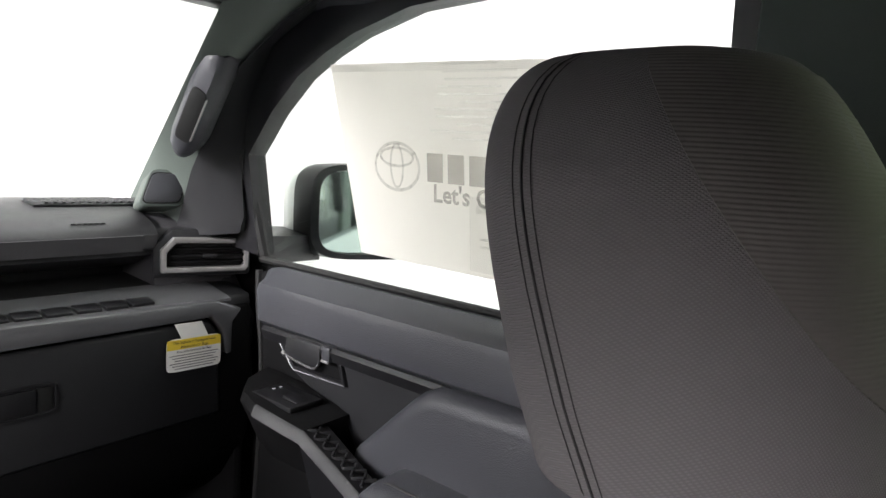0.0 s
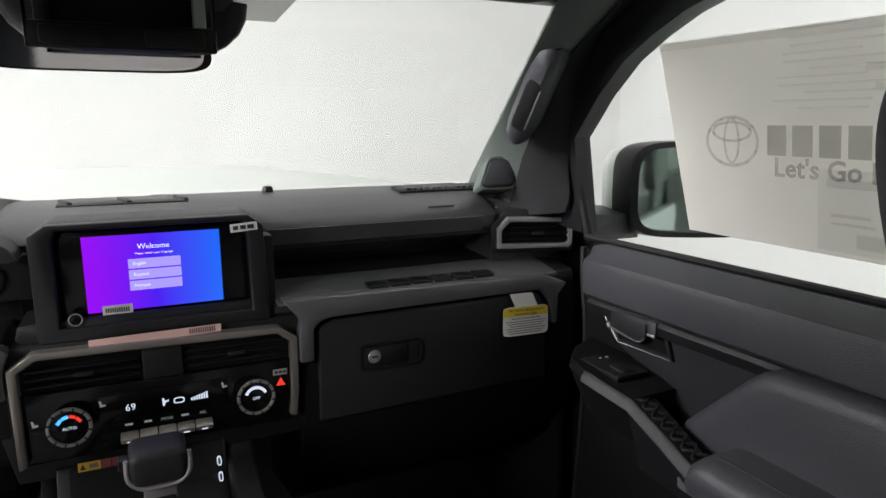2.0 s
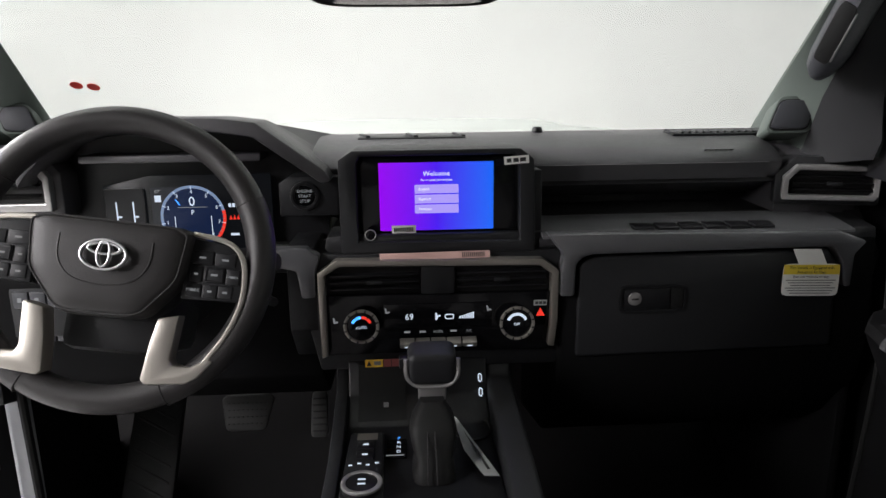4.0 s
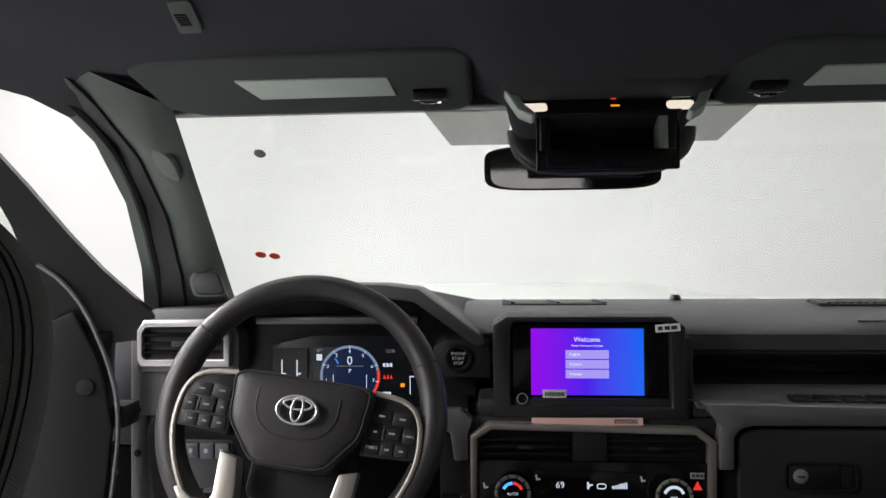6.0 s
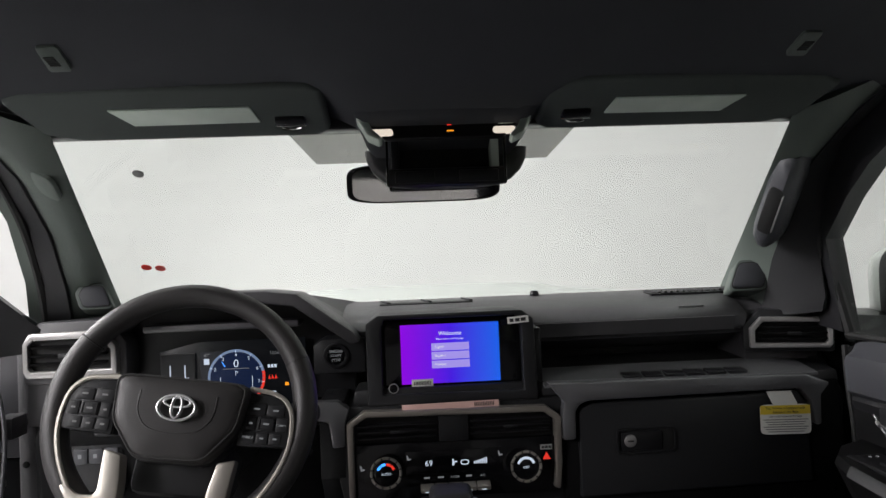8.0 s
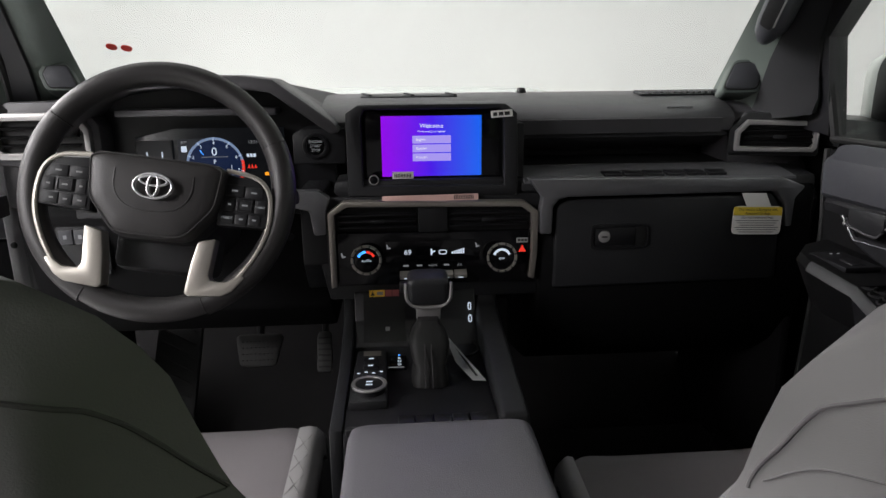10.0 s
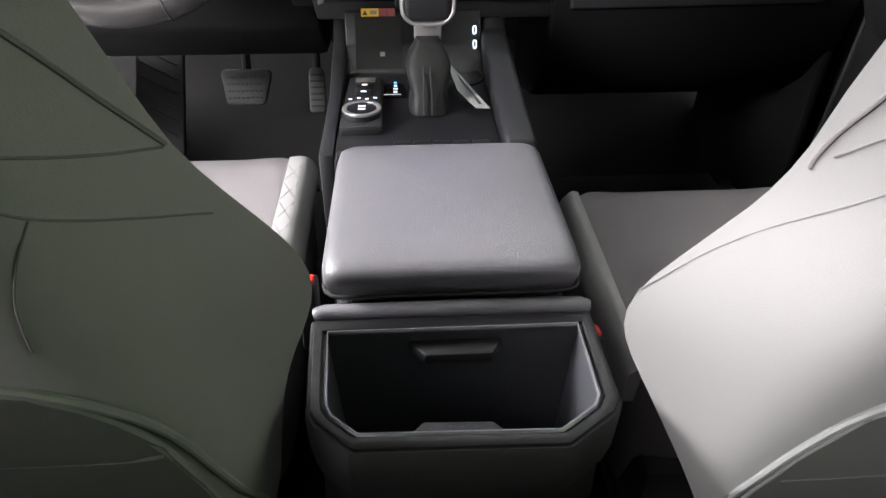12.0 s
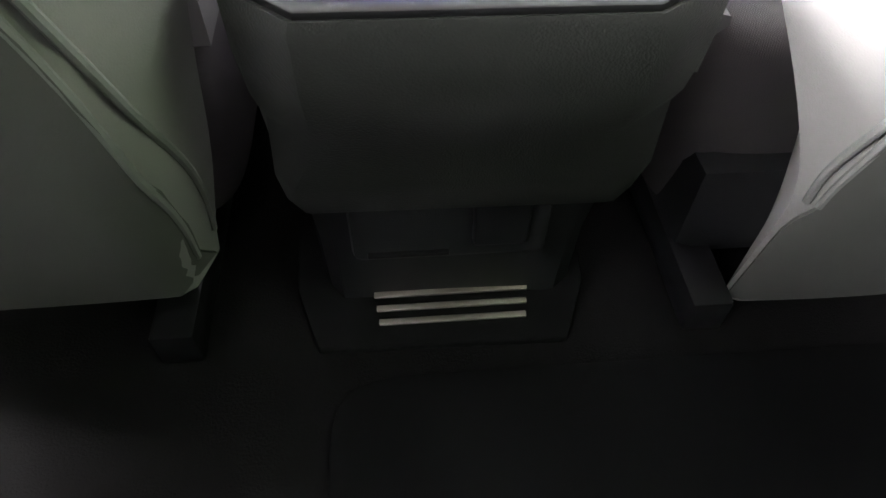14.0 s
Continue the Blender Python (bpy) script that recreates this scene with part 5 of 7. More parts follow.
for k in range(4):
    for c in range(9):
        part("stud", turned(box(-0.040 + 0.010 * c - 0.002, -0.040 + 0.010 * c + 0.002, -0.0105, -0.0075, -0.026 + 0.015 * k, -0.023 + 0.015 * k, 0.0006), B), "rubber", brake)
part("arm", tube([B @ Vector((0.0, 0.01, 0.0)), (-0.39, 1.44, 0.95), (-0.39, 1.42, 1.12)], 0.010), "smooth", brake)
gas = thing("accelerator_pedal", "narrow rubber accelerator pedal", "pedal", (-0.23, 1.36, 0.76), "pedals")
G = pose(-0.228, 1.347, 0.772, -22)
part("pad", turned(prism([(-0.012, 0.050), (0.014, 0.050), (0.018, 0.040), (0.019, -0.044), (0.014, -0.050), (-0.014, -0.050), (-0.019, -0.044), (-0.017, 0.040)], "y", -0.006, 0.006, 0.005), G), "pedal", gas)
for k in range(6):
    part("rib", turned(box(-0.014, 0.016, -0.0085, -0.0055, -0.038 + 0.014 * k, -0.034 + 0.014 * k, 0.0006), G), "rubber", gas)
part("arm", tube([G @ Vector((0.0, 0.01, 0.03)), (-0.225, 1.42, 0.90), (-0.215, 1.40, 1.05)], 0.008), "smooth", gas)
rest = thing("foot_rest", "ribbed black rubber foot rest", "foot rest", (-0.60, 1.35, 0.7))
F_ = pose(-0.585, 1.34, 0.74, -38)
part("pad", turned(box(-0.055, 0.055, -0.01, 0.01, -0.16, 0.16, 0.008), F_), "rubber", rest)
for k in range(8):
    part("rib", turned(box(-0.047, 0.047, -0.0125, -0.009, -0.0025, 0.0025, 0.001), F_ @ pose(0, 0, -0.115 + 0.033 * k, 0, 28, 0)), "rubber", rest)
front_mat = thing("floor_mat", "black ribbed driver floor mat", "floor mat", (-0.42, 0.95, 0.556), "floor mats")
part("mat", prism(oval(-0.43, 0.98, 0.24, 0.33, 28, 7), "z", 0.5555, 0.566, 0.002), "matte", front_mat)


# ---- seats ----
def seat(cx, s, label):
    """A front seat; s = 1 passenger, whose inner side faces the console."""
    st = thing("front_seat", label, "seat", (cx, 0.45, 0.56), "front seats")
    inn = -s
    # height; half widths of the rear face and of the wings; y of rear face, wings and front
    if s < 0:
        spec = ((0.66, 0.185, 0.200, 0.275, 0.320, 0.40), (0.72, 0.200, 0.215, 0.250, 0.310, 0.44), (0.80, 0.215, 0.235, 0.222, 0.295, 0.46),
                (0.88, 0.228, 0.248, 0.198, 0.280, 0.45), (0.96, 0.228, 0.264, 0.174, 0.270, 0.42), (1.04, 0.208, 0.296, 0.150, 0.255, 0.38),
                (1.078, 0.198, 0.302, 0.139, 0.240, 0.355), (1.115, 0.197, 0.296, 0.127, 0.222, 0.33), (1.147, 0.200, 0.277, 0.117, 0.207, 0.31),
                (1.18, 0.203, 0.262, 0.108, 0.187, 0.285), (1.21, 0.205, 0.256, 0.100, 0.171, 0.24), (1.26, 0.205, 0.250, 0.091, 0.147, 0.20),
                (1.294, 0.200, 0.246, 0.088, 0.132, 0.172), (1.318, 0.185, 0.230, 0.088, 0.126, 0.155), (1.337, 0.165, 0.208, 0.090, 0.121, 0.145),
                (1.346, 0.145, 0.186, 0.094, 0.120, 0.140), (1.354, 0.12, 0.163, 0.098, 0.118, 0.135), (1.360, 0.07, 0.10, 0.106, 0.118, 0.13))
    else:
        # lower wings narrowed along a shadow's edge; the shape stands for the shade
        spec = ((0.575, 0.112, 0.126, 0.292, 0.299, 0.40), (0.66, 0.125, 0.139, 0.268, 0.276, 0.40), (0.72, 0.138, 0.152, 0.248, 0.257, 0.44), (0.78, 0.150, 0.164, 0.227, 0.238, 0.455),
                (0.84, 0.169, 0.190, 0.205, 0.239, 0.458), (0.88, 0.178, 0.210, 0.193, 0.246, 0.452), (0.91, 0.184, 0.225, 0.184, 0.252, 0.445), (0.95, 0.185, 0.246, 0.171, 0.265, 0.425),
                (0.988, 0.182, 0.266, 0.163, 0.266, 0.405), (1.01, 0.180, 0.273, 0.157, 0.263, 0.395), (1.03, 0.178, 0.274, 0.151, 0.258, 0.385),
                (1.075, 0.176, 0.257, 0.138, 0.241, 0.355), (1.12, 0.176, 0.236, 0.125, 0.220, 0.325), (1.155, 0.178, 0.224, 0.114, 0.202, 0.305),
                (1.18, 0.180, 0.226, 0.107, 0.187, 0.285), (1.22, 0.185, 0.235, 0.098, 0.165, 0.255), (1.268, 0.185, 0.237, 0.090, 0.142, 0.22),
                (1.297, 0.170, 0.220, 0.089, 0.131, 0.195), (1.312, 0.14, 0.185, 0.092, 0.126, 0.175), (1.322, 0.10, 0.13, 0.099, 0.122, 0.15))

    def between(z):
        for a, b in zip(spec, spec[1:]):
            if a[0] <= z <= b[0]:
                f = (z - a[0]) / (b[0] - a[0])
                return [a[k] + (b[k] - a[k]) * f for k in range(1, 6)]
        return list(spec[0][1:] if z < spec[0][0] else spec[-1][1:])

    def at_height(z):
        """Sizes at a height, eased over a few centimetres except near the top."""
        reach = 0.022 * max(0.0, min(1.0, (1.27 - z) / 0.1))
        near = [between(z + reach * k) for k in (-1.5, -0.75, 0, 0.75, 1.5)]
        return [sum(v[k] for v in near) / 5 for k in range(5)]

    def back_y(x, z):
        """Rear face and wings of the backrest."""
        wr, wm, y0, ym, y1 = at_height(z)
        u = (min(abs(x), wm) - wr) / (wm - wr)
        return y0 + (ym - y0) * (u + math.sqrt(u * u + 0.03)) / (1 + math.sqrt(1.03)) - 0.003 * max(0.0, 1 - (x / wr) ** 2)

    rings = []
    n = 40
    for j in range(n + 1):
        z = spec[0][0] + (spec[-1][0] - spec[0][0]) * j / n
        wr, wm, y0, ym, y1 = at_height(z)
        ring = []
        for k in range(33):
            x = -wm + 2 * wm * k / 32
            ring.append((cx + x, back_y(x, z), z))
        xf = max(0.25 * wm, wm - 1.25 * (y1 - ym))
        front = [(wm + (xf - wm) * k / 6, ym + (y1 - ym) * k / 6) for k in range(1, 7)]
        flat = [(xf - 2 * xf * k / 8, y1 - 0.022 * (1 - (1 - k / 4) ** 2)) for k in range(1, 8)]
        ring += [(cx + x, y, z) for x, y in front + flat + [(-x, y) for x, y in reversed(front)]]
        rings.append(ring)
    part("backrest", loft(rings), "fabric2", st, "grey woven fabric backrest", 60)
    if s < 0:
        seams = [([(0.256, 1.204), (0.244, 1.237), (0.235, 1.263), (0.225, 1.281), (0.214, 1.293), (0.17, 1.312), (0.10, 1.322), (0.05, 1.324)], 0.0013, False),
                 ([(0.255, 1.203), (0.236, 1.213), (0.215, 1.229), (0.203, 1.238), (0.17, 1.246), (0.05, 1.25)], 0.0007, False),
                 ([(0.264, 1.157), (0.238, 1.175), (0.216, 1.196), (0.206, 1.216), (0.201, 1.236)], 0.0006, True),
                 ([(0.216, 1.196), (0.205, 1.175), (0.195, 1.150), (0.188, 1.12)], 0.0006, True)]
    else:
        seams = [([(0.224, 1.178), (0.2275, 1.205), (0.2265, 1.23), (0.225, 1.248), (0.221, 1.266), (0.18, 1.285), (0.10, 1.295)], 0.0013, False),
                 ([(0.222, 1.19), (0.217, 1.214), (0.208, 1.224), (0.15, 1.235), (0.05, 1.24)], 0.0007, False),
                 ([(0.267, 1.045), (0.245, 1.091), (0.225, 1.128), (0.211, 1.159), (0.200, 1.202), (0.16, 1.215), (0.05, 1.222)], 0.0005, False)]
    for half, r, split in seams:
        if split:
            runs = [[(k * a, b, 0) for a, b in half] for k in (-1, 1)]
        else:
            runs = [[(a, b, 0) for a, b in half] + [(-a, b, 0) for a, b in reversed(half)]]
        for run in runs:
            part("seam", tube([(cx + p.x, back_y(p.x, p.y) - 0.0002, p.y) for p in smooth_path(run, 3)], r, 6), "groove", st)
    half = [(0.205, 0.70), (0.217, 0.76), (0.225, 0.82), (0.228, 0.89), (0.226, 0.945), (0.215, 1.013), (0.195, 1.06), (0.168, 1.09), (0.12, 1.11), (0.06, 1.118)] if s < 0 else [(0.156, 0.776), (0.167, 0.82), (0.174, 0.87), (0.1745, 0.905), (0.1685, 0.96), (0.149, 1.023), (0.12, 1.055), (0.07, 1.075)]
    arch = smooth_path([(-a, b, 0) for a, b in half] + [(0, half[-1][1] + 0.006, 0)] + [(a, b, 0) for a, b in reversed(half)], 3)
    for push in (-0.004, 0.004):
        part("piping", tube([(cx + p.x * (1 + push * 5), back_y(p.x * (1 + push * 5), p.y) - 0.002, p.y) for p in arch], 0.0030, 8), "piping", st, "pale stitched piping")
    def arch_half(z):
        # passenger panel spans the full back down here to paint it shaded
        if z < half[0][1]:
            return min(half[0][0], at_height(z)[1]) if s > 0 else half[0][0]
        side = half + [(0.0, half[-1][1] + 0.006)]
        for a, b in zip(side, side[1:]):
            if a[1] <= z <= b[1]:
                return a[0] + (b[0] - a[0]) * (z - a[1]) / (b[1] - a[1])
        return 0.002
    low = []
    for k in range(25):
        z = spec[0][0] + 0.012 + (half[-1][1] - spec[0][0] - 0.008) * k / 24
        w = arch_half(z) * 0.985
        low.append([(cx - w + 2 * w * c / 20, back_y(-w + 2 * w * c / 20, z) - 0.0022, z) for c in range(21)])
    part("back_panel", slab(low, 0.003), "seat_back", st, "cloth back panel with shade in its grey", 60)
    fw, fz = (0.210, 1.001) if s < 0 else (0.163, 0.925)
    fold = smooth_path([(-fw, fz, 0), (-0.4 * fw, fz + 0.010, 0), (0.4 * fw, fz + 0.010, 0), (fw, fz, 0)], 3)
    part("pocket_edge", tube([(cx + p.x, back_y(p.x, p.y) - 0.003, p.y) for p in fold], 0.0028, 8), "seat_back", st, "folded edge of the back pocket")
    # cushion
    mid, reach, wide, drop = (0.598, 0.240, 0.222, 0.075) if s < 0 else (0.567, 0.207, 0.192, 0.115)
    rings = []
    for z, f in ((0.72, 0.94), (0.80, 0.99), (0.88, 1.0), (0.915, 0.985), (0.93, 0.94), (0.935, 0.80), (0.930, 0.4), (0.929, 0.02)):
        ring = []
        for x, y in oval(0, 0, 1, 1, 56, 7):
            side = 0.014 * max(0, abs(x) * f - 0.55) / 0.45
            ring.append((cx + x * wide * f, mid + y * reach * f, max(0.62, z - drop) + (side if z > 0.9 else 0) + 0.010 * y * f))
        rings.append(ring)
    part("cushion", loft(rings), "fabric", st, "grey woven seat cushion", 70)
    edge = 0.040 if s < 0 else 0.026
    for k in (-1, 1):
        part("seam", tube([(cx + k * (wide - edge), mid - 0.82 * reach + 1.72 * reach * q, 0.9385 - drop + 0.017 * (q - 0.5) - 0.03 * max(0, q - 0.9)) for q in [j / 12 for j in range(13)]], 0.0012, 6), "thread", st)
    rows = []
    for y in (-0.85, -0.4, 0.1, 0.5, 0.75, 0.86, 0.93, 0.965):
        zz = 0.9425 - drop + 0.010 * y - 0.25 * max(0, y - 0.86)
        rows.append([(cx + inn * (wide - edge + 0.002), mid + reach * y, zz - 0.006), (cx + inn * (wide - edge + 0.004), mid + reach * y, zz + 0.001), (cx + inn * (wide - edge * 0.5), mid + reach * y, zz + 0.003), (cx + inn * (wide - 0.008), mid + reach * y, zz), (cx + inn * (wide + 0.001), mid + reach * y, zz - 0.010), (cx + inn * (wide + 0.001), mid + reach * y, zz - 0.05), (cx + inn * (wide - 0.02), mid + reach * y, zz - 0.05)])
    part("bolster", loft(rows), "fabric2", st, "patterned light grey side bolster", 50)
    if s < 0:
        for c in range(7):
            for a in (-1, 1):
                y = mid + reach * (0.66 - 0.21 * c)
                part("stitch", tube([(cx + inn * (wide - 0.024 - a * 0.010), y - 0.022, 0.9454 - drop + 0.010 * (y - mid) / reach), (cx + inn * (wide - 0.024 + a * 0.010), y + 0.022, 0.9454 - drop + 0.010 * (y - mid) / reach)], 0.0004, 5), "fabric", st, "diamond stitching")
    part("base", box(cx - 0.17, cx + 0.17, 0.34, mid + reach - 0.055, 0.58, 0.70, 0.02), "plastic", st)
    part("side_cover", box(cx - inn * 0.23 - 0.02, cx - inn * 0.23 + 0.02, 0.30, 0.70, 0.62, 0.76, 0.012), "plastic", st)
    for k in (-1, 1):
        part("rail", box(cx + k * 0.15 - 0.02, cx + k * 0.15 + 0.02, 0.27, 0.76, 0.556, 0.60, 0.004), "smooth", st)
        part("headrest_post", tube([(cx + k * 0.06, 0.13, 1.27), (cx + k * 0.06, 0.122 if s > 0 else 0.11, 1.39 if s > 0 else 1.37)], 0.006), "chrome", st)
    # headrest, leaning forward at the top
    table = ((0.0, 0.50), (0.02, 0.80), (0.08, 0.94), (0.25, 0.985), (0.46, 1.0))

    out, low_z, tall, wide_h, y_mid = (0.020, 1.350, 0.208, 0.117, 0.109) if s > 0 else (-0.034, 1.32, 0.196, 0.143, 0.100)

    def head_at(k, q, h, push=0.0):
        """Point of the headrest's side k at depth q (-1 rear, 1 front) and height h (0 to 1)."""
        if h < 0.45:
            f = next(a[1] + (b[1] - a[1]) * (h - a[0]) / (b[0] - a[0]) for a, b in zip(table, table[1:]) if h <= b[0] + 1e-9)
        else:
            f = max(0.03, (1 - ((h - 0.45) / 0.55) ** 3.0) ** 0.5)
        z = low_z + tall * h
        lean = y_mid + 0.29 * (z - low_z - 0.026)
        grow = (0.080 + 0.012 * h) * (0.55 + 0.45 * f)
        x = max(0.0, 1 - abs(q) ** 3) ** (1 / 3) * wide_h * f * (1.0 + 0.05 * math.sin(math.pi * h)) * (1.05 - 0.17 * h if s > 0 else 1.0)
        y = lean + q * grow
        sink = 2.5 * max(0.0, lean - 0.005 - y) ** 2 * max(0.0, min(1.0, (h - 0.35) / 0.5))
        return Vector((cx + out + k * (x + push), y, z - sink))

    qs = [math.sin(math.pi * (j / 40 - 0.5)) for j in range(41)]
    hs = [0.0, 0.01, 0.02, 0.04, 0.06, 0.08] + [0.08 + 0.72 * j / 30 for j in range(1, 31)] + [0.82, 0.84, 0.86, 0.88, 0.90, 0.92, 0.94, 0.96, 0.975, 0.99, 0.996, 1.0]
    hr = [[head_at(1, q, h) for q in qs] + [head_at(-1, q, h) for q in reversed(qs[1:-1])] for h in hs]
    shell = loft(hr)
    head = part("headrest", shell, "fabric", st, "grey woven fabric headrest", 75)
    rows = []
    for j in range(33):
        h = 0.27 + 0.70 * j / 32
        edge = min(0.2, -1.0 + 1.30 * (h - 0.27) + 0.2 * max(0, h - 0.85))
        ways = [edge + (-1 - edge) * (c / 14) ** 0.8 for c in range(15)]
        row = [head_at(1, q, h) for q in ways] + [head_at(-1, q, h) for q in reversed(ways[:-1])]
        mid_ = Vector((cx + out, y_mid + 0.29 * (row[0].z - low_z - 0.026), row[0].z - 0.01))
        rows.append([p + (p - mid_).normalized() * 0.0011 for p in row])
    part("mesh_insert", slab(rows, 0.0012), "mesh", head, "finely ribbed darker insert", 60)
    for k in (-1, 1):
        for dq, r in ((0.0, 0.0006), (0.06, 0.0003), (-0.06, 0.0003)):
            part("stitch", tube([head_at(k, (0.24 if s > 0 else 0.10) + 0.25 * h + dq, h, 0.0004) for h in [0.03 + 0.94 * j / 24 for j in range(25)]], r, 6), "thread", head, "black stitched seam")
    buckle = thing("belt_buckle", "black seat belt buckle with a red release button", "buckle", (cx + inn * 0.262, 0.35, 0.90), "belt buckles")
    bx, by, bz = (-0.130, 0.42, 0.935) if s < 0 else (0.156, 0.385, 0.885)
    part("body", turned(box(-0.008, 0.008, -0.018, 0.018, -0.07, 0.0, 0.004), pose(bx, by, bz, -15)), "smooth", buckle)
    part("button", turned(box(-0.006, 0.006, -0.012, 0.006, -0.004, 0.004, 0.002), pose(bx, by, bz, -15)), "red", buckle, "red release button")
    return st


seat(-0.392, -1, "grey fabric driver seat beside the console")
seat(0.400, 1, "grey fabric passenger seat beside the console")


# ---- doors ----
def belt(y):
    return 1.311 + (0.912 - y) * 0.004


def door_panel(s, label):
    """A front door with its trim, frame and pane; closed place, s = 1 passenger."""
    d = thing("door_1" if s > 0 else "door_2", label, "door", (s * 0.775, 1.10, 0.9), "front doors", "structure")
    mir = (lambda p: p) if s > 0 else (lambda p: (-p[0], *p[1:]))
    P = lambda rings: [[mir(p) for p in r] for r in rings]
    up = []
    for y, e in ((0.890, 0.020), (0.884, 0.012), (0.874, 0.005), (0.860, 0.0), (0.78, 0.0), (0.6, 0.0), (0.4, 0.0), (0.20, 0.0)):
        b = belt(y) - 0.4 * e
        up.append([(0.725, y, b), (0.700, y, b + 0.001), (0.676 + e, y, b - 0.015), (0.6665 + e, y, b - 0.021), (0.663 + e, y, b - 0.030), (0.666 + e, y, b - 0.078), (0.676 + e, y, b - 0.086), (0.725, y, b - 0.086)])
    part("upper_trim", loft(P(up)), "leather", d, "charcoal soft-touch upper trim", 30)
    strip = [[(0.672, y, belt(y) - 0.086), (0.668, y, belt(y) - 0.092), (0.672, y, belt(y) - 0.106), (0.70, y, belt(y) - 0.106), (0.70, y, belt(y) - 0.086)] for y in (0.86, 0.6, 0.25)]
    part("trim_strip", loft(P(strip)), "smooth", d)
    if s > 0:
        # near-black panel where the unlit front of the trim fades out
        part("front_panel", prism([(0.905, 1.30), (0.90, 1.10), (0.93, 0.60), (0.60, 0.60), (0.60, 1.30)], "x", 0.696, 0.73, 0.004), "matte", d, "near-black front end of the trim, shade in its colour")
        body = [(0.880, 1.285), (0.872, 1.245), (0.848, 1.208), (0.806, 1.167), (0.760, 1.149), (0.692, 1.137), (0.672, 1.115), (0.64, 1.06), (0.62, 0.90), (0.25, 0.90), (0.25, 1.285)]
        part("inner_trim", prism(body, "x", 0.680, 0.700, 0.009, 3), "plastic", d, "black grained door trim", 60)
        bol = [(0.640, 1.098), (0.535, 1.202), (0.519, 1.215), (0.498, 1.226), (0.42, 1.230), (0.26, 1.236), (0.26, 1.06), (0.60, 1.06)]
        part("bolster", prism(bol, "x", 0.646, 0.70, 0.022, 4), "leather", d, "black padded door insert", 60)
    else:
        body = [(0.905, 1.24), (0.885, 1.16), (0.89, 0.95), (0.93, 0.60), (0.25, 0.60), (0.25, 1.25)]
        part("inner_trim", prism(body, "x", s * 0.682, s * 0.73, 0.008), "plastic", d, "black grained door trim")
        bol = [(0.640, 1.100), (0.540, 1.204), (0.515, 1.214), (0.26, 1.238), (0.26, 1.06), (0.56, 1.06)]
        part("bolster", prism(bol, "x", s * 0.652, s * 0.69, 0.012, 3), "leather", d, "black padded door insert", 60)
    # armrest: flat switch plate in front, then the grip that slopes down to the elbow pad
    edge = [(0.870, 0.680, 1.149), (0.850, 0.640, 1.149), (0.81, 0.606, 1.148), (0.76, 0.592, 1.146), (0.70, 0.595, 1.140), (0.667, 0.600, 1.135), (0.60, 0.594, 1.116), (0.542, 0.588, 1.099)]
    # body near-black for its shaded side
    part("armrest", loft(P([[(x, y, z), (x + 0.004, y, z + 0.001), (0.69, y, z + 0.002), (0.69, y, 1.06), (x + 0.03, y, 1.06), (x - 0.006, y, z - 0.012)] for y, x, z in edge[:6]])), "matte", d, "black armrest with switch plate", 40)
    part("grip", loft(P([[(x, y, z), (x + 0.042 - 0.004 * k, y, z - 0.004), (x + 0.040 - 0.004 * k, y, 1.03), (x + 0.02, y, 1.03), (x - 0.006, y, z - 0.012)] for k, (y, x, z) in enumerate(edge[5:])])), "smooth", d, "sloping black grip", 40)
    # lip in a lighter plastic, standing for the lit chamfer
    part("arm_edge", loft(P([[(x + 0.001, y, z + 0.0008), (x - 0.003, y, z - 0.002), (x - 0.008, y, z - 0.014), (x - 0.004, y, z - 0.014), (x + 0.003, y, z - 0.002)] for y, x, z in edge[3:]])), "plastic", d, "rounded lip of the armrest", 60)
    for k in range(24):
        f = (k // 2) / 11.5
        y, x, z = 0.664 - 0.112 * f, 0.6125 - 0.010 * f + 0.014 * (k % 2), 1.1335 - 0.0305 * f - 0.0015 * (k % 2)
        part("grip_ridge", turned(box(-0.0075, 0.0075, -0.0016, 0.0016, -0.002, 0.0022, 0.0006), pose(s * x, y, z, -16, 0, s * (38 if (k + k // 2) % 2 else -38))), "plastic", d)
    part("pocket", box(min(s * 0.632, s * 0.668), max(s * 0.632, s * 0.668), 0.52, 0.67, 1.05, 1.06, 0.002), "rubber", d)
    pad = lambda y, f: [(0.580, y, 1.070), (0.574, y, 1.085), (0.574 + 0.004 * (1 - f), y, 1.102 - 0.006 * (1 - f)), (0.583, y, 1.114 - 0.010 * (1 - f)), (0.602, y, 1.1205 - 0.014 * (1 - f)), (0.655, y, 1.122 - 0.014 * (1 - f)), (0.69, y, 1.122 - 0.014 * (1 - f)), (0.69, y, 1.07)]
    part("elbow_pad", loft(P([pad(0.541, 0.0), pad(0.537, 0.5), pad(0.528, 0.85), pad(0.512, 1.0), pad(0.40, 1.0), pad(0.26, 1.0)])), "leather", d, "black stitched elbow pad", 60)
    part("pad_seam", tube([mir((0.603, y, z)) for y, z in ((0.535, 1.114), (0.512, 1.1212), (0.40, 1.1212), (0.26, 1.1212))], 0.0014, 6), "thread", d)
    part("arm_side", box(min(s * 0.600, s * 0.69), max(s * 0.600, s * 0.69), 0.26, 0.56, 0.96, 1.069, 0.006), "matte", d)
    part("arm_trim", loft(P([[(0.592, y, 1.060), (0.591, y, 1.074), (0.604, y, 1.076), (0.604, y, 1.058)] for y in (0.568, 0.4, 0.26)])), "graphite", d, "graphite armrest strip")
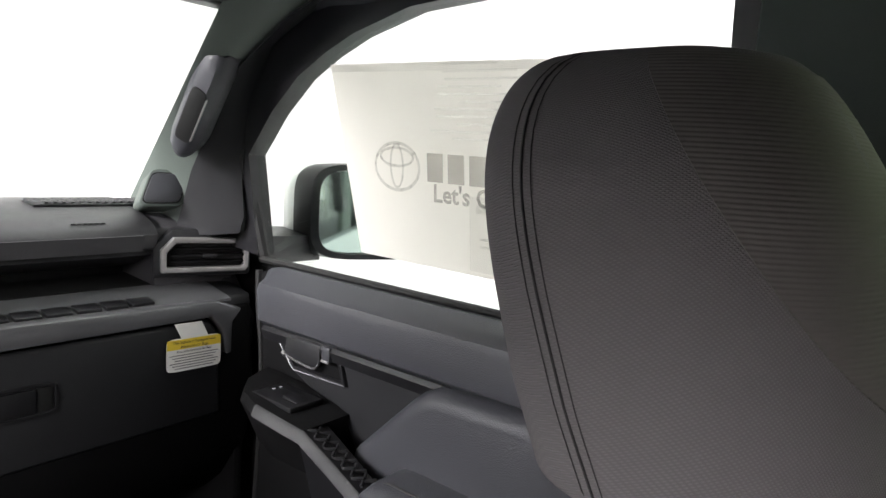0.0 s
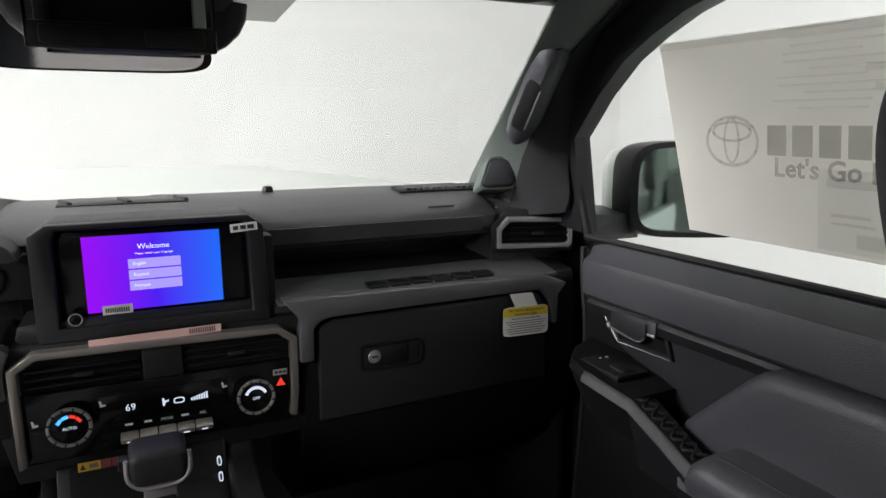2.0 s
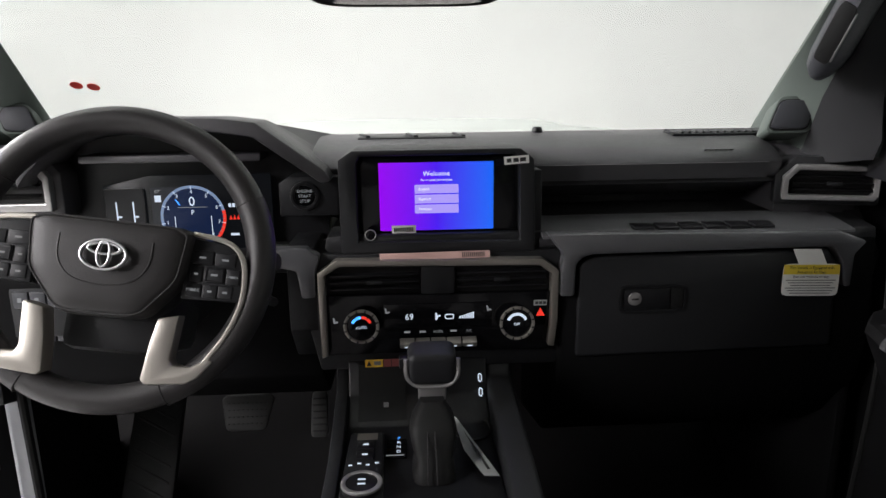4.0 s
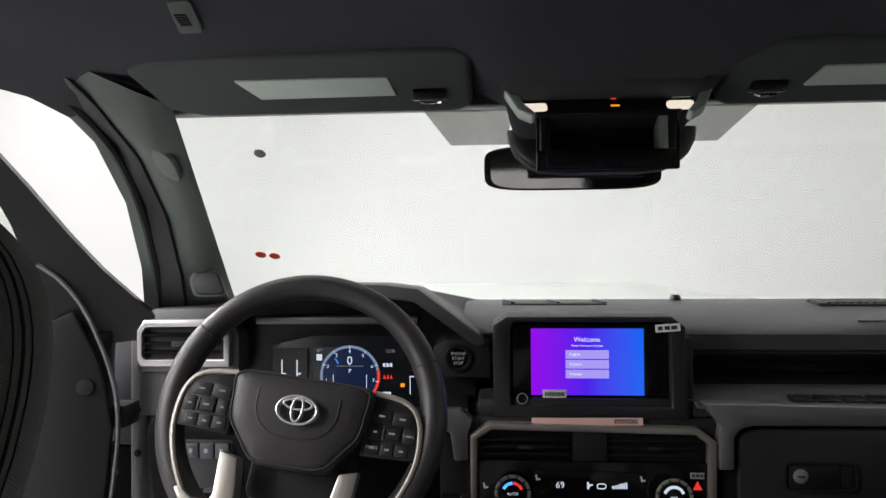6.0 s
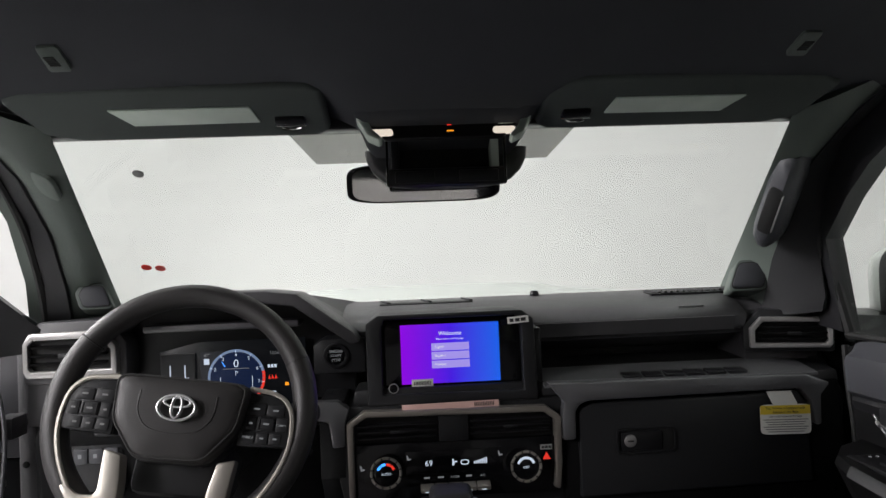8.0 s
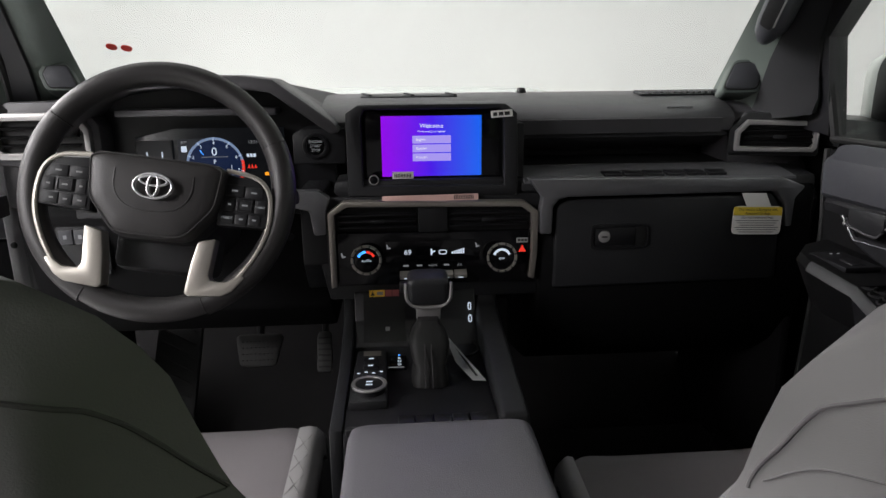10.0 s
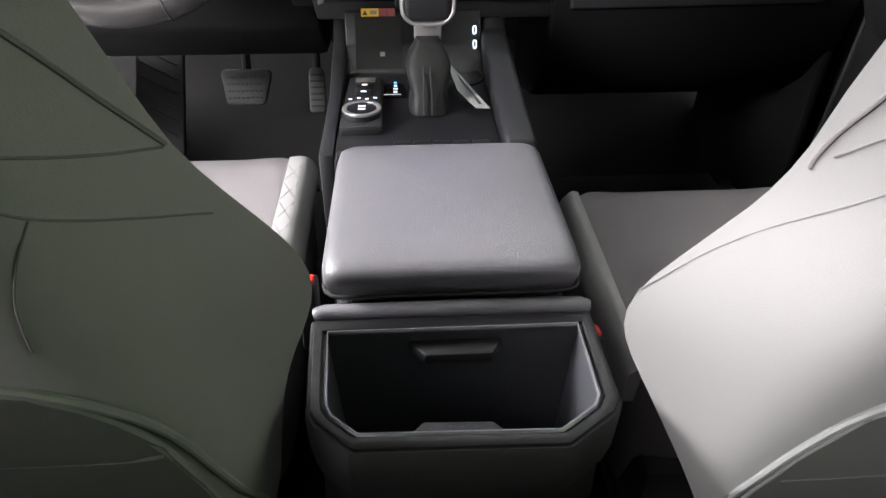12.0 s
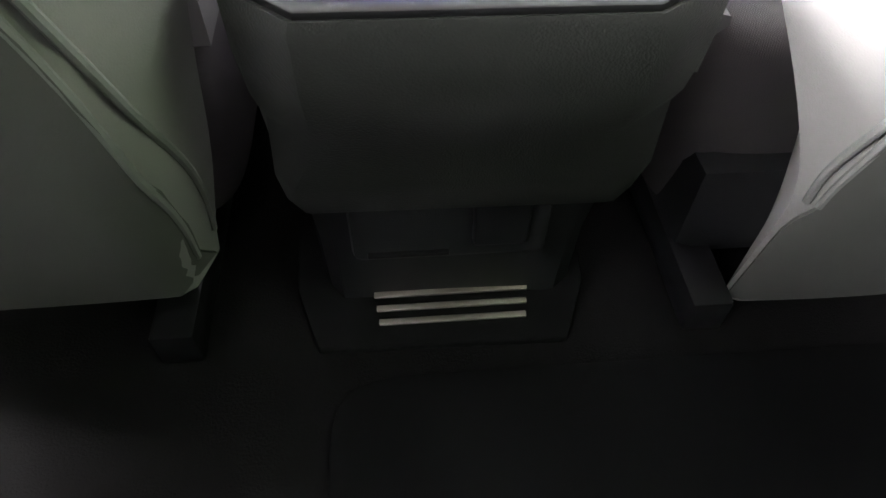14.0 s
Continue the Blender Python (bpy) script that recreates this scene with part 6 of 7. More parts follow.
    part("switch_plate", box(min(s * 0.612, s * 0.668), max(s * 0.612, s * 0.668), 0.71, 0.80, 1.142, 1.1500, 0.002), "smooth", d)
    part("window_switch", turned(box(-0.012, 0.012, -0.016, 0.016, 0, 0.006, 0.003), pose(s * 0.640, 0.735, 1.147, 6)), "smooth", d)
    for k in range(2):
        part("switch_mark", box(s * (0.640 + 0.012 * k) - 0.002, s * (0.640 + 0.012 * k) + 0.002, 0.784, 0.787, 1.1502, 1.1507, 0), "lit_dim", d)
    # dark sheet laid over the door where shade falls below the armrest
    part("shade_panel", prism([(0.862, 1.06), (0.872, 0.95), (0.90, 0.63), (0.27, 0.63), (0.27, 0.95), (0.56, 0.95), (0.58, 1.06)], "x", s * 0.676, s * 0.679, 0.001), "matte", d, "near-black lower trim sheet, shade in its colour")
    # inner handle in its bezel
    bz = [(0.835, 1.226), (0.692, 1.229), (0.671, 1.175), (0.786, 1.170), (0.808, 1.191)]
    bi = [(0.826, 1.221), (0.698, 1.224), (0.680, 1.181), (0.783, 1.177), (0.802, 1.195)]
    bezel = part("handle_bezel", hoop(bz, bi, "x", s * 0.674, s * 0.690, 0.003), "smooth", d)
    part("handle_well", prism(bi, "x", s * 0.6790, s * 0.684), "matte", bezel)
    part("bezel_edge", tube([mir((0.6745, a, b)) for a, b in ((0.820, 1.204), (0.807, 1.1905), (0.786, 1.1715), (0.674, 1.1765))], 0.0012, 8), "graphite", bezel, "thin bright lower edge")
    part("handle", prism([(0.800, 1.222), (0.722, 1.225), (0.720, 1.200), (0.730, 1.190), (0.746, 1.188), (0.800, 1.193)], "x", s * 0.668, s * 0.677, 0.003), "plastic", bezel, "black door pull lever")
    part("handle_lip", tube(smooth_path([mir((0.668, a, b)) for a, b in ((0.803, 1.194), (0.775, 1.190), (0.746, 1.187), (0.730, 1.188), (0.721, 1.198))], 2), 0.0018, 8), "pad", bezel, "satin lever edge")
    part("handle_tip", tube([mir((0.670, 0.807, 1.195)), mir((0.668, 0.799, 1.192))], 0.003, 8), "silver", bezel)
    part("lock_tab", box(min(s * 0.666, s * 0.684), max(s * 0.666, s * 0.684), 0.698, 0.716, 1.204, 1.226, 0.003), "leather", bezel, "black lock tab")
    part("tab_edge", box(min(s * 0.6645, s * 0.668), max(s * 0.6645, s * 0.668), 0.699, 0.715, 1.2035, 1.207, 0.001), "silver", bezel)
    gy, gz = (0.72, 0.80) if s > 0 else (0.885, 0.865)
    sp = part("speaker_grille", prism(oval(gy, gz, 0.10, 0.10, 36, 3), "x", s * 0.672, s * 0.69, 0.003), "rubber", d, "black patterned speaker grille")
    for k in range(9):
        for c in range(9):
            if (k - 4) ** 2 + (c - 4) ** 2 < 19:
                part("grille_boss", turned(box(-0.003, 0.003, -0.006, 0.006, -0.004, 0.004, 0.001), pose(s * 0.672, gy + 0.019 * (c - 4), gz + 0.019 * (k - 4), 30 if (k + c) % 2 else -30)), "smooth", sp)
    part("map_pocket", prism([(0.60, 0.66), (0.27, 0.66), (0.27, 0.86), (0.52, 0.86), (0.60, 0.80)], "x", s * 0.655, s * 0.69, 0.012), "plastic", d)
    part("bumper", disc(mir((0.684, 0.865, 1.13) if s > 0 else (0.684, 1.040, 1.262)), (-s, 0, 0), 0.015, 0.013, 0.005, 20, 0.001), "rubber", d)
    # outer skin and frame
    e = 1.10 if s > 0 else 1.03
    skin = [(e, 1.262), (e, 0.55), (0.20, 0.55), (0.20, 1.272), (0.93, 1.268)] if s > 0 else [(e, 1.30), (e, 0.55), (0.20, 0.55), (0.20, 1.352), (0.93, 1.318)]
    part("skin", prism(skin, "x", s * (0.778 if s > 0 else 0.738), s * (0.81 if s > 0 else 0.785), 0.01), "paint", d, "silver painted door skin")
    e0, e1 = (1.13, 1.09) if s > 0 else (1.076, 1.055)
    # passenger edge coloured near-black for the dark gap beside the dash
    part("door_edge", prism([(e0, 1.352 if s < 0 else 1.303), (0.94, 1.352 if s < 0 else 1.303), (0.905, 1.24), (0.885, 1.16), (0.89, 0.95), (0.93, 0.60), (e1, 0.60)], "x", s * (0.768 if s > 0 else 0.70), s * (0.778 if s > 0 else 0.74), 0.006), "matte" if s > 0 else "smooth", d)
    part("edge_seal", tube(smooth_path([mir((0.692, a, b)) for a, b in ((0.966, 1.467), (1.003, 1.44), (1.039, 1.388), (1.073, 1.299), (1.087, 1.231), (1.087, 1.156), (1.068, 1.009), (1.018, 0.832), (0.98, 0.66))] if s < 0 else [mir((0.70, 0.915, 1.30)), mir((0.698, 0.91, 1.24)), mir((0.698, 0.895, 1.16)), mir((0.698, 0.90, 0.95)), mir((0.70, 0.94, 0.62))], 2), 0.004 if s < 0 else 0.006, 8), "graphite" if s < 0 else "rubber", d)
    if s < 0:
        part("front_trim", prism([(0.92, 1.34), (1.02, 1.39), (1.06, 1.30), (1.080, 1.19), (1.06, 1.0), (1.01, 0.82), (0.97, 0.62), (0.88, 0.62), (0.87, 1.2)], "x", -0.70, -0.684, 0.006), "plastic", d)
    lean = lambda z: 0.724 - (z - 1.32) * 0.13
    outl = [(1.18, 1.34), (1.06, 1.46), (1.01, 1.52), (0.95, 1.60), (0.91, 1.65), (0.87, 1.685), (0.74, 1.728), (0.14, 1.735), (0.14, 1.320)]
    if s > 0:
        inl = [(0.936, 1.320), (0.938, 1.484), (0.868, 1.550), (0.80, 1.599), (0.74, 1.627), (0.68, 1.649), (0.58, 1.672), (0.212, 1.690), (0.212, 1.312)]
    else:
        inl = [(0.938, 1.320), (0.950, 1.47), (0.930, 1.53), (0.905, 1.585), (0.88, 1.62), (0.845, 1.652), (0.72, 1.695), (0.212, 1.700), (0.212, 1.312)]
    fr = bmesh.new()
    ro, ri = [], []
    for pts, keep in ((outl, ro), (inl, ri)):
        for off in (-0.012, 0.02):
            keep.append([fr.verts.new(Vector((s * (lean(z) + off), y, z))) for y, z in pts])
    for a, b in ((ro[0], ro[1]), (ro[1], ri[1]), (ri[1], ri[0]), (ri[0], ro[0])):
        for k in range(len(outl) - 1):
            fr.faces.new((a[k], a[k + 1], b[k + 1], b[k]))
    part("window_frame", fr, "smooth", d, "black window frame")
    gl = bmesh.new()
    gp = [(0.945, 1.300), (0.957, 1.47), (0.912, 1.588), (0.85, 1.658), (0.72, 1.70), (0.205, 1.706), (0.205, 1.300)]
    f1 = [gl.verts.new(Vector((s * lean(z), y, z))) for y, z in gp]
    f2 = [gl.verts.new(Vector((s * (lean(z) + 0.004), y, z))) for y, z in gp]
    gl.faces.new(f1), gl.faces.new(f2)
    for k in range(7):
        gl.faces.new((f1[k], f1[(k + 1) % 7], f2[(k + 1) % 7], f2[k]))
    pn = part("pane", gl, "glass", d, "clear side window")
    pn.visible_shadow = False
    part("belt_seal", tube([mir((0.716, y, belt(y) + 0.004)) for y in (0.93, 0.6, 0.25)], 0.006, 8), "rubber", d)
    part("sail_bar", tube([mir((lean(1.318) - 0.004, 0.928, 1.318)), mir((lean(1.49) - 0.002, 0.962, 1.49))], 0.009, 8), "rubber", d, "black divider bar")
    return d


door_panel(1, "closed black passenger door with padded trim and window")
left = door_panel(-1, "open black driver door with padded trim")
left.rotation_euler = (0, 0, radians(-70))
pillar = thing("door_jamb", "silver painted door jamb with grey hinges", "door jamb", (-0.76, 1.12, 0.8), "", "structure")
part("post", prism([(-0.760, 1.135), (-0.750, 1.114), (-0.716, 1.114), (-0.716, 1.28), (-0.79, 1.28)], "z", 0.55, 1.00, 0.008), "jamb", pillar)
# upper jamb pieces coloured dark to stand for the dimmer light there
part("dark_post_top", prism([(-0.758, 1.137), (-0.750, 1.116), (-0.718, 1.116), (-0.718, 1.28), (-0.788, 1.28)], "z", 1.002, 1.36, 0.008), "plastic", pillar)
part("upper_post", prism([(-0.800, 1.148), (-0.792, 1.114), (-0.752, 1.106), (-0.752, 1.150)], "z", 1.02, 1.36, 0.006), "pad", pillar)
for z in (1.12, 1.20):
    part("rivet", disc((-0.775, 1.1085, z), (0, -1, 0), 0.007, 0.006, 0.003, 16, 0.001), "rubber", pillar)
# added black block standing in for the dark gap between door and fender
part("gap_filler", box(-1.02, -0.758, 1.152, 1.20, 0.30, 1.12, 0.006), "matte", pillar)
part("upper_jamb", box(-1.02, -0.758, 1.149, 1.198, 1.122, 1.355, 0.006), "pad", pillar)
part("kick_trim", box(-0.735, -0.715, 1.13, 1.45, 0.56, 1.0, 0.008), "matte", pillar)
for z in (0.83, 1.20):
    h = part("hinge", box(-0.80, -0.765, 1.05, 1.10, z - 0.02, z + 0.02, 0.004), "pad", pillar, "grey steel hinge")
    for k in range(3):
        part("bolt", disc((-0.785, 1.05, z - 0.05 - 0.022 * k), (0, -1, 0), 0.009, 0.009, 0.006, 12, 0.001), "silver", h)
part("kick_trim", box(0.715, 0.735, 1.0, 1.45, 0.56, 1.2, 0.008), "matte", pillar)

# ---- window sticker ----
note = thing("window_sticker", "large pale paper sticker taped inside the side window", "window sticker", (0.69, 0.55, 1.5))
sx = lambda z: 0.724 - (z - 1.32) * 0.13 - 0.004


def on_pane(pts, off, mat, name, label=""):
    g = bmesh.new()
    a = [g.verts.new(Vector((sx(z) - off, y, z))) for y, z in pts]
    b = [g.verts.new(Vector((sx(z) - off - 0.0004, y, z))) for y, z in pts]
    n = len(pts)
    g.faces.new(a), g.faces.new(b)
    for k in range(n):
        g.faces.new((a[k], a[(k + 1) % n], b[(k + 1) % n], b[k]))
    return part(name, g, mat, note, label)


on_pane([(0.737, 1.6135), (0.694, 1.359), (0.33, 1.357), (0.36, 1.605)], 0.0, "sheet", "sheet", "thin backlit paper")
on_pane([(0.7375, 1.6150), (0.7345, 1.6035), (0.360, 1.595), (0.36, 1.6065)], 0.0006, "faint_sheet", "tape", "strip of tape")
u = lambda y, z: (y, z - 0.012 * (0.62 - y))
for o_, i_ in ((oval(0, 0, 0.040, 0.031, 36), oval(0, 0, 0.036, 0.027, 36)), (oval(0, 0.001, 0.0125, 0.028, 28), oval(0, 0.001, 0.0090, 0.025, 28)), (oval(0, 0.012, 0.030, 0.013, 28), oval(0, 0.012, 0.026, 0.0095, 28))):
    g = bmesh.new()
    ring = [[g.verts.new(Vector((sx(1.483 + b) - 0.0009, 0.618 - a * 1.02, 1.483 + b * 1.04 - 0.012 * a))) for a, b in pts] for pts in (o_, i_)]
    for k in range(len(o_)):
        n = len(o_)
        g.faces.new((ring[0][k], ring[0][(k + 1) % n], ring[1][(k + 1) % n], ring[1][k]))
    bmesh.ops.solidify(g, geom=list(g.faces), thickness=0.0003)
    part("printed_oval", g, "ink_sheet", note)
# brand word as plain upright blocks
for k in range(6):
    y = 0.553 - 0.033 * k
    on_pane([u(y + 0.0125, 1.468), u(y - 0.0125, 1.468), u(y - 0.0125, 1.503), u(y + 0.0125, 1.503)], 0.0009, "ink_sheet", "printed_block")
RT = Matrix(((0, 0, -1, 0), (-1, 0, 0, 0), (0, 1, 0, 0), (0, 0, 0, 1)))
lettering("Let's Go Places", 0.031, Matrix(((1, 0, -0.13, 0.13 * 1.450), (0, 1, 0, 0), (0, 0, 1, 0), (0, 0, 0, 1))) @ Matrix.Translation((sx(1.450) - 0.0012, 0.557, 1.4525)) @ pose(0, 0, 0, 0.7) @ RT, "ink_sheet", note, "printed_word", 0.0001, "LEFT", 0.0007)
for k in range(11):
    w = 0.08 + 0.06 * ((k * 7) % 5) / 5
    y = 0.50 - 0.014 * (k % 3)
    on_pane([u(y + w / 2, 1.606 - 0.0085 * k), u(y - w / 2, 1.606 - 0.0085 * k), u(y - w / 2, 1.6085 - 0.0085 * k), u(y + w / 2, 1.6085 - 0.0085 * k)], 0.0008, "faint_sheet", "print_bar")
for y0, y1, z0, z1 in ((0.50, 0.42, 1.365, 1.456), (0.490, 0.43, 1.436, 1.446), (0.485, 0.44, 1.404, 1.408), (0.485, 0.435, 1.395, 1.398), (0.455, 0.425, 1.372, 1.388), (0.45, 0.39, 1.558, 1.566), (0.44, 0.40, 1.540, 1.546)):
    on_pane([u(y0, z0), u(y1, z0), u(y1, z1), u(y0, z1)], 0.0010 if z1 - z0 < 0.03 else 0.0007, "faint_sheet", "print_bar")

# ---- outside mirror ----
om = thing("door_mirror", "black and pale green door mirror outside the window", "mirror", (0.82, 1.05, 1.33))
face = lambda f, y, tilt, pts: [(0.99 + x * f, y - tilt * (x * f + 0.110), 1.382 + z * f) for x, z in pts]
rim_line = oval(0, 0, 0.112, 0.092, 40, 4.5)
part("shell", loft([face(f, y, k, rim_line) for f, y, k in ((0.25, 1.150, 0.05), (0.62, 1.140, 0.12), (0.88, 1.115, 0.25), (1.0, 1.075, 0.40), (1.0, 1.040, 0.53))]), "bonnet", om, "pale painted shell", 60)
part("rim", loft([face(f, y, 0.53, rim_line) for f, y in ((1.01, 1.060), (1.03, 1.035), (1.01, 1.006), (0.90, 1.004), (0.87, 1.018), (0.87, 1.022))]), "smooth", om, "thick black mirror rim", 50)
part("glass", loft([face(0.885, y, 0.53, rim_line) for y in (1.0215, 1.0165)]), "green_mirror", om, "mirror glass showing the truck's side")
part("foot", loft([[(0.76, 1.09, 1.295), (0.76, 0.975, 1.295), (0.76, 0.975, 1.345), (0.76, 1.10, 1.350)], [(0.92, 1.10, 1.285), (0.92, 1.03, 1.283), (0.92, 1.03, 1.330), (0.92, 1.11, 1.340)]]), "smooth", om, "black mirror foot")

# ---- windscreen stickers ----
def dot(x, y, r, mat, label):
    g = disc((x, y, glass_z(y) - 0.004), (0, -0.541, -0.841), r, r, 0.0008, 24)
    solo("round_sticker", g, mat, label, "sticker", "windscreen stickers")


dot(-0.534, 1.083, 0.0095, "red", "small red round sticker on the windscreen")
dot(-0.510, 1.087, 0.0095, "red", "small red round sticker on the windscreen")
dot(-0.456, 0.861, 0.0085, "grey_ink", "small grey round sticker on the windscreen")
for s in (-1, 1):
    pts = [(s * 0.10, 0.80), (s * 0.213, 0.80), (s * 0.181, 0.855), (s * 0.10, 0.855)]
    g = prism(pts, "z", lambda p: glass_z(p[1]) - 0.003, lambda p: glass_z(p[1]) - 0.002)
    band = solo("dotted_band", g, "dots", "grey dotted sun band on the windscreen", "sun band", "dotted bands", "structure")
    band.visible_shadow = False

# ---- overhead ----
def visor(s):
    v = thing("sun_visor", "black sun visor folded up with a vanity cover", "sun visor", (s * 0.35, 0.73, 1.69), "sun visors")
    V = pose(0, 0.728, 1.688, -15.5)
    out = [(0.148, -0.060), (0.165, -0.070), (0.52, -0.070), (0.555, -0.045), (0.545, 0.045), (0.50, 0.066), (0.165, 0.066), (0.148, 0.050)]
    out = out if s > 0 else flip(out)
    part("flap", turned(prism(out, "z", -0.010, 0.010, 0.008, 3), V), "visor", v)
    van = [(0.241, 0.016), (0.247, -0.025), (0.430, -0.025), (0.411, 0.018)]
    van = van if s > 0 else flip(van)
    part("vanity_cover", turned(prism(van, "z", -0.0125, -0.009, 0.001), V), "vanity", v, "pale grey vanity cover")
    part("pivot_clip", turned(box(s * 0.200 - 0.021, s * 0.200 + 0.021, 0.004, 0.026, -0.017, -0.008, 0.004), V), "smooth", v)
    part("clip_plate", turned(box(s * 0.200 - 0.0215, s * 0.200 + 0.0215, 0.016, 0.020, -0.0180, -0.0130, 0.0015), V), "chrome", v)
    part("clip_hook", tube([V @ Vector((s * 0.200 + a, 0.026 + 0.005 * (1 - (a / 0.014) ** 2), -0.016)) for a in (-0.014, -0.007, 0, 0.007, 0.014)], 0.0022, 8), "chrome", v)
    return v


visor(-1)
visor(1)
for s in (-1, 1):
    gr = thing("roof_microphone", "dark slotted microphone grille in the headliner", "microphone", (s * 0.43, 0.54, 1.70), "headliner grilles")
    z = roof_z(s * 0.43, 0.545)
    Q = pose(s * 0.4175, 0.550, z - 0.001, -6)
    plate = [(-s * x, y) for x, y in ((-0.0035, -0.031), (0.0195, -0.032), (0.0045, 0.031), (-0.0205, 0.032))]
    part("cover", turned(prism([(p.x, p.y) for p in corners(plate, 0.14, 4)], "z", -0.003, 0.003, 0.0012), Q), "pillar", gr)
    for k in range(5):
        part("slot", turned(box(-0.0055, 0.0055, -0.0011, 0.0011, -0.0046, -0.0028, 0), Q @ pose(s * (0.0015 + 0.0012 * k) * 0.6, -0.008 + 0.0048 * k, 0)), "black_ink", gr)

oh = thing("overhead_console", "black overhead console with map lights and a dropped glasses bin", "overhead console", (0.012, 0.74, 1.65))
OX = 0.014
shell = []
for y, w, low, top_ in ((0.705, 0.112, 1.6755, 1.70), (0.72, 0.121, 1.666, 1.70), (0.745, 0.119, 1.654, 1.69), (0.775, 0.113, 1.642, 1.685), (0.805, 0.108, 1.630, 1.675), (0.835, 0.098, 1.612, 1.65)):
    shell.append([(OX - w - 0.012, y, top_), (OX - w - 0.006, y, low + 0.016), (OX - w + 0.006, y, low + 0.003), (OX - w + 0.022, y, low), (OX + w - 0.022, y, low), (OX + w - 0.006, y, low + 0.003), (OX + w + 0.006, y, low + 0.016), (OX + w + 0.012, y, top_)])
part("housing", loft(shell), "headliner", oh, "dark overhead console housing", 60)
TR = pose(0.010, 0.736, 1.662, -32)
part("panel", turned(prism([(-0.108, 0.020), (-0.100, 0.026), (0.106, 0.026), (0.114, 0.020), (0.104, -0.004), (0.082, -0.026), (-0.080, -0.026), (-0.100, -0.004)], "y", -0.002, 0.006, 0.002), TR), "smooth", oh)
part("brow", turned(tube(smooth_path([(-0.114, -0.004, 0.006), (-0.111, -0.006, 0.022), (-0.100, -0.007, 0.029), (0.106, -0.007, 0.029), (0.117, -0.006, 0.022), (0.120, -0.004, 0.006)], 2), 0.0035, 8), TR), "plastic", oh)
for s in (-1, 1):
    e = 0.006 if s > 0 else 0.0
    # pale strips painted for the lit sides of the housing
    part("side_trim", turned(prism([(s * x + e, z) for x, z in ((0.106, 0.024), (0.117, 0.020), (0.120, 0.008), (0.104, -0.026), (0.088, -0.036), (0.083, -0.031), (0.097, -0.014), (0.105, 0.006))], "y", -0.010, 0.006, 0.003), TR), "vanity", oh, "tray edge with its light in a pale colour")
    part("map_light", turned(box(s * 0.085 - 0.016, s * 0.085 + 0.016, -0.006, 0.002, -0.022, -0.010, 0.004), TR), "lamp_lens", oh, "lit map light")
    part("switch_plate", turned(box(s * 0.088 - 0.012, s * 0.088 + 0.012, -0.0045, 0.001, -0.004, 0.010, 0.002), TR), "vanity" if s > 0 else "plastic", oh)
for x in (-0.030, 0.008, 0.044):
    part("push_key", turned(box(x - 0.012, x + 0.012, -0.005, -0.001, 0.010, 0.019, 0.001), TR), "plastic", oh)
    part("key_mark", turned(box(x - 0.004, x + 0.004, -0.0055, -0.005, 0.0138, 0.0152, 0), TR), "grey_ink", oh)
part("red_mark", turned(box(0.006, 0.012, -0.0035, -0.002, -0.0045, -0.0033, 0), TR), "lit_red", oh)
part("orange_mark", turned(box(0.005, 0.015, -0.0035, -0.002, -0.0160, -0.0147, 0), TR), "lit_orange", oh)
bin_ = part("glasses_bin", box(OX - 0.085, OX + 0.085, 0.742, 0.748, 1.577, 1.602, 0.004), "smooth", oh, "dropped black glasses bin")
part("bin_floor", prism([(0.745, 1.579), (0.80, 1.605), (0.80, 1.61), (0.745, 1.583)], "x", OX - 0.080, OX + 0.080), "smooth", bin_)
part("bin_back", box(OX - 0.080, OX + 0.080, 0.79, 0.796, 1.60, 1.652, 0.002), "rubber", bin_)
for s in (-1, 1):
    part("bin_arm", box(OX + s * 0.083 - 0.0015, OX + s * 0.083 + 0.0015, 0.742, 0.756, 1.578, 1.646, 0.0005), "piano", bin_)
    part("bin_wall", box(OX + s * 0.072 - 0.006, OX + s * 0.072 + 0.006, 0.765, 0.80, 1.603, 1.650, 0.002), "vanity" if s > 0 else "plastic", bin_)
    part("bin_pad", box(OX + s * 0.045 - 0.028, OX + s * 0.045 + 0.028, 0.739, 0.743, 1.581, 1.598, 0.003), "smooth", bin_)
part("camera_cover", loft([[(OX + 0.006 + x * w, 0.825 + y * 0.020, z) for x, y in oval(0, 0, 1, 1, 28, 3)] for z, w in ((1.642, 0.124), (1.625, 0.122), (1.608, 0.113), (1.594, 0.098), (1.586, 0.082), (1.583, 0.05))]), "smooth", oh, "", 60)

rm = thing("rear_view_mirror", "frameless black rear-view mirror on its stalk", "mirror", (-0.02, 0.88, 1.60))
RM = pose(-0.016, 0.842, 1.594, 4.3, 0, 0)
mo = oval(0, 0, 0.119, 0.030, 44, 5)
part("case", turned(loft([[(x * f, y, z * f) for x, z in mo] for f, y in ((0.6, 0.035), (0.9, 0.026), (1.0, 0.008), (1.0, -0.002))]), RM), "smooth", rm, "", 50)
part("glass", turned(loft([[(x * f, y, z * f) for x, z in mo] for f, y in ((0.93, -0.001), (0.925, -0.0045))]), RM), "mirror", rm, "mirror glass")
part("stalk", tube([(-0.01, 0.86, 1.60), (0.0, 0.875, 1.61)], 0.012), "smooth", rm)

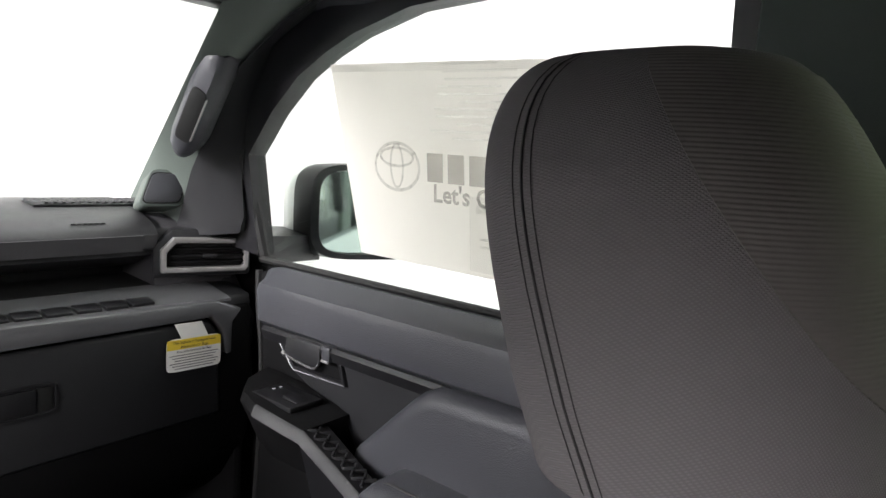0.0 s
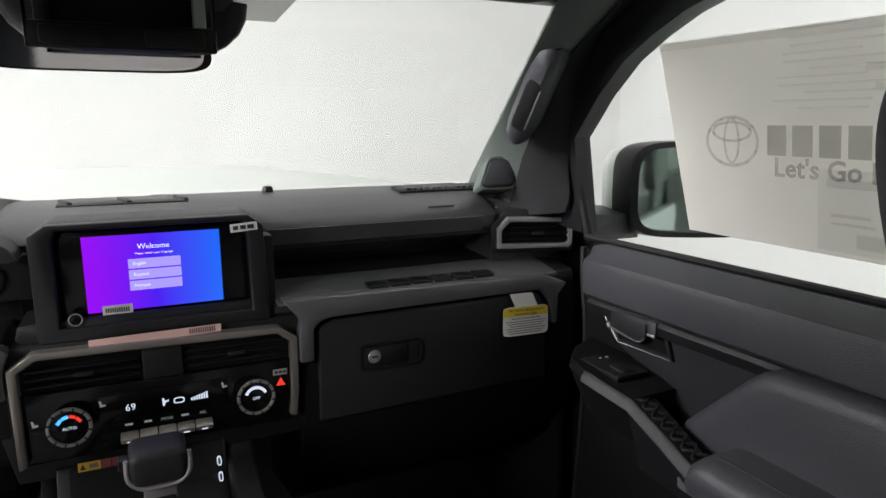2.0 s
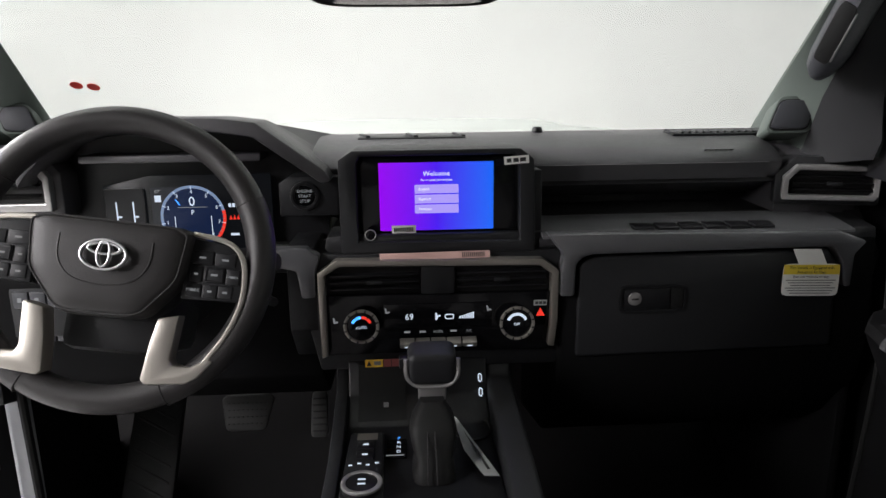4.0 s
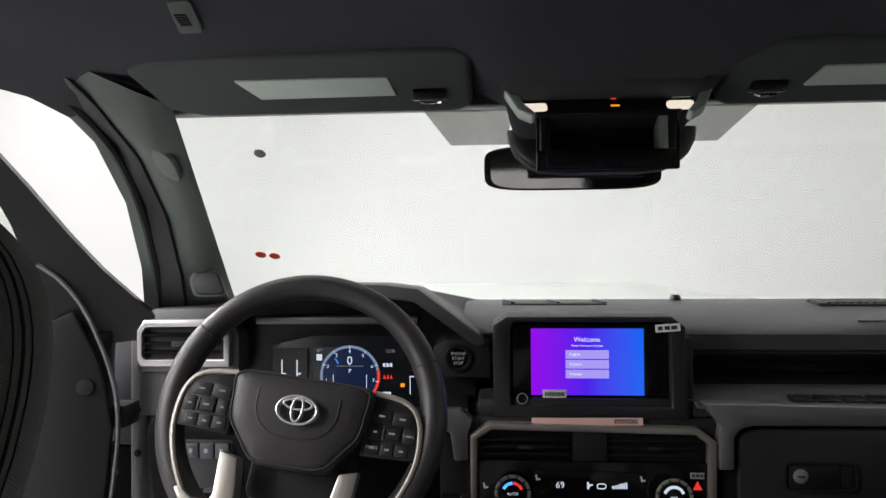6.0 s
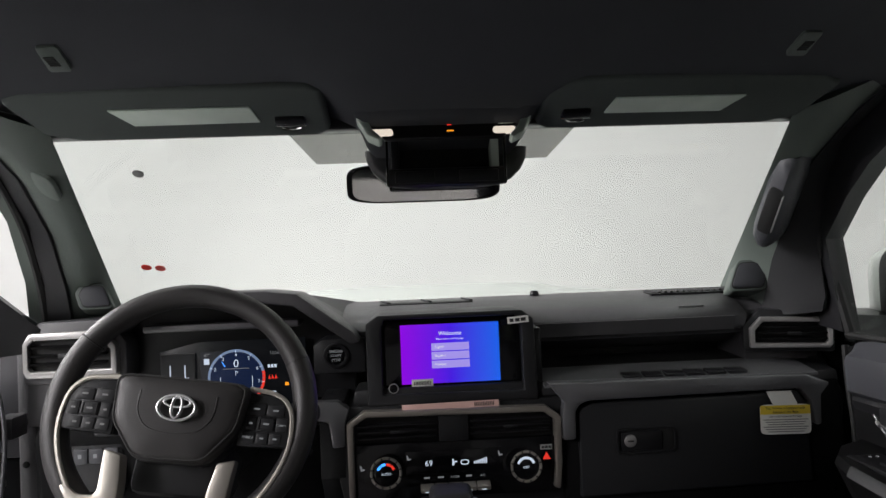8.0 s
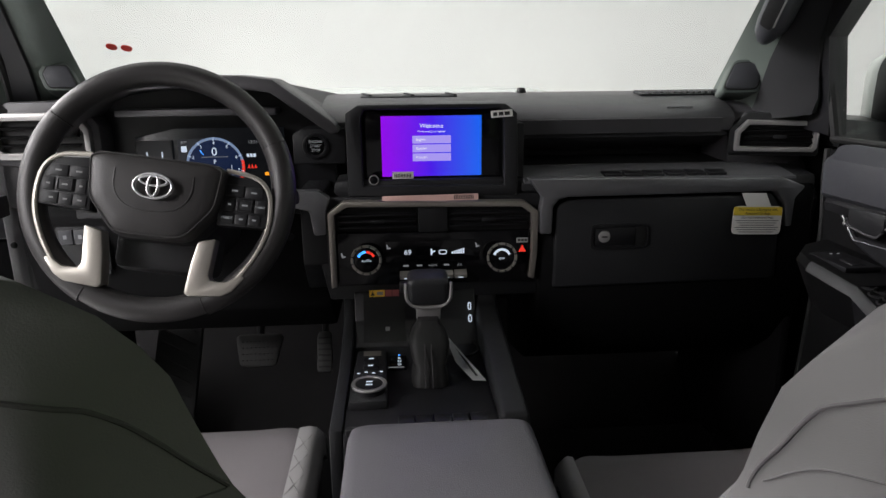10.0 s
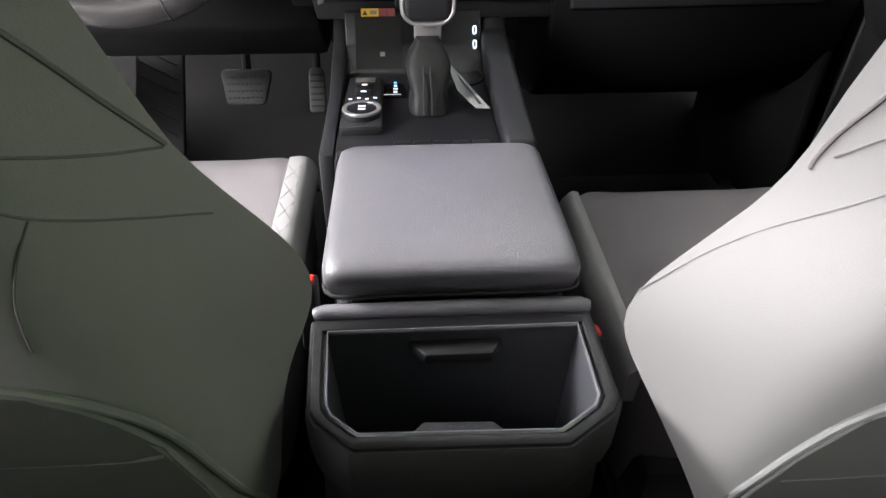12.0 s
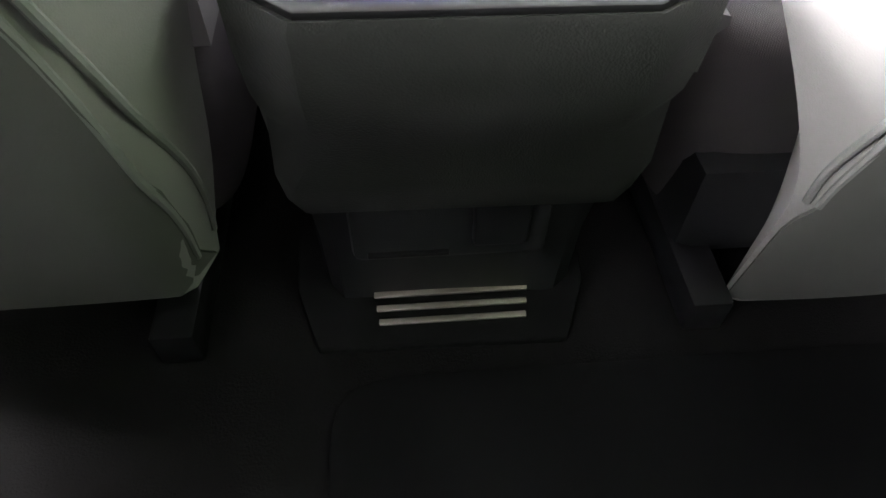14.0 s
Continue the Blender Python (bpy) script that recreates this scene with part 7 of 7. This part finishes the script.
# ---- pillar fittings ----
gh = thing("grab_handle", "grey pillar grab handle by the windscreen", "grab handle", (0.585, 0.91, 1.57))
along = Vector((0.016, 0.120, -0.122)).normalized()
facing = Vector((-0.80, -0.55, -0.25))
facing = (facing - along * facing.dot(along)).normalized()
GH = Matrix.Translation((0.599, 0.928, 1.551)) @ Matrix((along, facing.cross(along), facing)).transposed().to_4x4()
part("grip", turned(loft([[(x, y * w, h) for x, y, h in ((l, -0.022, -0.03), (l, -0.024, 0.004 * w), (l, -0.012, 0.016 * w), (l, 0.010, 0.018 * w), (l, 0.022, 0.006 * w), (l, 0.022, -0.03))] for l, w in ((-0.10, 0.55), (-0.088, 0.9), (-0.06, 1.0), (0.0, 1.0), (0.06, 1.0), (0.085, 0.85), (0.10, 0.45))]), GH), "leather", gh, "", 50)
part("finger_slot", turned(prism(oval(0.010, 0.0, 0.050, 0.0125, 28, 6), "z", 0.004, 0.0192, 0.002), GH), "rubber", gh, "dark finger slot")
part("bright_edge", turned(box(-0.030, 0.052, 0.0125, 0.0145, 0.0150, 0.0195, 0.0008), GH), "silver", gh)
for s in (-1, 1):
    tw = thing("tweeter_cover", "dark triangular tweeter cover at the pillar foot", "speaker", (s * 0.634, 1.095, 1.40), "tweeters")
    TQ = Matrix.Translation((0.618, 1.066, 1.421) if s > 0 else (-0.628, 1.078, 1.432)) @ pose(0, 0, 0, -14, 0, -s * 16) @ Matrix.Scale(1.0 if s > 0 else 0.8, 4)
    o = [(-0.034, -0.020), (-0.017, 0.024), (0.021, 0.024), (0.032, 0.006), (0.022, -0.025), (-0.028, -0.026)]
    o = [(p.x, p.y) for p in corners(o if s > 0 else flip(o)[::-1], 0.22, 4)]
    part("frame", turned(prism([(x * 1.22 + s * 0.002, z * 1.25 + 0.001) for x, z in o], "y", -0.001, 0.07, 0.003), TQ), "pillar", tw)
    part("shadow_gap", turned(prism([(x * 1.04, z * 1.05) for x, z in o], "y", -0.002, 0.002), TQ), "rubber", tw)
    part("grille", turned(prism([(x * 0.97, z * 0.96) for x, z in o], "y", -0.005, 0.0, 0.003), TQ), "leather", tw)
cap = thing("pillar_cap", "oval cover on the driver pillar", "cover", (-0.60, 0.90, 1.6))
way = Vector((-0.011, 0.057, -0.030)).normalized()
out_ = Vector((-0.402, -0.487, -0.775))
out_ = (out_ - way * out_.dot(way)).normalized()
part("cover", turned(prism(oval(0, 0, 0.020, 0.033, 28, 3), "z", -0.004, 0.0035, 0.0015), Matrix.Translation((-0.598, 0.869, 1.612)) @ Matrix((way.cross(out_), way, out_)).transposed().to_4x4()), "pillar", cap)
